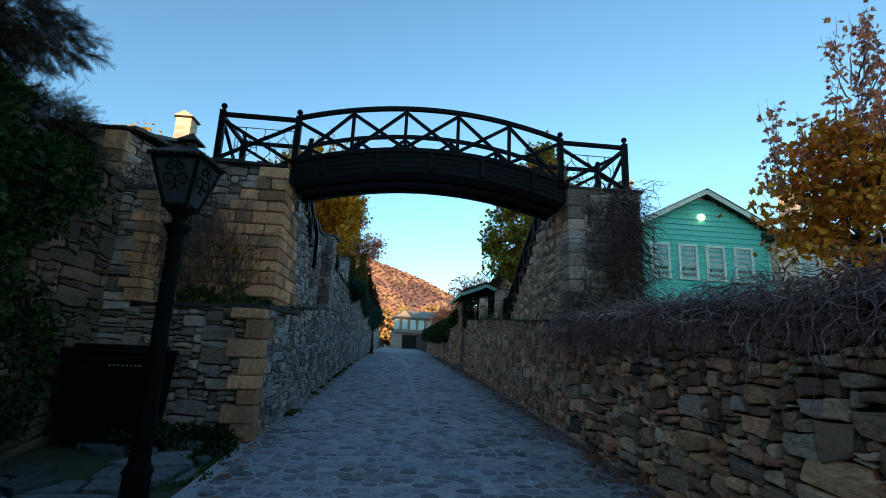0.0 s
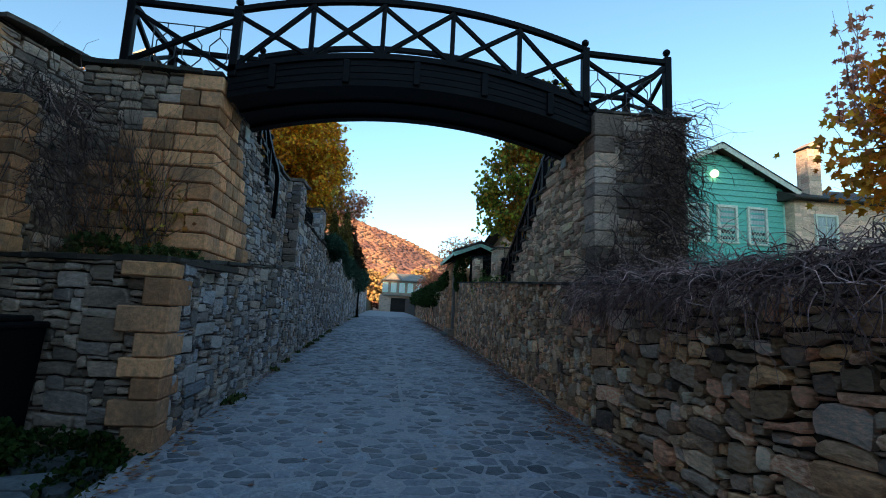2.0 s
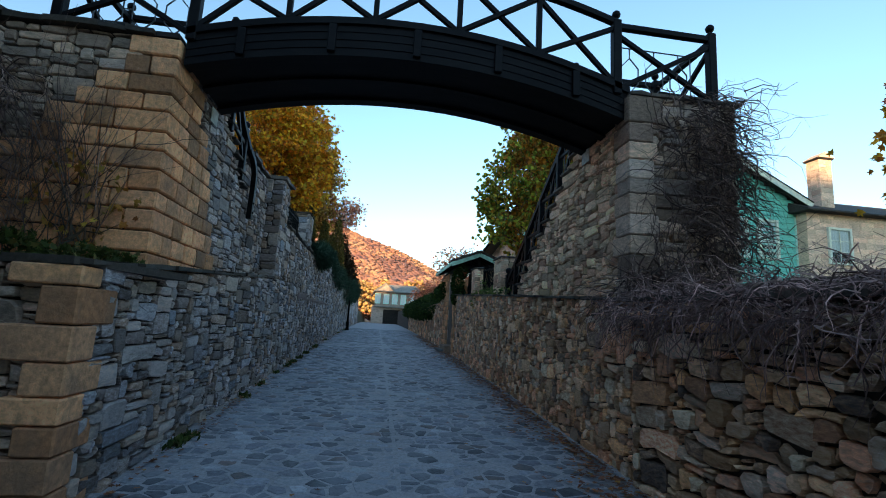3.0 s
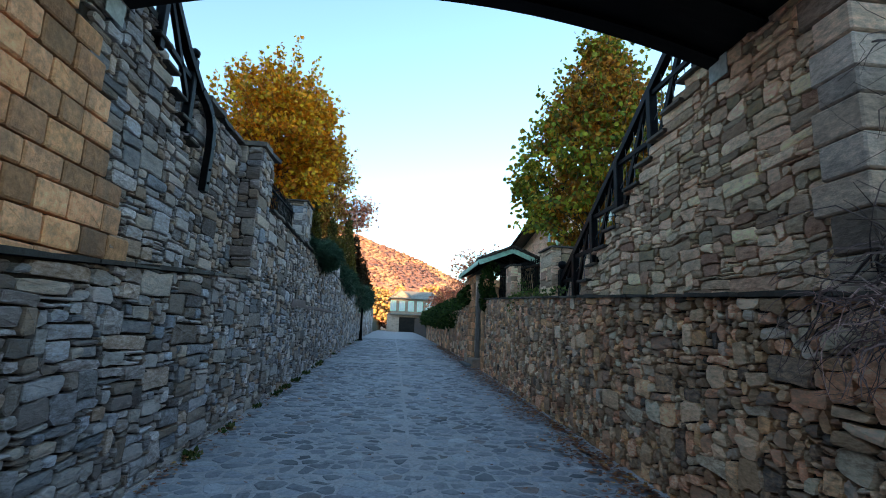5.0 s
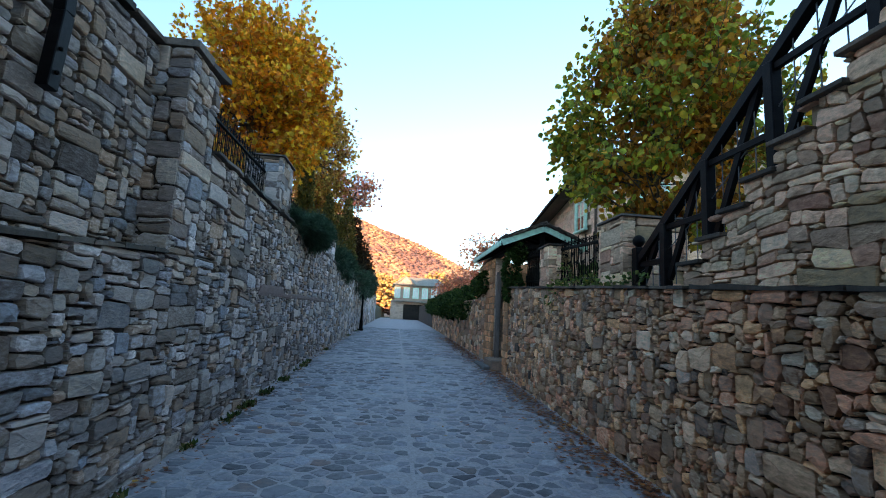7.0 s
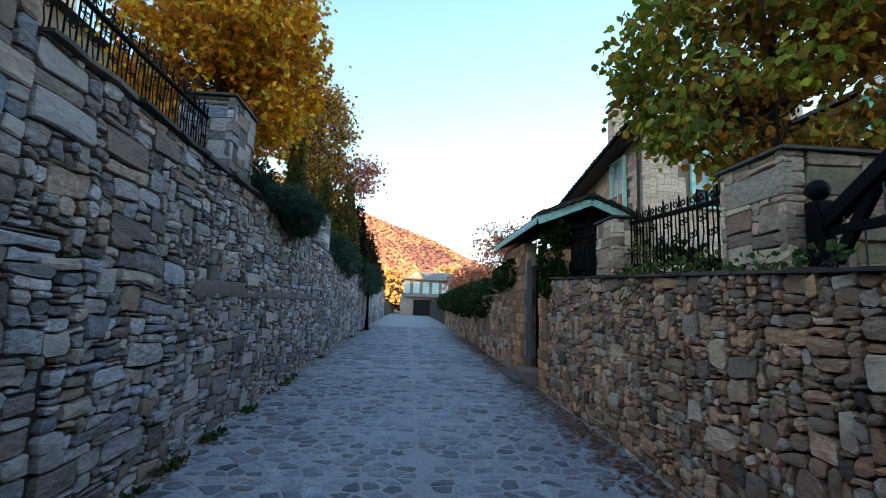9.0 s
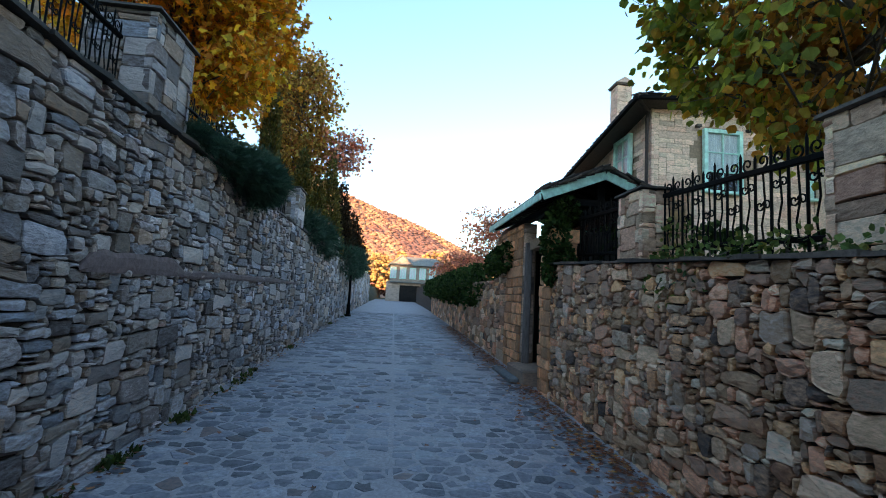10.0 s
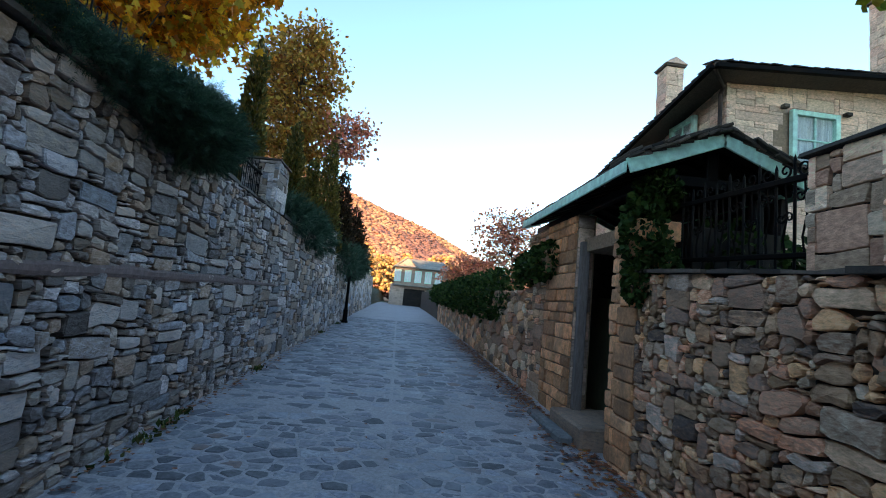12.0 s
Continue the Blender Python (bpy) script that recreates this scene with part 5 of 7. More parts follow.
def iron_fence(p, q, h, label, gap=0.13, heavy=1.0):
    """Wrought fence along y from p to q: two rails, bars, scrolls between and curls above."""
    p, q = Vector(p), Vector(q)
    t = thing("iron_fence", tuple(p), label, "fence", "wrought fences on the lane walls")
    d = q - p
    def at(s, z, off=0.0):
        return d * s + Vector((off, 0, z))
    part("bottom_rail", Geo().beam(at(0, 0.12), at(1, 0.12), 0.035 * heavy, 0.03 * heavy), M_IRON, t, fix=False)
    part("top_rail", Geo().beam(at(0, h - 0.14), at(1, h - 0.14), 0.05, 0.035 * heavy), M_IRON, t, fix=False)
    n = max(2, round(d.length / gap))
    ln = d.length
    for k in range(n + 1):
        s = min(0.995, max(0.005, k / n))
        part("bar", Geo().tube([at(s, 0.0), at(s, h - 0.02 if k % 2 else h + 0.03), at(s, h + (0.02 if k % 2 else 0.07))], [0.009 * heavy, 0.009 * heavy, 0.002], 5), M_IRON, t)
        if k < n:
            sm = (k + 0.5) / n
            for sg in (-1, 1):
                pts = scroll_pts(0.0, 0.0, gap * 0.27, math.pi if sg > 0 else 0, 1.1, 1)
                part("scroll", Geo().tube([at(sm + sg * gap * 0.22 / ln + u / ln, h * 0.55 + (0.12 if k % 2 else -0.05) + v) for u, v in pts], 0.0055 * heavy, 4), M_IRON, t)
            pts = scroll_pts(0.0, 0.0, min(0.062, gap * 0.4), -math.pi / 2, 1.2, 1 if k % 2 else -1)
            part("curl", Geo().tube([at(sm + u / ln, h - 0.055 + v) for u, v in pts], 0.006 * heavy, 4), M_IRON, t)
            part("stem", Geo().tube([at(sm, 0.12), at(sm + 0.02 / ln, h * 0.3), at(sm - 0.02 / ln, h * 0.5), at(sm, h - 0.14)], 0.0055 * heavy, 4), M_IRON, t)
    return t


iron_fence((-2.25, 14.8, 3.9), (-2.25, 17.84, 3.9), 0.78, "black wrought fence of scrolled bars on the retaining wall")
iron_fence((-2.25, 18.72, 3.88), (-2.25, 24.94, 3.84), 0.72, "black wrought fence half hidden by juniper on the retaining wall", 0.2)
iron_fence((-2.25, 25.78, 3.84), (-2.25, 33.0, 3.78), 0.68, "distant black wrought fence on the retaining wall", 0.3)
iron_fence((3.62, 16.07, 2.66), (3.62, 18.34, 2.80), 0.88, "black wrought fence with curled tops between two pillars", 0.18, 1.5)
iron_fence((3.62, 18.97, 2.83), (3.62, 20.85, 2.93), 0.88, "black wrought fence with curled tops beside the gate roof", 0.18, 1.5)

# ---- gate with its slate roof ----
wall_g = solid("wall_gate", Geo().box((3.2, 21.0, 0.3), (3.6, 21.52, 3.5)).box((3.2, 22.86, 0.3), (3.48, 25.4, 3.88)).box((3.3, 21.52, 3.3), (3.85, 22.86, 3.5)), M_POINTING,
               "sandstone gate piers in the lane wall", "wall", "structure")
quoins(wall_g, (3.2, 20.96), 0.5, 3.5, 1, 1, 101, size=(0.34, 0.42), h=(0.15, 0.27), proud=0.06)
lay(wall_g, ashlar(random.Random(102), 21.25, 21.56, 0.5, 3.5, (0.15, 0.26), (0.2, 0.36)), ((3.2, 0, 0), (0, 1, 0), (0, 0, 1), (-1, 0, 0)), M_QUOIN, 103, (0, 99, 0, 9), "block", rough=1.0, proud=(0.02, 0.05))
lay(wall_g, ashlar(random.Random(104), 22.86, 24.2, 0.5, 3.88, (0.14, 0.26), (0.25, 0.5)), ((3.2, 0, 0), (0, 1, 0), (0, 0, 1), (-1, 0, 0)), M_QUOIN, 105, (0, 99, 0, 9), "block", rough=1.0, proud=(0.02, 0.05))
lay(wall_g, ashlar(random.Random(106), 3.2, 3.46, 0.8, 3.85, (0.26, 0.42), (0.35, 0.6)), ((0, 22.86, 0), (1, 0, 0), (0, 0, 1), (0, -1, 0)), M_STONE_P, 107, (0, 99, 0, 9), "block", rough=0.6, proud=(0.02, 0.03))
lay(wall_g, courses(random.Random(108), 24.2, 25.5, 0.6, 3.88, (0.08, 0.056)), ((3.2, 0, 0), (0, 1, 0), (0, 0, 1), (-1, 0, 0)), M_STONE_E, 109, (0, 99, 0, 9))
ob = new("gate_step", Geo().box((2.95, 21.7, 0.55), (3.95, 22.9, 0.98), 0.03).mesh("gate_step", M_STONE_W))
ob.parent = wall_g
ob = new("gate_step", Geo().box((2.75, 21.9, 0.5), (2.95, 23.4, 0.82), 0.03).mesh("gate_step", M_FLAG))
ob.parent = wall_g
# boarding and door are near black, so the gateway's shade sits in their colour
pas = thing("gate_passage", (4.2, 22.8, 0.9), "boarded passage behind the gate piers, toned near black for shade", "passage")
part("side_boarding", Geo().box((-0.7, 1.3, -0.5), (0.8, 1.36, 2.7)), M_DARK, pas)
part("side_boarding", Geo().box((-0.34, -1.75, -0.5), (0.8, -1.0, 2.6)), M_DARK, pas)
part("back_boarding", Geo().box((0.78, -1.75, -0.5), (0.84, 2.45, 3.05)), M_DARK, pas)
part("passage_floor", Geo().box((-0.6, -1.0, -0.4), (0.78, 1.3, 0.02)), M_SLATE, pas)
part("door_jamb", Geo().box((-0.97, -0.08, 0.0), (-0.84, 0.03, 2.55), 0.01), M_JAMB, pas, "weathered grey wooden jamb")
gd = thing("gate_door", (4.85, 22.5, 0.94), "brown plank door toned near black for the gate roof's shade", "door")
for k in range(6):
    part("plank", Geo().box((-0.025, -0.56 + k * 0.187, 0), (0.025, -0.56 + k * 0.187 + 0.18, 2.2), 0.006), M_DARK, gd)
for z in (0.35, 1.8):
    part("ledge_board", Geo().box((-0.06, -0.55, z), (-0.026, 0.55, z + 0.12), 0.006), M_DARK, gd)
part("ring_handle", Geo().tube([(-0.075, 0.4 + 0.05 * math.cos(a), 1.05 + 0.05 * math.sin(a)) for a in [math.pi / 6 * k for k in range(13)]], 0.008, 5), M_IRON, gd)

roof = thing("gate_roof", (4.0, 23.0, 3.5), "small gabled gate roof of dark slates with pale teal bargeboards", "roof")
RX, RZ = 4.0, 4.5                       # the ridge
def rs(s, t):
    """A point of the roof's slope: s -1 west eave .. 0 ridge .. 1 east eave; t along the ridge."""
    return Vector((RX + s * 1.05, 20.75 + t * 4.15, RZ - abs(s) * 0.42)) - Vector((4.0, 23.0, 3.5))
for s0, s1 in ((-1, 0), (0, 1)):
    a, b, c, d = rs(s0, 0.01), rs(s1, 0.01), rs(s1, 0.99), rs(s0, 0.99)
    dz = Vector((0, 0, -0.05))
    # the deck's near-black colour carries the shade under the slates
    part("roof_deck", Geo().add([tuple(v) for v in (a, b, c, d, a + dz, b + dz, c + dz, d + dz)], [(0, 1, 2, 3), (7, 6, 5, 4), (0, 4, 5, 1), (1, 5, 6, 2), (2, 6, 7, 3), (3, 7, 4, 0)]), M_DARK, roof)
rng = random.Random(111)
for sg in (-1, 1):
    for row in range(7):
        s_lo, s_hi = 1.04 - row * 0.15, 1.04 - row * 0.15 - 0.24
        t = -0.012
        while t < 1.0:
            w = rng.uniform(0.04, 0.085)
            lift = rng.uniform(0.0, 0.012)
            a, b = rs(sg * (s_lo + rng.uniform(-0.02, 0.02)), t), rs(sg * (s_lo + rng.uniform(-0.02, 0.02)), min(1.012, t + w - 0.003))
            c, d = rs(sg * max(0.0, s_hi), min(1.012, t + w - 0.003)), rs(sg * max(0.0, s_hi), t)
            up = Vector((0, 0, 0.032 + lift))
            lo = [a + up, b + up, c + Vector((0, 0, 0.004)), d + Vector((0, 0, 0.004))]
            hi = [v + Vector((0, 0, 0.022)) for v in lo]
            part("slate", Geo().add([tuple(v) for v in lo + hi], [(3, 2, 1, 0), (4, 5, 6, 7), (0, 1, 5, 4), (1, 2, 6, 5), (2, 3, 7, 6), (3, 0, 4, 7)]), M_SLATE, roof)
            t += w
for sg in (-1, 1):                                                                   # thick rough slates piled along the front verge
    for lay_ in range(2):
        for k in range(9):
            a, b = rs(sg * (1.06 - k * 0.12), 0) + Vector((0, 0, 0.05 + lay_ * 0.04)), rs(sg * (1.06 - k * 0.12 - 0.14), 0) + Vector((0, 0, 0.06 + lay_ * 0.045))
            y = Vector((0, 0.18 + rng.uniform(-0.05, 0.03), 0))
            part("verge_slate", Geo().beam(a + y, b + y + Vector((0, 0, rng.uniform(-0.012, 0.02))), 0.5 + rng.uniform(-0.06, 0.06), 0.036, 0.006), M_SLATE, roof, fix=False)
for sg in (-1, 1):                                                                   # bargeboards and eaves boards
    for t, o in ((0.0, -0.03), (1.0, 0.03)):
        a, b = rs(sg * 1.05, t) + Vector((0, o, -0.05)), rs(0, t) + Vector((0, o, -0.05))
        part("bargeboard", Geo().beam(a, b, 0.03, 0.17), M_TEALTRIM, roof, "pale teal bargeboard", fix=False)
    a, b = rs(sg * 1.06, 0.0) + Vector((sg * 0.02, -0.03, -0.06)), rs(sg * 1.06, 1.0) + Vector((sg * 0.02, 0.03, -0.06))
    part("eaves_board", Geo().beam(a, b, 0.03, 0.13), M_TEALTRIM, roof, "pale teal eaves board", fix=False)
for k in range(9):
    for sg in (-1, 1):
        part("rafter", Geo().beam(rs(sg * 1.0, 0.06 + k * 0.11) + Vector((0, 0, -0.09)), rs(0, 0.06 + k * 0.11) + Vector((0, 0, -0.09)), 0.06, 0.08), M_TIMBER, roof, fix=False)
for x in (3.3, 4.7):
    part("wall_plate", Geo().beam((x - 4.0, 20.9 - 23.0, 0.45), (x - 4.0, 25.2 - 23.0, 0.45), 0.12, 0.12), M_TIMBER, roof, fix=False)
part("tie_beam", Geo().beam((-0.7, 20.95 - 23, 0.48), (0.7, 20.95 - 23, 0.48), 0.1, 0.12), M_TIMBER, roof, fix=False)
part("king_post", Geo().box((-0.07, 20.9 - 23, 0.5), (0.07, 21.0 - 23, 0.88), 0.01), M_TIMBER, roof)
for y in (21.1, 25.0):
    part("post", Geo().box((0.64, y - 23 - 0.06, -1.2), (0.76, y - 23 + 0.06, 0.4), 0.01), M_TIMBER, roof)

# wall past the gate
ysl = [25.4, 32, 40, 50, 62, 70]
wall_e3 = profile_wall("wall_east_far", LX1 + 0.06, 0.5, 1, ysl, [low_w(y) - 0.3 for y in ysl], [2.75 + 0.012 * (y - 25) for y in ysl], "fieldstone lane wall under a clipped hedge")
polys = trim(cells(random.Random(112), 25.4, 46.0, 0.6, 3.0, 0.36, 0.17, 0.84), lambda y: 2.75 + 0.012 * (y - 25), low_w)
lay(wall_e3, polys, ((LX1 + 0.06, 0, 0), (0, 1, 0), (0, 0, 1), (-1, 0, 0)), M_STONE_E, 113, None)

# ---- houses ----
def sash_window(at, w, h, label, face='y', panes=(2, 3), trimw=0.09, frame_mat=None, curtain=True, group="windows of the stone house"):
    """A window set on a wall that faces -y (or -x): frame, bars, panes, curtain and sill."""
    t = thing("window", at, label, "window", group, 0 if face == 'y' else -90)
    fm = frame_mat or M_CREAM
    hw = w / 2
    # near-black backing stands for the unlit room
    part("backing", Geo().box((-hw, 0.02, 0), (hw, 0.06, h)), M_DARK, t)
    if curtain:
        g = Geo()
        for k in range(17):
            x = -hw + w * k / 16
            g.v += [(x, 0.012 + 0.006 * math.sin(k * 2.1), 0.35 * h), (x, 0.012 + 0.006 * math.sin(k * 2.1), h)]
        g.f = [(2 * k, 2 * k + 2, 2 * k + 3, 2 * k + 1) for k in range(16)]
        part("curtain", g, M_CURTAIN, t, "white net curtain", fix=False)
    for a, b in (((-hw - trimw, -0.09, -0.02), (-hw, 0.03, h + trimw)), ((hw, -0.09, -0.02), (hw + trimw, 0.03, h + trimw)), ((-hw, -0.088, h), (hw, 0.03, h + trimw)), ((-hw - trimw - 0.03, -0.12, -0.08), (hw + trimw + 0.03, 0.03, 0.0))):
        part("window_frame", Geo().box(a, b, 0.008), fm, t)
    for i in range(1, panes[0]):
        x = -hw + w * i / panes[0]
        part("glazing_bar", Geo().box((x - 0.022, -0.05, 0), (x + 0.022, -0.005, h), 0.004), fm, t)
    for j in range(1, panes[1]):
        z = h * j / panes[1]
        part("glazing_bar", Geo().box((-hw, -0.048, z - 0.018), (hw, -0.008, z + 0.018), 0.004), fm, t)
    for i in range(panes[0]):
        for j in range(panes[1]):
            gob = part("pane", Geo().box((-hw + w * i / panes[0] + 0.02, -0.03, h * j / panes[1] + 0.015), (-hw + w * (i + 1) / panes[0] - 0.02, -0.024, h * (j + 1) / panes[1] - 0.015)), M_GLASS, t, "clear glass pane")
            gob.visible_shadow = False
    return t


def chimney(at, w, h, label, mat=None):
    t = thing("chimney", at, label, "chimney", "chimneys of the houses")
    rng = random.Random(int(at[0] * 10))
    part("core", Geo().box((-w / 2 + 0.04, -w / 2 + 0.04, 0), (w / 2 - 0.04, w / 2 - 0.04, h)), M_POINTING, t)
    for al, out in (((0, 1, 0), (-1, 0, 0)), ((0, 1, 0), (1, 0, 0)), ((1, 0, 0), (0, -1, 0)), ((1, 0, 0), (0, 1, 0))):
        lay(t, courses(rng, -w / 2 - 0.005, w / 2 + 0.005, 0.0, h, (0.11, 0.085), 0.5, 0.01, 0.25, 0.5), (Vector(at) + Vector(out) * w / 2, al, (0, 0, 1), out), mat or M_HOUSE, len(PIECES), (-9, 9, -9, 99), "block", joint=0.005, proud=(-0.008, 0.008), bev=0.008, rough=0.4)
    part("cornice", Geo().box((-w * 0.6, -w * 0.6, h), (w * 0.6, w * 0.6, h + 0.08), 0.01), M_SLATE, t)
    part("cap", Geo().add([(-w * .66, -w * .66, h + .08), (w * .66, -w * .66, h + .08), (w * .66, w * .66, h + .08), (-w * .66, w * .66, h + .08), (0, -w * .55, h + .12 + w * .4), (0, w * .55, h + .12 + w * .4)], [(0, 1, 4), (1, 2, 5, 4), (2, 3, 5), (3, 0, 4, 5)]), mat or M_HOUSE, t)
    return t


# stone house behind the gate
SH = (7.7, 25.8, 2.4)
house = thing("stone_house", SH, "two-storey tan stone house with a dark slate roof", "house")
hw_ = part("wall", Geo().add([(0.03, 0.05, 0), (9.0, 0.05, 0), (9.0, 9.5, 0), (0.03, 9.5, 0), (0.03, 0.05, 5.8), (9.0, 0.05, 6.4), (9.0, 9.5, 6.0), (0.03, 9.5, 4.2)],
                             [(3, 2, 1, 0), (4, 5, 6, 7), (0, 1, 5, 4), (1, 2, 6, 5), (2, 3, 7, 6), (3, 0, 4, 7)]), M_POINTING, house)
HF = ((SH[0], SH[1] + 0.04, SH[2]), (1, 0, 0), (0, 0, 1), (0, -1, 0))
HW = ((SH[0], SH[1], SH[2]), (0, 1, 0), (0, 0, 1), (-1, 0, 0))
holes_f = ((1.55, 2.85, 3.25, 5.2), (5.0, 6.3, 3.25, 5.2))
hp = trim(without(courses(random.Random(121), 0.0, 9.0, 0.2, 6.4, (0.12, 0.075), 0.5, 0.015, 0.2, 0.6), *holes_f), lambda u: 5.78 + 0.065 * u)
hp2 = trim(without(courses(random.Random(122), 0.0, 9.4, 0.2, 5.95, (0.12, 0.075), 0.5, 0.015, 0.2, 0.6), (1.0, 2.1, 3.3, 5.2)), lambda u: 5.78 - 0.17 * u)
RA, RB, RC, RD = (-0.68, -0.5, 5.83), (-0.72, 10.2, 3.95), (9.8, -0.5, 6.55), (9.8, 10.2, 5.9)
RR = [(3.9, 4.6, 7.9), (6.0, 4.6, 7.9)]
low = lambda p: (p[0], p[1], p[2] - 0.12)
part("roof", Geo().add([RA, RC, RD, RB, RR[0], RR[1], low(RA), low(RC), low(RD), low(RB)], [(0, 1, 5, 4), (1, 2, 5), (2, 3, 4, 5), (3, 0, 4), (0, 6, 7, 1), (1, 7, 8, 2), (2, 8, 9, 3), (3, 9, 6, 0), (9, 8, 7, 6)]), M_SLATE, house, "dark slate roof with deep eaves")
rng = random.Random(123)
for k in range(40):                                                       # slate ends along the eaves
    for P, Q, inw in ((RA, RC, (0, 1, 0.25)), (RA, RB, (1, 0, 0.25))):
        a, b = Vector(P).lerp(Vector(Q), k / 40), Vector(P).lerp(Vector(Q), (k + 0.94) / 40)
        mid, ahead = (a + b) / 2, Vector(inw)
        part("eaves_slate", Geo().beam(mid - ahead * rng.uniform(0.03, 0.1) + Vector((0, 0, 0.02)), mid + ahead * 0.45 + Vector((0, 0, 0.03 + rng.uniform(0, 0.03))), (b - a).length, 0.03), M_SLATE, house, fix=False)
part("gutter", Geo().beam((RA[0], RA[1] - 0.06, RA[2] - 0.12), (RC[0], RC[1] - 0.06, RC[2] - 0.12), 0.11, 0.1), M_IRON, house, fix=False)
part("gutter", Geo().beam((RA[0] - 0.06, RA[1], RA[2] - 0.12), (RB[0] - 0.06, RB[1], RB[2] - 0.12), 0.11, 0.1), M_IRON, house, fix=False)
part("drainpipe", Geo().tube([(-0.64, -0.46, 5.68), (-0.45, -0.3, 5.6), (-0.12, -0.02, 5.55), (-0.1, 0.1, 5.4), (-0.1, 0.1, 0.0)], 0.05, 8), M_RUST, house, "brown metal drainpipe")
sash_window((9.87, 25.78, 5.75), 0.98, 1.72, "pale teal framed window with net curtains in a stone wall", 'y', (2, 3), 0.12, M_TEALTRIM)
sash_window((13.3, 25.78, 5.75), 1.15, 1.8, "pale teal framed window in shade of the linden", 'y', (2, 3), 0.12, M_TEALTRIM)
sash_window((7.62, 27.35, 5.85), 0.85, 1.7, "narrow pale teal window on the house's side wall", 'x', (2, 3), 0.12, M_TEALTRIM)
# small dark hinges beside the window, built as plain slate-coloured blocks
for x in (9.05, 10.65):
    solid("stone_bracket", Geo().box((x - 0.03, 25.66, 7.6), (x + 0.12, 25.8, 7.69), 0.015), M_SLATE, "small dark hinge beside the house window", "bracket", group="wall brackets")
chimney((9.3, 31.0, 8.9), 0.62, 2.3, "cream stone chimney with a pointed cap")
chimney((14.15, 27.6, 9.2), 0.8, 3.2, "tall cream stone chimney above the eaves")

# green boarded house
GH = (12.87, 23.5, 2.5)
gh = thing("green_house", GH, "teal weatherboard house with a shallow gable and cream windows", "house")
body = Geo().prism([(0.0, 0.0), (7.4, 0.0), (7.4, 6.1), (3.7, 7.95), (0.0, 6.1)], 6.0, 'y', 0.03)
part("wall", body, M_HOUSE, gh, "stone side walls")
bh = 0.30
for k in range(27):
    z = k * bh
    if z > 7.7:
        break
    xa = 0.0 if z < 6.1 else (z - 6.1) * 2.0
    xb = 7.4 - xa
    if xb - xa < 0.3:
        break
    part("weatherboard", Geo().add([(xa, 0.03, z), (xb, 0.03, z), (xb, 0.03, z + bh), (xa, 0.03, z + bh), (xa, -0.05, z), (xb, -0.05, z), (xb, 0.012, z + bh - 0.006), (xa, 0.012, z + bh - 0.006)],
                                   [(0, 1, 2, 3), (4, 7, 6, 5), (0, 4, 5, 1), (3, 2, 6, 7), (0, 3, 7, 4), (1, 5, 6, 2)]), M_TEAL, gh)
for sg in (-1, 1):
    e = Vector((3.7 + sg * 4.25, 0, 5.95))
    r = Vector((3.7, 0, 8.12))
    g = Geo()
    for y in (-0.5, 6.4):
        g.v += [(e.x, y, e.z), (r.x, y, r.z), (r.x, y, r.z + 0.12), (e.x, y, e.z + 0.12)]
    g.f = [(0, 1, 2, 3), (7, 6, 5, 4), (0, 4, 5, 1), (1, 5, 6, 2), (2, 6, 7, 3), (3, 7, 4, 0)]
    part("roof", g, M_SLATE, gh, "slate gable roof")
    part("bargeboard", Geo().beam((e.x, -0.52, e.z + 0.0), (r.x, -0.52, r.z + 0.0), 0.04, 0.26), M_CREAM, gh, "cream bargeboard", fix=False)
    n = 22
    for k in range(n):
        p, q = e + (r - e) * (k / n), e + (r - e) * ((k + 0.92) / n)
        part("verge_slate", Geo().beam((p.x, -0.48, p.z + 0.15), (q.x, -0.48, q.z + 0.16), 0.25, 0.03), M_SLATE, gh, fix=False)
bowl = part("wall_lamp", Geo().ball((3.55, -0.1, 6.75), 0.19, 12), M_LAMPON, gh, "lit round wall lamp", smooth=True)
part("corner_board", Geo().box((7.36, -0.045, 0), (7.46, 0.1, 6.1), 0.006), M_TEALTRIM, gh)
part("corner_board", Geo().box((-0.06, -0.045, 0), (0.04, 0.1, 6.1), 0.006), M_TEALTRIM, gh)
for k, x in enumerate((13.92, 15.5, 17.07, 18.72)):
    t = sash_window((x, 23.46, 5.8), 0.85, 1.75, "cream sash window with net curtain and diamond lower panes", 'y', (1, 2), 0.13, M_CREAM, group="windows of the green house")
    for i in range(5):
        part("diamond_bar", Geo().beam((-0.42 + i * 0.17, -0.035, 0.03), (min(0.42, -0.42 + i * 0.17 + 0.5), -0.035, min(0.85, 0.03 + 0.82 * (min(0.84 - i * 0.17, 0.5) / 0.5))), 0.012, 0.02), M_CREAM, t, fix=False)
        part("diamond_bar", Geo().beam((0.42 - i * 0.17, -0.03, 0.03), (max(-0.42, 0.42 - i * 0.17 - 0.5), -0.03, min(0.85, 0.03 + 0.82 * (min(0.84 - i * 0.17, 0.5) / 0.5))), 0.012, 0.02), M_CREAM, t, fix=False)

# stone wing beside it
WG = (20.32, 22.9, 2.6)
wing = thing("stone_wing", WG, "low tan stone house wing beside the green house", "house")
part("wall", Geo().box((0.0, 0.0, 0), (11.0, 5.5, 5.6)), M_STONE_P, wing)
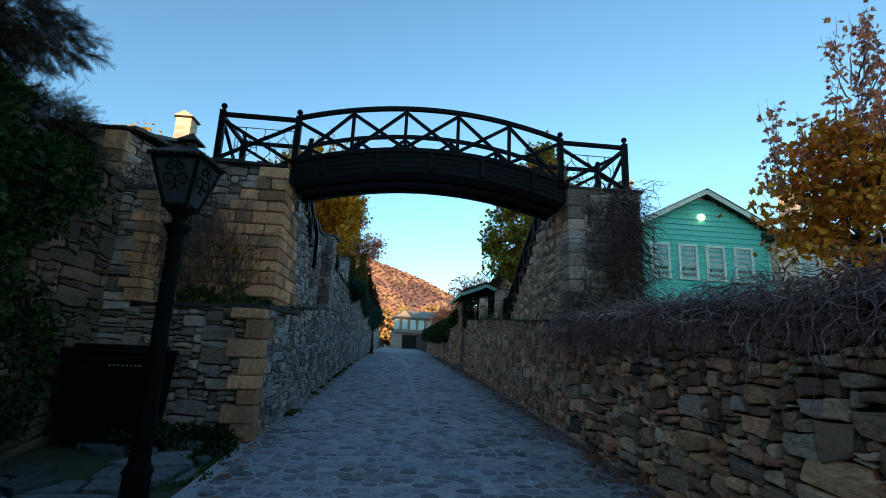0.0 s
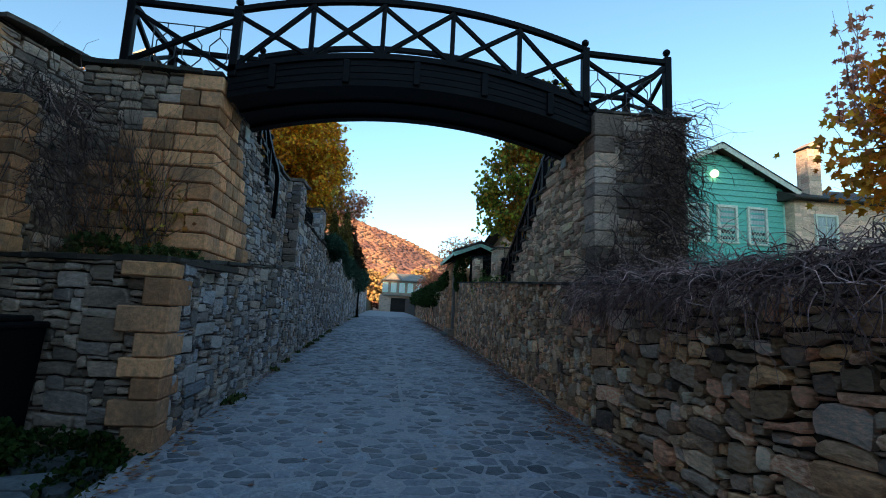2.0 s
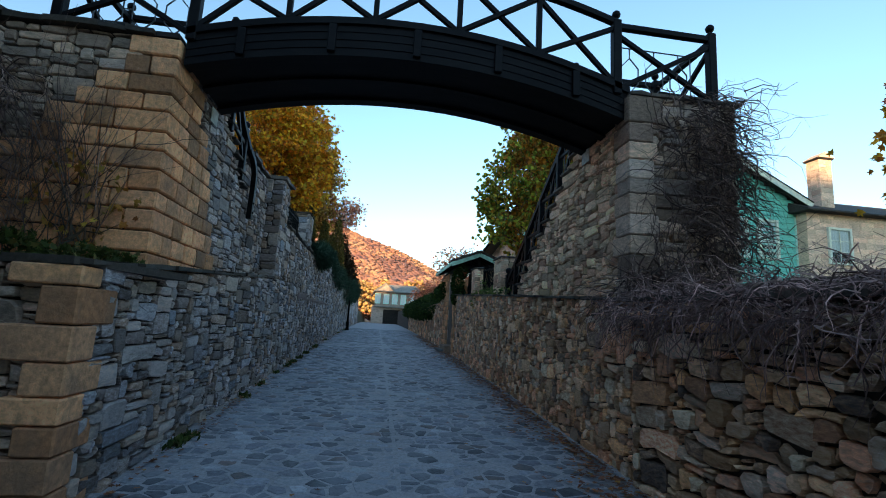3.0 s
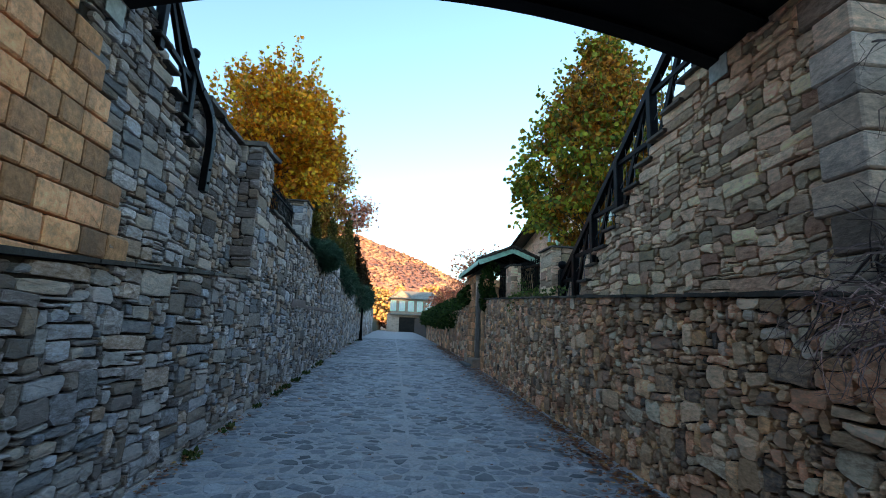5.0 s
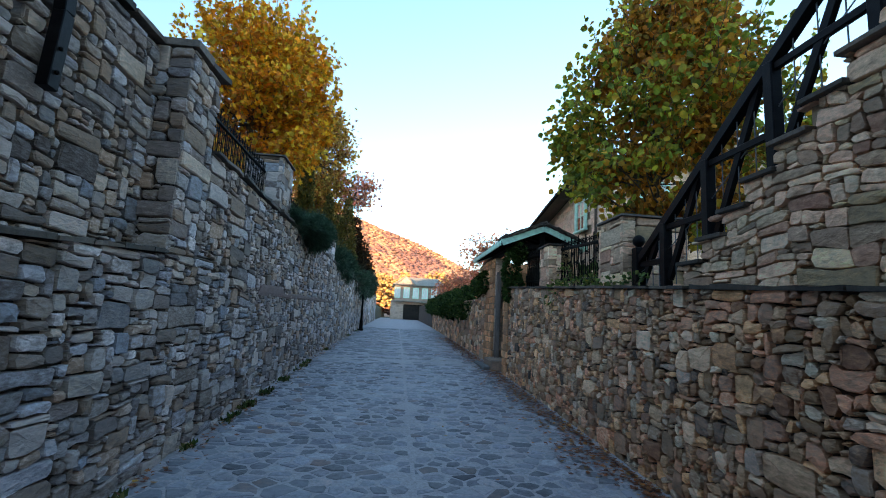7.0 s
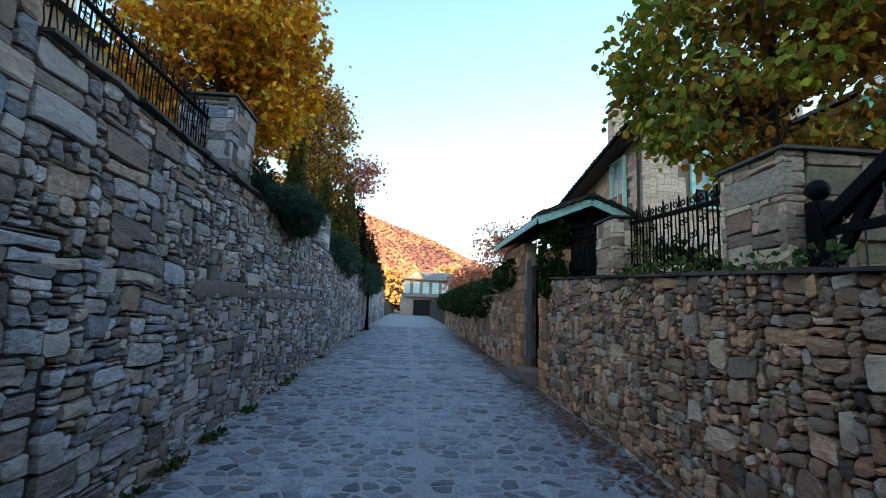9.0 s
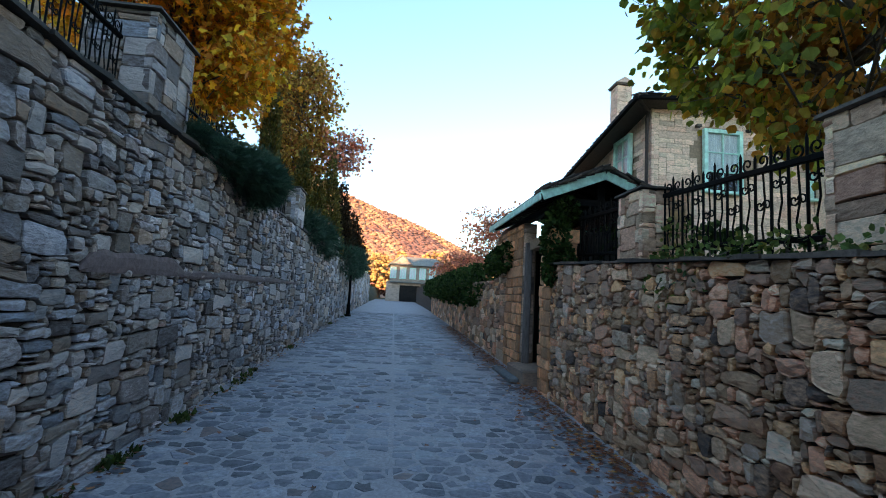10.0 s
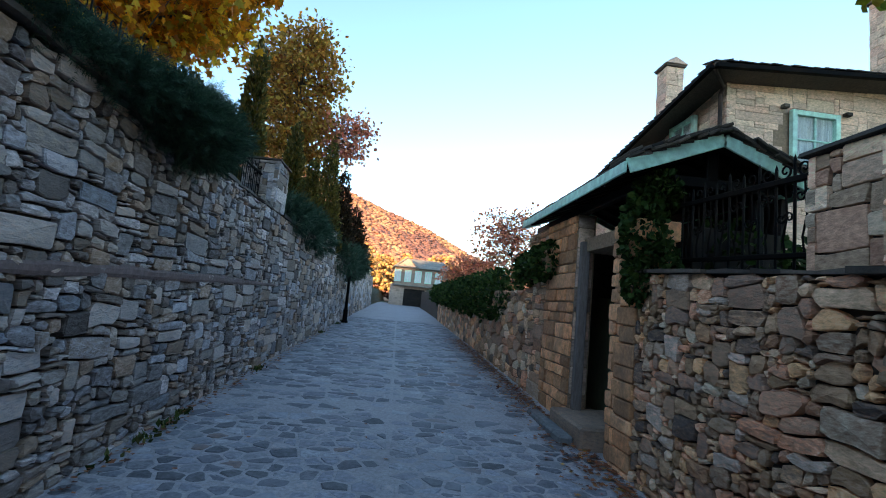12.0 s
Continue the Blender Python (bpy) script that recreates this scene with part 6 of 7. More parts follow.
part("roof", Geo().add([(-0.4, -0.5, 5.55), (11.5, -0.5, 5.55), (11.5, 6.0, 5.55), (-0.4, 6.0, 5.55), (-0.4, 2.7, 7.0), (11.5, 2.7, 7.0), (-0.4, -0.5, 5.48), (11.5, -0.5, 5.48), (11.5, 6.0, 5.48), (-0.4, 6.0, 5.48)],
                       [(0, 1, 5, 4), (2, 3, 4, 5), (0, 4, 3), (1, 2, 5), (0, 6, 7, 1), (1, 7, 8, 2), (2, 8, 9, 3), (3, 9, 6, 0), (9, 8, 7, 6)]), M_SLATE, wing)
WING_LAY = (without(ashlar(random.Random(131), 0.0, 8.0, 2.0, 5.4, (0.14, 0.24), (0.3, 0.8)), (0.9, 2.5, 2.6, 4.9)), ((WG[0], WG[1], WG[2]), (1, 0, 0), (0, 0, 1), (0, -1, 0)))
sash_window((22.02, 22.88, 5.7), 1.05, 1.6, "pale window with glazing bars in a sunlit stone wall", 'y', (2, 3), 0.12, M_CREAM)
chimney((21.95, 23.6, 8.0), 0.72, 3.0, "square tan stone chimney beside the green house")

# house on the slope to the west, mostly hidden: roof and chimney
LHs = (-15.5, 30.0, 3.4)
lh = thing("hill_house", LHs, "stone house high on the western slope", "house")
part("wall", Geo().box((-4, -3.5, 0), (3.0, 6, 9.0)), M_STONE_P, lh)
part("roof", Geo().add([(-4.5, -4, 9), (3.5, -4, 9), (3.5, 6.5, 9), (-4.5, 6.5, 9), (-0.5, 0, 11), (-0.5, 2.5, 11)], [(0, 1, 4), (1, 2, 5, 4), (2, 3, 5), (3, 0, 4, 5), (3, 2, 1, 0)]), M_SLATE, lh)
chimney((-15.05, 31.5, 13.2), 1.0, 3.0, "pale sunlit stone chimney on the western slope")
# far end of the lane
FH = (2.5, 75.0, 1.45)
fh = thing("far_house", FH, "far house with pale teal upper windows over a dark garage door", "house")
part("lower_wall", Geo().box((-3.0, 0, 0), (-1.25, 6, 2.6)).box((1.35, 0, 0), (4.5, 6, 2.6)).box((-1.25, 0.0, 2.1), (1.35, 6, 2.6)), M_STONE_P, fh)
part("upper_wall", Geo().box((-2.6, 0.02, 2.6), (4.2, 6, 4.75)), M_STONE_P, fh)
part("gable", Geo().prism([(-2.7, 4.7), (0.4, 4.7), (-1.15, 6.0)], 5.5, 'y', -0.05), M_STONE_P, fh)
part("gable_roof", Geo().prism([(-3.0, 4.62), (-1.15, 6.12), (0.7, 4.62), (0.55, 4.55), (-1.15, 5.95), (-2.85, 4.55)], 5.6, 'y', -0.25), M_ROOFGREY, fh)
part("roof", Geo().add([(-2.9, -0.5, 4.75), (4.7, -0.5, 4.75), (4.7, 6.5, 4.75), (-2.9, 6.5, 4.75), (-1.5, 3, 6.1), (3.6, 3, 6.1)], [(0, 1, 5, 4), (1, 2, 5), (2, 3, 4, 5), (3, 0, 4), (3, 2, 1, 0)]), M_ROOFGREY, fh)
part("porch_roof", Geo().box((-2.6, -0.7, 2.42), (3.6, 0.05, 2.6), 0.03), M_ROOFGREY, fh)
part("garage_door", Geo().box((-1.25, 0.25, 0), (1.35, 0.32, 2.1), 0.01), M_DARK, fh, "dark brown garage door")
for k in range(5):
    x = -2.2 + k * 1.28
    w = part("window", Geo().box((x - 0.42, -0.02, 2.95), (x + 0.42, 0.05, 4.45), 0.01), M_TEALTRIM, fh)
    part("pane", Geo().box((x - 0.33, -0.03, 3.05), (x - 0.03, -0.022, 4.35)).box((x + 0.03, -0.03, 3.05), (x + 0.33, -0.022, 4.35)), M_CURTAIN, w)
fg = thing("far_gatehouse", (5.4, 60.0, 1.3), "small far gate roof with pale bargeboards over the lane wall", "roof")
part("pier", Geo().box((-0.9, -0.6, 0), (0.9, 0.6, 2.4)), M_STONE_P, fg)
part("roof", Geo().prism([(-1.4, 2.3), (0.0, 3.0), (1.4, 2.3), (1.4, 2.42), (0, 3.14), (-1.4, 2.42)], 3.0, 'y', -1.0), M_SLATE, fg)
for sg in (-1, 1):
    part("bargeboard", Geo().beam((sg * 1.4, -1.03, 2.32), (0, -1.03, 3.02), 0.04, 0.14), M_TEALTRIM, fg, "pale bargeboard", fix=False)
wh = thing("white_house", (-4.2, 63.0, 1.4), "far white rendered house behind the lane wall", "house")
part("wall", Geo().box((-3, 0, 0), (1.6, 6, 3.6)), M_CREAM, wh)
part("roof", Geo().add([(-3.4, -0.4, 3.6), (2.0, -0.4, 3.6), (2.0, 6.4, 3.6), (-3.4, 6.4, 3.6), (-0.7, 1.5, 5.0), (-0.7, 4.5, 5.0)], [(0, 1, 4), (1, 2, 5, 4), (2, 3, 5), (3, 0, 4, 5), (3, 2, 1, 0)]), M_SLATE, wh)

# ---- hills ----
def ridge_ahead(x, y):
    """Wooded hill beyond the village, falling to the right."""
    top = float(np.interp(x, (-500, -180, -50, -14, 18, 45, 74, 103, 180, 400), (150, 118, 75, 59, 47, 34, 23, 13, 8, 4)))
    u = min(1.0, max(0.0, (y - 130.0) / 190.0))
    return -1.0 + top * (u ** 1.15) + 2.0 * noise.noise(Vector((x * 0.02, y * 0.02, 3)))


g = Geo()
hxs = [-500, -420, -350, -290, -240, -200, -170, -145, -125] + [-110 + 2.2 * k for k in range(91)] + [105, 125, 150, 190, 250, 330, 400]
hys = [118 + 2.6 * k for k in range(88)] + [360, 400, 500, 700]
for y in hys:
    for x in hxs:
        rough = 1.1 * noise.noise(Vector((x * 0.35, y * 0.35, 5))) + 0.9 * noise.noise(Vector((x * 0.9, y * 0.9, 8)))
        g.v.append((x, y, ridge_ahead(x, y) + rough * (0.6 if y < 345 else 0) - (0 if y < 345 else (y - 345) * 0.25)))
n = len(hxs)
g.f = [(j * n + i, j * n + i + 1, (j + 1) * n + i + 1, (j + 1) * n + i) for j in range(len(hys) - 1) for i in range(n - 1)]
solid("hill", g, M_RUSSET, "hill covered with russet autumn wood in low sun", "hill", "structure", smooth=True, fix=False)

ICO_V, ICO_F = [], []
bm = bmesh.new()
bmesh.ops.create_icosphere(bm, subdivisions=1, radius=1.0)
ICO_V = [tuple(v.co) for v in bm.verts]
bm.verts.index_update()
ICO_F = [tuple(v.index for v in f.verts) for f in bm.faces]
bm.free()


def far_crown(g, rng, c, r, h):
    """One uneven tree crown seen from afar."""
    ph = rng.uniform(0, 50)
    vs = []
    for x, y, z in ICO_V:
        k = 1 + 0.55 * noise.noise(Vector((x * 2.2 + ph, y * 2.2, z * 2.2))) + rng.uniform(-0.12, 0.12)
        vs.append((c[0] + x * r * k, c[1] + y * r * k, c[2] + z * h * k))
    g.add(vs, ICO_F)


rng = random.Random(141)
g, g2, g3 = Geo(), Geo(), Geo()
for k in range(9000):                                                 # crowns all over the hill, smaller along its upper line
    y = rng.uniform(150, 340) if k < 6500 else rng.uniform(312, 342)
    x = rng.uniform(-0.22, 0.34) * y
    r = rng.uniform(0.7, 1.9) if k < 6500 else rng.uniform(0.4, 0.9)
    z = ridge_ahead(x, y)
    # an uneven oval of the hill whose crowns are a darker purple-brown
    bare = ((x / y - 0.045) / 0.05) ** 2 + ((y - 262) / 40) ** 2 + 0.8 * noise.noise(Vector((x * 0.06, y * 0.04, 2))) < 0.8
    far_crown(g3 if bare else g, rng, (x, y, z + r * 0.1), r * 1.1, r * rng.uniform(0.4, 0.65))
for k in range(60):                                                   # trees at the hill's foot, each of many small clumps
    y = rng.uniform(104, 134)
    x = rng.uniform(-0.12, 0.10) * y if k < 30 else rng.uniform(-0.3, 0.3) * y
    r = rng.uniform(1.8, 3.0)
    hh = rng.uniform(1.3, 2.9) if k < 30 else 1.3
    for _ in range(110):
        d = Vector((rng.gauss(0, 1), rng.gauss(0, 1), rng.gauss(0, 1))).normalized() * rng.uniform(0.6, 1.0)
        far_crown(g2 if k < 30 else g, rng, (x + d.x * r, y + d.y * r, 1.5 + r * hh + d.z * r * 1.25), 0.4, 0.34)
solid("bare_wood", g3, M_PURPLEWOOD, "purple-brown trees in a darker patch of the hill", "wood", "stuff", smooth=True, fix=False)
solid("hill_wood", g, M_RUSSET, "russet trees along the far hill", "wood", "stuff", smooth=True, fix=False)
solid("yellow_wood", g2, M_GOLDWOOD, "yellow trees at the foot of the hill", "wood", "stuff", fix=False)

# an unseen ridge behind the walker, added so that its shade covers the lane
g = Geo()
bxs, bys = [-420 + 12 * k for k in range(34)], [-230, -190, -150, -120, -95, -75, -64, -56, -50]
for y in bys:
    for x in bxs:
        hgt = 34.0 * min(1.0, (-50 - y) / 16.0) * float(np.interp(x, (-420, -330, -40, -28), (0.4, 1.0, 1.0, 0.0)))
        g.v.append((x, y, -1 + hgt + (2.5 * noise.noise(Vector((x * 0.05, y * 0.05, 1))) if hgt > 4 else 0)))
n = len(bxs)
g.f = [(j * n + i, j * n + i + 1, (j + 1) * n + i + 1, (j + 1) * n + i) for j in range(len(bys) - 1) for i in range(n - 1)]
solid("ridge", g, M_SOIL, "unseen dark ridge added to shade the village", "hill", "structure", fix=False)

# a house out of view, added to hold sky light off the lane's mouth
back_house = thing("back_house", (0.5, -16.0, -0.8), "unseen stone house added behind to shade the lane's mouth", "house")
part("wall", Geo().box((-9, -8, 0), (9, 0, 8.5)), M_STONE_P, back_house)
part("roof", Geo().add([(-9.6, -8.6, 8.5), (9.6, -8.6, 8.5), (9.6, 0.6, 8.5), (-9.6, 0.6, 8.5), (-5, -4, 11.5), (5, -4, 11.5)], [(0, 1, 5, 4), (1, 2, 5), (2, 3, 4, 5), (3, 0, 4), (3, 2, 1, 0)]), M_SLATE, back_house)

# ---- plants ----
LEAF_BROAD = ([(0, 0, 0), (0.38, 0.28, 0.07), (0.44, 0.62, 0.05), (0.0, 1.0, -0.05), (-0.44, 0.62, 0.05), (-0.38, 0.28, 0.07), (0, 0.5, -0.04)], [(0, 1, 6), (1, 2, 6), (2, 3, 6), (3, 4, 6), (4, 5, 6), (5, 0, 6)])
LEAF_MAPLE = ([(0, 0, 0), (0.5, 0.12, 0.05), (0.28, 0.42, 0.02), (0.55, 0.72, 0.08), (0.18, 0.66, 0.0), (0, 1.0, -0.06), (-0.18, 0.66, 0.0), (-0.55, 0.72, 0.08), (-0.28, 0.42, 0.02), (-0.5, 0.12, 0.05)],
              [(0, 1, 2), (0, 2, 4), (2, 3, 4), (4, 5, 6), (0, 4, 6), (6, 7, 8), (0, 6, 8), (0, 8, 9)])
LEAF_SMALL = ([(0, 0, 0), (0.3, 0.45, 0.06), (0, 1, 0), (-0.3, 0.45, 0.06)], [(0, 1, 2), (0, 2, 3)])
SPRAY_V, SPRAY_F = [(-0.012, 0, 0), (0.012, 0, 0), (0, 1, 0.03)], [(0, 1, 2)]
for q in range(9):                                                    # a twig with needles to both sides
    for sg in (-1, 1):
        o = len(SPRAY_V)
        y0 = 0.05 + q * 0.1
        w = 0.30 * (1 - 0.55 * q / 9) * (0.8 + 0.2 * (q % 2))
        SPRAY_V += [(0, y0, 0), (0, y0 + 0.05, 0), (sg * w, y0 + 0.2, 0.06 * (q % 3 - 1))]
        SPRAY_F.append((o, o + 1, o + 2) if sg > 0 else (o + 1, o, o + 2))
LEAF_SPRAY = (SPRAY_V, SPRAY_F)


def leaf_cloud(rs_, pos, aim, size, shape, spread=1.0, flat=False):
    """Leaves at pos (n x 3), each growing roughly along aim (n x 3)."""
    n = len(pos)
    t = aim + rs_.normal(0, spread, (n, 3))
    t /= np.linalg.norm(t, axis=1, keepdims=True) + 1e-9
    r = rs_.normal(0, 0.12, (n, 3)) + np.array((0, 0, 1)) if flat else rs_.normal(0, 1, (n, 3))
    s = np.cross(t, r)
    s /= np.linalg.norm(s, axis=1, keepdims=True) + 1e-9
    u = np.cross(s, t)
    sc = size * rs_.uniform(0.65, 1.3, (n, 1, 1))
    v = np.array(shape[0])
    pts = pos[:, None, :] + sc * (v[None, :, 0:1] * s[:, None, :] + v[None, :, 1:2] * t[:, None, :] + v[None, :, 2:3] * u[:, None, :])
    m = len(v)
    g = Geo()
    g.v = pts.reshape(-1, 3).tolist()
    g.f = [tuple(i + k * m for i in f) for k in range(n) for f in shape[1]]
    return g


def limb(g, rng, p, q, r0, r1, wob, n=5, sides=5):
    p, q = Vector(p), Vector(q)
    pts = [p.lerp(q, k / n) + Vector((rng.uniform(-wob, wob), rng.uniform(-wob, wob), rng.uniform(-wob, wob))) * (1 if 0 < k < n else 0) for k in range(n + 1)]
    g.tube(pts, [r0 + (r1 - r0) * k / n for k in range(n + 1)], sides, False)
    return pts


def tree(name, label, base, top_z, centre, radii, clusters, per, leaf_size, mat, seed, shape=LEAF_BROAD, clump=0.34, trunk_r=0.14, droop=-0.3, upper_thin=0.0, shell=0.45, lean=0.0, gap=0.0, taper=0.0, shoots=0, inner=None, core_part=0.66):
    """A tree: tapered trunk, limbs to every clump of leaves, and a crown of single leaves."""
    rng, rs_ = random.Random(seed), np.random.RandomState(seed)
    t = thing(name, base, label, "tree")
    b, c = Vector(base), Vector(centre) - Vector(base)
    bark = Geo()
    fork = Vector((c.x * 0.6 + lean, c.y * 0.6, max(1.0, (c.z - radii[2]) * 0.95)))
    tpts = limb(bark, rng, (0, 0, -0.3), fork, trunk_r * 1.25, trunk_r, 0.05, 6, 9)
    spine = limb(bark, rng, tpts[-1], Vector((c.x, c.y, c.z + radii[2] * 0.75)), trunk_r, 0.02, 0.16, 9, 7)
    pos, aim = [], []
    made = 0
    while made < clusters:
        d = Vector((rng.gauss(0, 1), rng.gauss(0, 1), rng.gauss(0, 1))).normalized()
        rad = (shell + (1 - shell) * rng.random() ** 0.6) * (0.86 + 0.34 * noise.noise(d * 1.7 + Vector((seed, 0, 0))))
        tp = 1 - taper * max(-0.3, d.z * rad)
        p = Vector((c.x + d.x * radii[0] * rad * tp, c.y + d.y * radii[1] * rad * tp, c.z + d.z * radii[2] * rad))
        if noise.noise(p * 0.9 + Vector((0, seed, 0))) < gap - 0.55:
            continue
        made += 1
        h = max(0.0, (p.z - c.z) / radii[2])
        base_pt = min(spine, key=lambda s: (s - p).length + max(0, s.z - p.z + 0.3) * 2)
        limb(bark, rng, base_pt, p, 0.035 if rng.random() < 0.3 else 0.02, 0.006, 0.1, 4, 4)
        for _ in range(2):
            limb(bark, rng, p, p + Vector((rng.gauss(0, clump), rng.gauss(0, clump), rng.gauss(0, clump) + 0.1)), 0.008, 0.003, 0.03, 3, 3)
        k = int(per * rng.uniform(0.6, 1.3) * (1 - upper_thin * h))
        if k > 0:
            q = rs_.normal(0, clump, (k, 3)) * np.array((1, 1, 0.5)) + np.array(p)
            pos.append(q)
            a = (q - np.array(c)) / np.array(radii)
            a[:, 2] += droop * 2
            aim.append(a)
    for _ in range(shoots):                                               # long leafy shoots that break the outline
        a = rng.uniform(0, 2 * math.pi)
        h = rng.uniform(-0.5, 0.9)
        ring = math.sqrt(1 - h * h) * 0.85 * (1 - taper * max(-0.3, h))
        p = Vector((c.x + math.cos(a) * ring * radii[0], c.y + math.sin(a) * ring * radii[1], c.z + h * radii[2] * 0.9))
        q = p + Vector((math.cos(a) * 0.45 * (1 - abs(h) * 0.6), math.sin(a) * 0.45 * (1 - abs(h) * 0.6), rng.uniform(0.2, 0.9))) * rng.uniform(0.5, 1.5)
        pts = limb(bark, rng, p, q, 0.009, 0.003, 0.04, 6, 3)
        for s in pts:
            k = rng.randint(2, 5)
            w = rs_.normal(0, 0.07, (k, 3)) + np.array(s)
            pos.append(w)
            aim.append(rs_.normal(0, 0.5, (k, 3)) + np.array((math.cos(a) * 0.6, math.sin(a) * 0.6, droop)))
    part("trunk", bark, M_BARK, t, fix=False)
    pos, aim = np.concatenate(pos), np.concatenate(aim)
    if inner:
        # leaves near the middle take the rustier mix, with some crown shade in its colour
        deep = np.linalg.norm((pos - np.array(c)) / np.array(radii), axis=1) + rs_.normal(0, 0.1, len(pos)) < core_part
        part("inner_leaves", leaf_cloud(rs_, pos[deep], aim[deep], leaf_size, shape, 0.7), inner, t, "rust and orange inner leaves, partly toned for crown shade", fix=False)
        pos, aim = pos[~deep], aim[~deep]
    part("crown", leaf_cloud(rs_, pos, aim, leaf_size, shape, 0.7), mat, t, fix=False)
    return t


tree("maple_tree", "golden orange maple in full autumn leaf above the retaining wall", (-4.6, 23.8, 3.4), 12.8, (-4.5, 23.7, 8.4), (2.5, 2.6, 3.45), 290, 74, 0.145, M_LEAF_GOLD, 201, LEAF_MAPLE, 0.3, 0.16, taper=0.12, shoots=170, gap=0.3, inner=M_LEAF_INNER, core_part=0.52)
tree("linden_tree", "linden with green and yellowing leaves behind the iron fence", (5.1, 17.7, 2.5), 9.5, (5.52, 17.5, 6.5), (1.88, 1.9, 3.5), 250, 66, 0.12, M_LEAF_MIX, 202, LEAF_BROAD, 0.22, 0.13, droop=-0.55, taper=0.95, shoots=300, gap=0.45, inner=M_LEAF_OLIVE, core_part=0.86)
ymaple = tree("young_maple", "young maple with sparse purple top and orange lower leaves", (9.63, 8.7, 2.3), 8.5, (9.75, 8.6, 5.0), (1.75, 1.6, 1.9), 120, 32, 0.155, M_LEAF_RUST, 203, LEAF_MAPLE, 0.25, 0.12, droop=-0.6, gap=0.25, taper=0.25)
tree("slim_tree", "slender tree with olive and gold leaves", (-4.6, 35.4, 3.4), 13.5, (-4.5, 35.4, 10.2), (1.85, 1.9, 3.9), 230, 52, 0.15, M_LEAF_THIN, 204, LEAF_BROAD, 0.36, 0.12, gap=0.25)
tree("small_red_tree", "small open tree with reddish leaves over the wall", (-3.3, 36.0, 3.4), 9.0, (-2.5, 35.8, 9.0), (1.3, 1.3, 1.2), 60, 22, 0.15, M_LEAF_RED, 205, LEAF_BROAD, 0.28, 0.07, gap=0.2)
tree("red_tree", "half-bare tree with rust-red leaves beyond the hedge", (7.9, 46.0, 1.9), 9.0, (7.7, 46.0, 6.6), (2.5, 2.3, 2.9), 150, 28, 0.17, M_LEAF_RED, 206, LEAF_BROAD, 0.36, 0.1, upper_thin=0.7, gap=0.2)
tree("rust_tree", "low rust-orange tree behind the hedge", (5.6, 50.0, 2.0), 6.0, (5.9, 50.0, 4.6), (2.2, 2.0, 1.4), 100, 40, 0.17, M_LEAF_RED, 209, LEAF_BROAD, 0.4, 0.1, gap=0.1)
tree("yellow_tree", "yellow tree in sun on the western slope", (-19.0, 33.0, 3.4), 16.0, (-19.0, 33.0, 13.4), (2.6, 2.6, 3.2), 120, 40, 0.25, M_LEAF_GOLD, 207, LEAF_BROAD, 0.5, 0.15)

# bare shoots with a few dark leaves at the top of the young maple
rng, rs_ = random.Random(208), np.random.RandomState(208)
bark, pos = Geo(), []
for k in range(60):
    lead = k >= 34                                                        # shoots round the leader, and side shoots
    p = Vector((rng.uniform(0.1, 0.9), rng.uniform(-0.5, 0.5), rng.uniform(1.2, 4.0))) if lead else Vector((rng.uniform(-1.5, 1.2), rng.uniform(-1.1, 1.1), rng.uniform(0.3, 1.9)))
    q = p + (Vector((rng.uniform(-0.3, 0.3), rng.uniform(-0.3, 0.3), rng.uniform(0.7, 1.6))) if lead else Vector((rng.uniform(-0.5, 0.4), rng.uniform(-0.3, 0.3), rng.uniform(0.8, 1.9))))
    limb(bark, rng, Vector((0.3, 0, 0.2 + (p.z * 0.7 if lead else 0))).lerp(p, 0.3), p, 0.02, 0.012, 0.08, 3, 4)
    pts = limb(bark, rng, p, q, 0.012, 0.003, 0.05, 6, 3)
    for s in pts[1:-1]:
        for _ in range(rng.randint(2, 6)):
            pos.append(tuple(s + Vector((rng.gauss(0, .07), rng.gauss(0, .07), rng.gauss(0, .07)))))
SHIFT = Vector((0.0, -0.1, 2.3))
bark.v = [tuple(Vector(v) + SHIFT) for v in bark.v]
pos = [tuple(Vector(v) + SHIFT) for v in pos]
tagged(part("bare_top", bark, M_TWIG, ymaple, "upright bare shoots", fix=False), kind="stuff")
part("top_leaves", leaf_cloud(rs_, np.array(pos), np.tile(np.array([[0, 0, -0.6]]), (len(pos), 1)), 0.12, LEAF_MAPLE), M_LEAF_RED, ymaple, "sparse purple top leaves", fix=False)


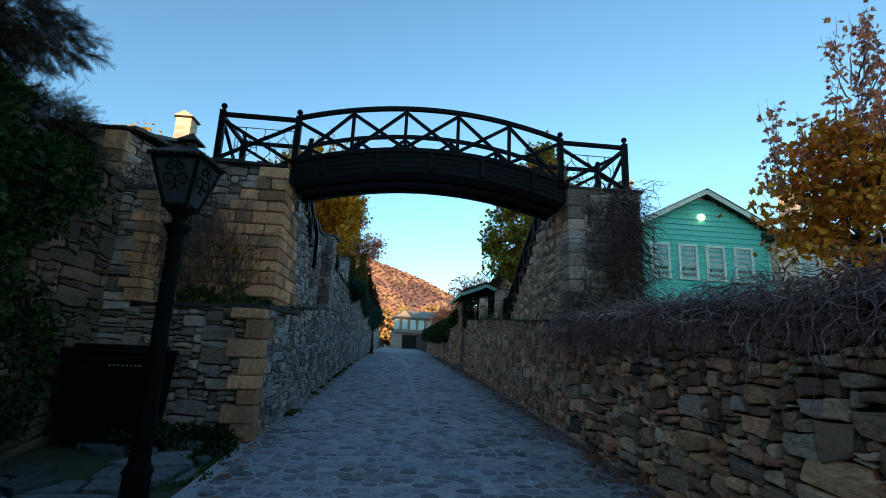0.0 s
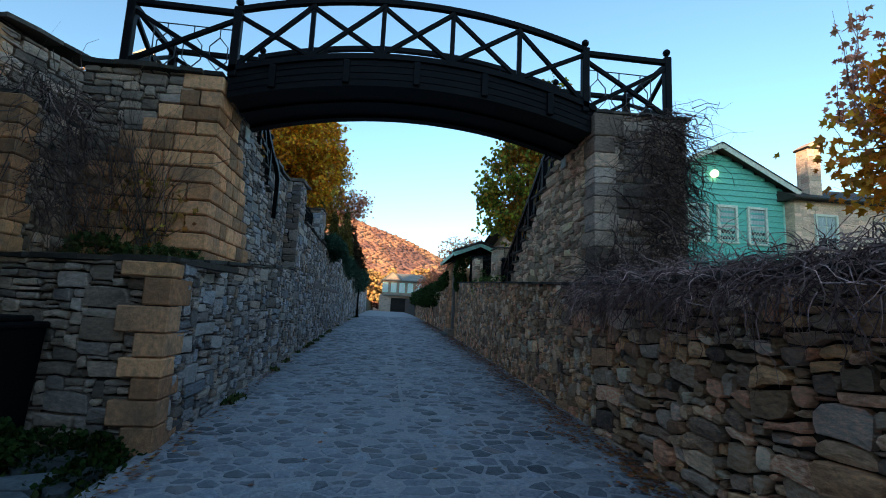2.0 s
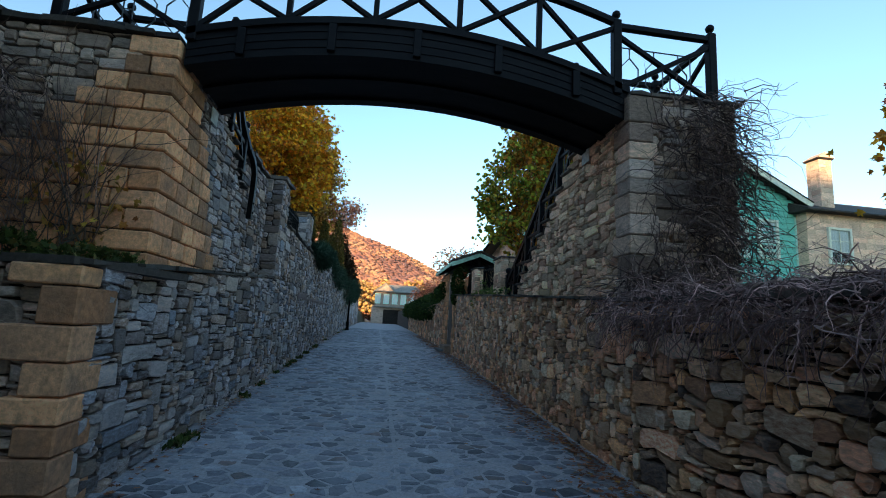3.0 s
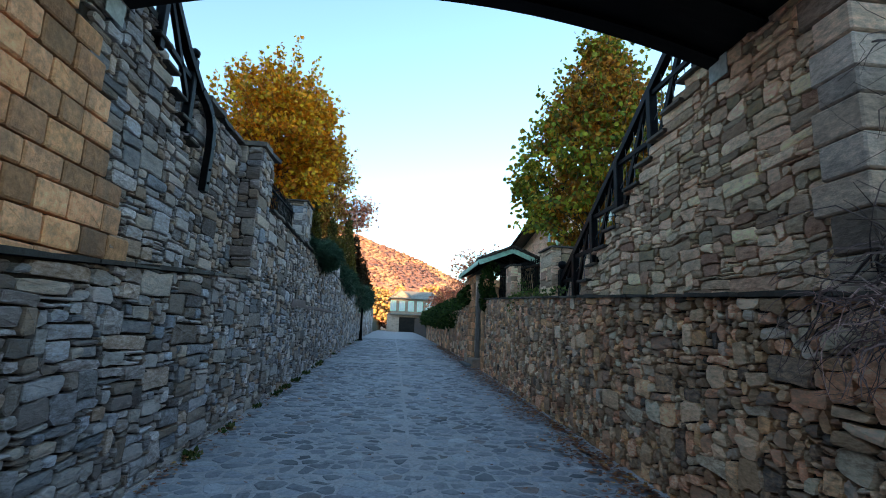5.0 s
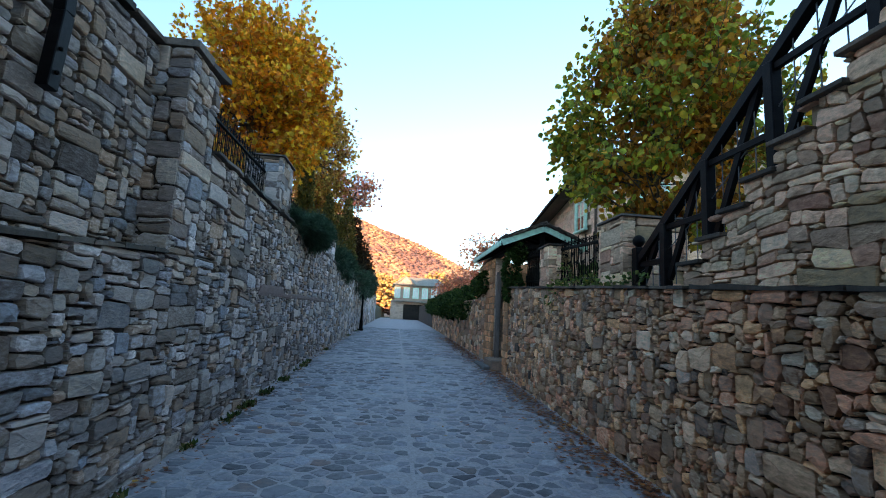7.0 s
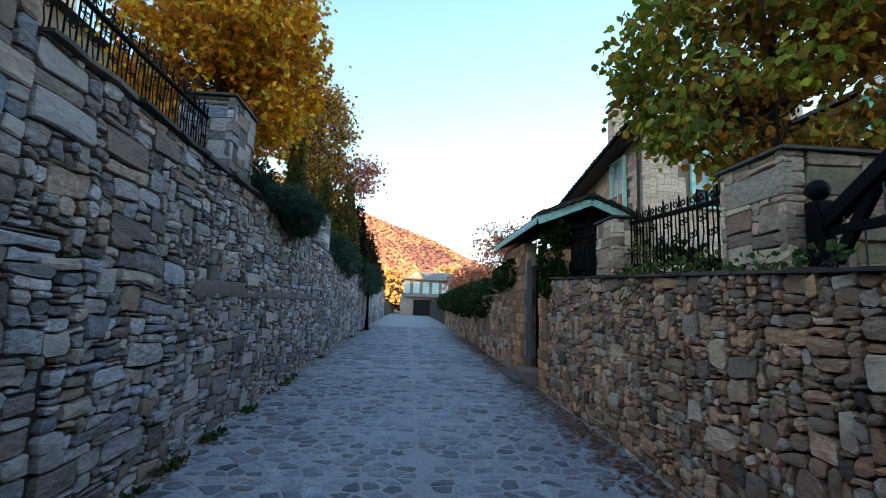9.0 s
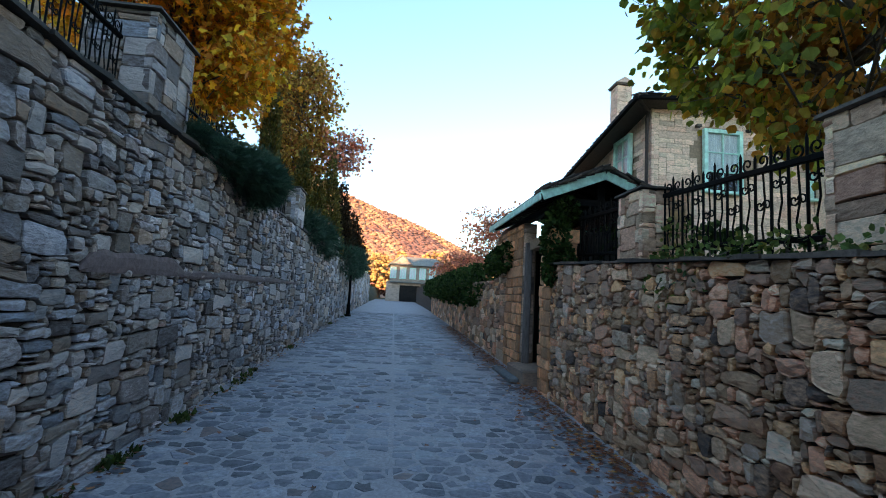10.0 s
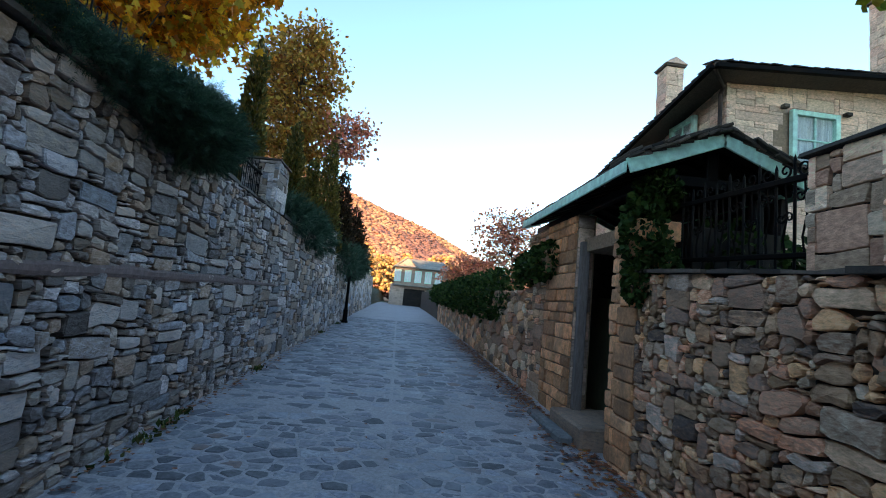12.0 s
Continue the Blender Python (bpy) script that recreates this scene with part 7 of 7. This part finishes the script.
def bush(name, label, lumps, n, size, mat, seed, shape, aim=(0, 0, 0.2), category="bush", twig=True, spread=0.6, trunk=None):
    """A shrub from lumps (x, y, z, rx, ry, rz): leaves over each lump, and twigs inside."""
    rng, rs_ = random.Random(seed), np.random.RandomState(seed)
    b = (lumps[0][0], lumps[0][1], min(l[2] - l[5] for l in lumps))
    t = thing(name, b, label, category)
    pos, am, tw = [], [], Geo()
    tot = sum(l[3] * l[4] + l[4] * l[5] + l[3] * l[5] for l in lumps)
    for x, y, z, rx, ry, rz in lumps:
        k = int(n * (rx * ry + ry * rz + rx * rz) / tot)
        d = rs_.normal(0, 1, (k, 3))
        d /= np.linalg.norm(d, axis=1, keepdims=True)
        rad = 0.55 + 0.45 * rs_.uniform(0, 1, (k, 1)) ** 0.5
        bumps = np.array([[1 + 0.35 * noise.noise(Vector(q) * 2.3 + Vector((x, y, z)))] for q in d])
        p = d * rad * bumps * np.array((rx, ry, rz)) + np.array((x - b[0], y - b[1], z - b[2]))
        pos.append(p)
        am.append(d + np.array(aim))
        if twig:
            for _ in range(max(4, int(10 * max(rx, ry)))):
                q = rng.choice(p.tolist())
                limb(tw, rng, (x - b[0] + rng.uniform(-.2, .2) * rx, y - b[1] + rng.uniform(-.5, .5) * ry, z - b[2] - rz * 0.8), q, 0.014, 0.004, 0.05, 3, 3)
    part("leaves", leaf_cloud(rs_, np.concatenate(pos), np.concatenate(am), size, shape, spread), mat, t, fix=False)
    if trunk:
        x, y, z0, z1, r = trunk
        part("trunk", Geo().tube([(x - b[0], y - b[1], z0 + (z1 - z0) * k / 6 - b[2]) for k in range(7)], [r * (1 - 0.85 * k / 6) for k in range(7)], 9), M_BARK, t)
    if tw.v:
        tagged(part("twigwork", tw, M_BARK, t, fix=False), kind="stuff")
    return t


# junipers hanging over the retaining wall
bush("juniper", "dark juniper spilling over the retaining wall", [(-2.05, 19.2, 3.98, 0.22, 0.5, 0.1), (-1.98, 20.0, 3.97, 0.3, 0.5, 0.16), (-1.9, 20.6, 3.95, 0.42, 0.5, 0.27), (-1.88, 21.2, 3.96, 0.44, 0.6, 0.36), (-2.05, 21.9, 4.15, 0.42, 0.55, 0.38), (-2.3, 21.6, 4.15, 0.3, 0.5, 0.22)], 8000, 0.2, M_JUNIPER, 211, LEAF_SPRAY, (0.4, -0.5, 0.1), spread=0.45)
bush("juniper", "dark juniper over the wall past the pillar", [(-2.05, 27.0, 4.0, 0.4, 0.7, 0.42), (-1.95, 28.4, 3.95, 0.45, 0.9, 0.5), (-1.95, 30.0, 3.85, 0.45, 0.8, 0.45)], 3200, 0.22, M_JUNIPER, 212, LEAF_SPRAY, (0.3, 0, 0.2))
bush("juniper", "far dark juniper hanging beside the street lamp", [(-1.8, 35.2, 3.7, 0.6, 0.9, 0.6), (-1.7, 38.0, 3.7, 0.7, 1.2, 0.8), (-1.9, 40.5, 3.9, 0.7, 1.2, 0.8)], 3200, 0.26, M_JUNIPER, 213, LEAF_SPRAY, (0.3, 0, 0.1))
# columns of thuja and cypress behind the wall
for k, (x, y, zt, r, m, lab) in enumerate(((-3.5, 27.6, 7.9, 0.62, M_THUJA, "bronze-green thuja column behind the wall"), (-2.9, 29.8, 6.8, 0.6, M_THUJA, "bronze thuja column behind the wall"), (-2.7, 31.8, 6.4, 0.6, M_THUJA, "dark cypress column behind the wall"),
                                             (-2.6, 34.6, 7.9, 0.75, M_THUJA, "rusty brown thuja column beside the pillar"), (-2.35, 37.2, 7.4, 0.85, M_NEEDLE, "dark far conifer over the wall"), (-2.1, 41.0, 6.6, 1.1, M_NEEDLE, "dark spreading far conifer over the wall"))):
    lumps = [(x, y, 3.6 + (zt - 3.6) * f, r * (1.05 - f * 0.85), r * (1.05 - f * 0.85), (zt - 3.6) * 0.22) for f in (0.12, 0.3, 0.5, 0.7, 0.88)]
    bush("conifer_column", lab, lumps, 6500, 0.13, m, 220 + k, LEAF_SMALL, (0, 0, 1.0), "conifer", True, 0.4)
bush("garden_shrub", "dark bronze shrubs behind the fence under the maple", [(-3.7, 23.0, 4.5, 0.9, 1.3, 0.9), (-4.3, 25.2, 5.2, 1.0, 1.2, 1.3), (-3.9, 21.2, 4.2, 0.7, 0.9, 0.6)], 5200, 0.10, M_THUJA, 243, LEAF_BROAD)
# big dark conifer over the yard
rng = random.Random(230)
lumps = []
for k in range(34):
    f = k / 34
    a = k * 2.4
    rr = 2.7 * (1 - f * 0.82)
    lumps.append((-7.6 + math.cos(a) * rr * 0.6, 6.6 + math.sin(a) * rr * 0.6, 4.3 + f * 8.5, rr * 0.5, rr * 0.5, 0.45))
bush("spruce", "large dark spruce above the yard wall", lumps, 28000, 0.30, M_NEEDLE, 231, LEAF_SPRAY, (0, 0, -0.35), "conifer", True, 0.6, (-7.6, 6.6, 3.0, 12.5, 0.25))
# three more spruces out of view, added to darken the yard and nearest walls
for k, (x, y, z0, hgt, r) in enumerate(((-5.9, -0.6, 5.8, 13.0, 4.2), (7.0, -3.5, 3.0, 8.0, 3.4), (-9.5, 3.2, 5.4, 13.0, 3.4))):
    lumps = []
    for i in range(22):
        f, a = i / 22, i * 2.4
        rr = r * (1 - f * 0.8)
        lumps.append((x + math.cos(a) * rr * 0.55, y + math.sin(a) * rr * 0.55, z0 + 0.5 + f * (hgt - z0), rr * 0.6, rr * 0.6, 0.6))
    bush("spruce", "tall dark spruce added out of view to shade the lane's mouth", lumps, 9000 if x < 0 else 5000, 0.42, M_NEEDLE, 300 + k, LEAF_SPRAY, (0, 0, -0.3), "conifer", True, 0.7, (x, y, land(x, y) - 0.2, hgt, 0.28))
bush("laurel", "dark leafy shrub behind the yard wall", [(-7.0, 10.2, 4.7, 1.5, 1.0, 0.8), (-6.0, 9.9, 4.3, 0.9, 0.8, 0.5)], 2200, 0.14, M_IVY, 232, LEAF_SMALL)
bush("ivy", "dark ivy covering the yard wall", [(-4.4, 4.9, 2.2, 0.25, 1.0, 1.6), (-4.3, 4.0, 1.2, 0.35, 0.9, 1.3), (-4.35, 5.6, 3.2, 0.22, 0.8, 0.7), (-4.2, 4.3, 3.4, 0.35, 1.0, 0.9), (-3.9, 3.6, 0.7, 0.5, 0.8, 0.9), (-4.45, 6.3, 3.6, 0.15, 0.8, 0.5), (-4.45, 6.2, 1.2, 0.15, 0.6, 0.9)], 17000, 0.065, M_IVY, 233, LEAF_BROAD, (0.6, 0, -0.4), "ivy")
bush("low_shrub", "low dark shrub at the foot of the wall", [(-2.7, 7.2, 0.18, 0.6, 0.3, 0.2), (-3.3, 7.2, 0.22, 0.4, 0.3, 0.2), (-2.25, 6.9, 0.08, 0.25, 0.4, 0.12)], 2600, 0.055, M_IVY, 234, LEAF_BROAD, (0, -0.3, 0.4))
bush("ledge_shrub", "yellowing shrub growing on the wall's ledge", [(-2.7, 8.7, 2.2, 0.5, 0.25, 0.12), (-3.5, 8.75, 2.25, 0.4, 0.25, 0.2)], 900, 0.07, M_GRASS, 235, LEAF_MAPLE, (0, -0.3, 0.3))
bush("climber", "sparse yellow climber leaves against the abutment", [(-3.0, 8.98, 2.9, 0.6, 0.06, 0.6)], 110, 0.08, M_LEAF_THIN, 236, LEAF_MAPLE, (0, -0.8, -0.3), "climber")
# hedge past the gate, ivy by the gate, leaves on the fence
bush("hedge", "dense dark hedge overhanging the lane wall", [(3.3, 28.2 + 1.9 * k, 2.65 + 0.02 * k, 0.6, 1.4, 0.72 - 0.01 * k) for k in range(11)], 15000, 0.10, M_IVY, 237, LEAF_BROAD, (-0.3, 0, 0.1), "hedge")
bush("ivy", "ivy climbing the gate pier beside the fence", [(3.22, 20.95, 3.35, 0.22, 0.28, 0.55), (3.3, 20.75, 3.0, 0.18, 0.3, 0.22), (3.12, 20.85, 2.75, 0.1, 0.2, 0.22), (3.4, 20.95, 3.8, 0.2, 0.22, 0.28)], 2600, 0.07, M_IVY, 238, LEAF_BROAD, (-0.6, -0.2, -0.4), "ivy")
bush("ivy", "ivy hanging from the far gate pier", [(3.15, 24.2, 3.25, 0.25, 0.7, 0.35), (3.15, 25.1, 3.2, 0.28, 0.6, 0.32)], 1500, 0.09, M_IVY, 239, LEAF_BROAD, (-0.6, 0, -0.4), "ivy")
bush("climber", "green climber trailing through the iron fence", [(3.5, 16.3, 2.75, 0.12, 0.4, 0.16), (3.45, 17.2, 2.75, 0.12, 0.8, 0.14), (3.6, 18.1, 2.95, 0.12, 0.4, 0.3), (3.2, 17.5, 2.55, 0.06, 0.5, 0.25)], 420, 0.06, M_CLIMB, 240, LEAF_BROAD, (-0.4, -0.2, 0), "climber")
bush("climber", "green climber on the wall top by the broad pillar", [(3.3, 15.5, 2.66, 0.12, 0.5, 0.1), (3.45, 15.0, 2.68, 0.12, 0.2, 0.08)], 130, 0.06, M_CLIMB, 241, LEAF_BROAD, (-0.4, -0.2, 0), "climber")
bush("garden_shrub", "dark garden shrubs behind the iron fence", [(5.0, 19.8, 2.9, 0.9, 0.9, 0.6), (4.4, 21.3, 3.0, 0.4, 0.5, 0.7), (6.2, 18.5, 2.8, 0.8, 0.8, 0.5)], 2600, 0.1, M_IVY, 242, LEAF_BROAD)


# ---- dry vines ----
def vines(name, label, seed, count, start, way, sag, length, rad=(0.006, 0.015), wander=0.5, hold=None, mat=None):
    """Tangles of bare twigs; start(rng) gives a root, way(rng) its first direction."""
    rng = random.Random(seed)
    g = Geo()
    for _ in range(count):
        p, d = Vector(start(rng)), Vector(way(rng)).normalized()
        n = rng.randint(4, 9)
        step = rng.uniform(*length) / n
        r = rng.uniform(*rad)
        pts = [p.copy()]
        for k in range(n):
            d = (d + Vector((rng.gauss(0, wander), rng.gauss(0, wander), rng.gauss(0, wander) - sag))).normalized()
            p = p + d * step
            if hold:
                p = Vector(hold(p))
            pts.append(p.copy())
        g.tube(pts, [r * (1 - 0.8 * k / n) for k in range(n + 1)], 3, False)
    return solid(name, g, mat or M_TWIG, label, "vines", "stuff", fix=False)


vines("dry_vines", "thick mat of bare dry vines along the wall top", 251, 3400, lambda r: (r.uniform(2.84, 3.7), r.uniform(0.8, 9.0), 1.88 + r.uniform(0.0, 0.34)), lambda r: (r.uniform(-1, 0.6), r.gauss(0, 1), r.uniform(-0.4, 0.35)), 0.2, (0.25, 0.8), (0.003, 0.008), 0.36,
      hold=lambda p: (max(p.x, 2.74) if p.z < 2.3 else p.x, p.y, min(max(p.z, 1.55), 2.2 + 0.03 * p.y)))
vines("curling_vines", "short curled bare strands standing above the vine mat", 259, 900, lambda r: (r.uniform(2.98, 3.7), r.uniform(0.8, 8.9), 2.05 + 0.035 * r.uniform(0.8, 8.9) * 0.5 + r.uniform(0.0, 0.1)), lambda r: (r.gauss(-0.2, 0.7), r.gauss(0, 0.9), r.uniform(0.2, 1.0)), 0.22, (0.15, 0.42), (0.003, 0.007), 0.55)
vines("hanging_vines", "bare vine strands hanging down the wall face", 252, 130, lambda r: (3.08, r.uniform(1.5, 8.9), r.uniform(1.8, 2.05)), lambda r: (-0.4, r.gauss(0, 0.5), -0.7), 0.3, (0.3, 0.8), (0.004, 0.010), 0.35, hold=lambda p: (min(max(p.x, 2.96), 3.1), p.y, p.z))
vines("pier_vines", "curtain of bare vines over the east abutment", 253, 800, lambda r: (r.uniform(4.2, 5.05) if r.random() < 0.8 else r.uniform(3.6, 4.4), r.uniform(8.75, 9.0), r.uniform(2.6, 5.05)), lambda r: (r.gauss(0, 0.6), r.uniform(-0.6, 0.1), r.uniform(-1, 0.3)), 0.16, (0.4, 1.3), (0.003, 0.011), 0.4,
      hold=lambda p: (min(p.x, 5.2), min(p.y, 8.97), min(p.z, 5.1)), mat=M_VINE)
vines("pier_vines", "bushy bare vines at the abutment's corner", 254, 600, lambda r: (r.uniform(4.6, 5.02), r.uniform(8.7, 10.0), r.uniform(3.2, 5.0)), lambda r: (r.uniform(-0.2, 1), r.gauss(0, 0.6), r.gauss(0, 0.5)), 0.12, (0.15, 0.4), (0.003, 0.008), 0.45, hold=lambda p: (min(p.x, 5.3), p.y, min(p.z, 5.05)), mat=M_VINE)
vines("pier_vines", "sparse bare vines at the foot of the east abutment", 255, 260, lambda r: (r.uniform(3.3, 4.3), r.uniform(8.6, 9.0), r.uniform(2.15, 2.5)), lambda r: (r.uniform(-1, 0.3), r.uniform(-1, 0.4), 0.1), 0.1, (0.4, 1.0), mat=M_VINE)
vines("yard_vines", "bare vines hanging between the yard block and the abutment", 256, 330, lambda r: (r.uniform(-4.08, -3.75), r.uniform(7.9, 9.0), r.uniform(2.6, 4.3)), lambda r: (r.gauss(0.2, 0.6), r.gauss(0, 0.5), -0.5), 0.16, (0.5, 1.3), (0.003, 0.009), 0.4,
      hold=lambda p: (max(p.x, -4.05), min(p.y, 9.02), p.z), mat=M_VINE)
vines("yard_vines", "thin bare vines climbing the west abutment", 257, 130, lambda r: (r.uniform(-4.1, -2.8), 9.0, r.uniform(2.1, 3.4)), lambda r: (r.gauss(0, 0.3), 0, 1), -0.12, (0.8, 2.2), (0.003, 0.008), 0.28, hold=lambda p: (p.x, min(p.y, 9.02), min(p.z, 5.0)), mat=M_VINE)
vines("yard_vines", "bare vine tangle on top of the yard block", 258, 300, lambda r: (r.uniform(-5.5, -4.0), r.uniform(8.2, 9.6), r.uniform(3.95, 4.4)), lambda r: (r.gauss(0, 1), r.gauss(0, 1), 0.3), 0.05, (0.4, 1.0), (0.003, 0.008), mat=M_VINE)

# ---- fallen leaves, weeds and grass tufts ----
rng, rs_ = random.Random(261), np.random.RandomState(261)
pos = []
for k in range(6800):
    y = rng.uniform(2.5, 34)
    edge = abs(rng.gauss(0, 0.27)) * (1 + 0.8 * noise.noise(Vector((y * 0.9, 3, 3))))
    x = LX1 - 0.06 - edge if rng.random() < 0.86 else LX0 + 0.03 + edge * 0.5
    pos.append((x, y, gz(y) + 0.008 + rng.uniform(0, 0.015)))
for k in range(90):
    y = rng.uniform(4, 24)
    pos.append((rng.uniform(-1.7, 2.9), y, gz(y) + 0.007))
pos = np.array(pos)
aim = rs_.normal(0, 1, pos.shape) * np.array((1, 1, 0.05))
g = leaf_cloud(rs_, pos, aim, 0.055, LEAF_MAPLE, 0.05, True)
solid("fallen_leaves", g, M_FALLEN, "brown fallen leaves along the lane's edges", "fallen leaves", "stuff", fix=False)
pos = []
for k in range(22):
    y = rng.uniform(9, 38) if k > 8 else (12.2, 14.9, 17.9, 18.0, 17.0, 20.5, 16.0, 13.4, 19.2)[k]
    for _ in range(rng.randint(12, 45)):
        pos.append((LX0 + 0.05 + abs(rng.gauss(0, 0.06)), y + rng.gauss(0, 0.12), gz(y) - 0.01))
for k in range(500):
    y = rng.uniform(5.5, 7.6)
    pos.append((rng.uniform(-3.0, -1.95), y, gz(y) - 0.06))
pos = np.array(pos)
solid("grass_tufts", leaf_cloud(rs_, pos, np.tile(np.array([[0.1, 0, 1.0]]), (len(pos), 1)), 0.085, LEAF_SMALL, 0.7), M_GRASS, "green weeds in the joint between wall and lane", "weeds", "stuff", fix=False)

# ---- stones of the houses and walls, laid last ----
lay(hw_, hp, HF, M_HOUSE, 271, (0, 4.5, 2.6, 9), "block", joint=0.005, proud=(0.0, 0.012), bev=0.008, rough=0.3)
lay(hw_, hp2, HW, M_HOUSE, 272, (0, 3.0, 3.0, 9), "block", joint=0.005, proud=(0.0, 0.012), bev=0.008, rough=0.3, limit=150)
lay(wing, WING_LAY[0], WING_LAY[1], M_HOUSE, 273, (0, 3, 0, 9), "block", joint=0.005, proud=(0.0, 0.012), bev=0.008, rough=0.3, limit=150)
lay_all()
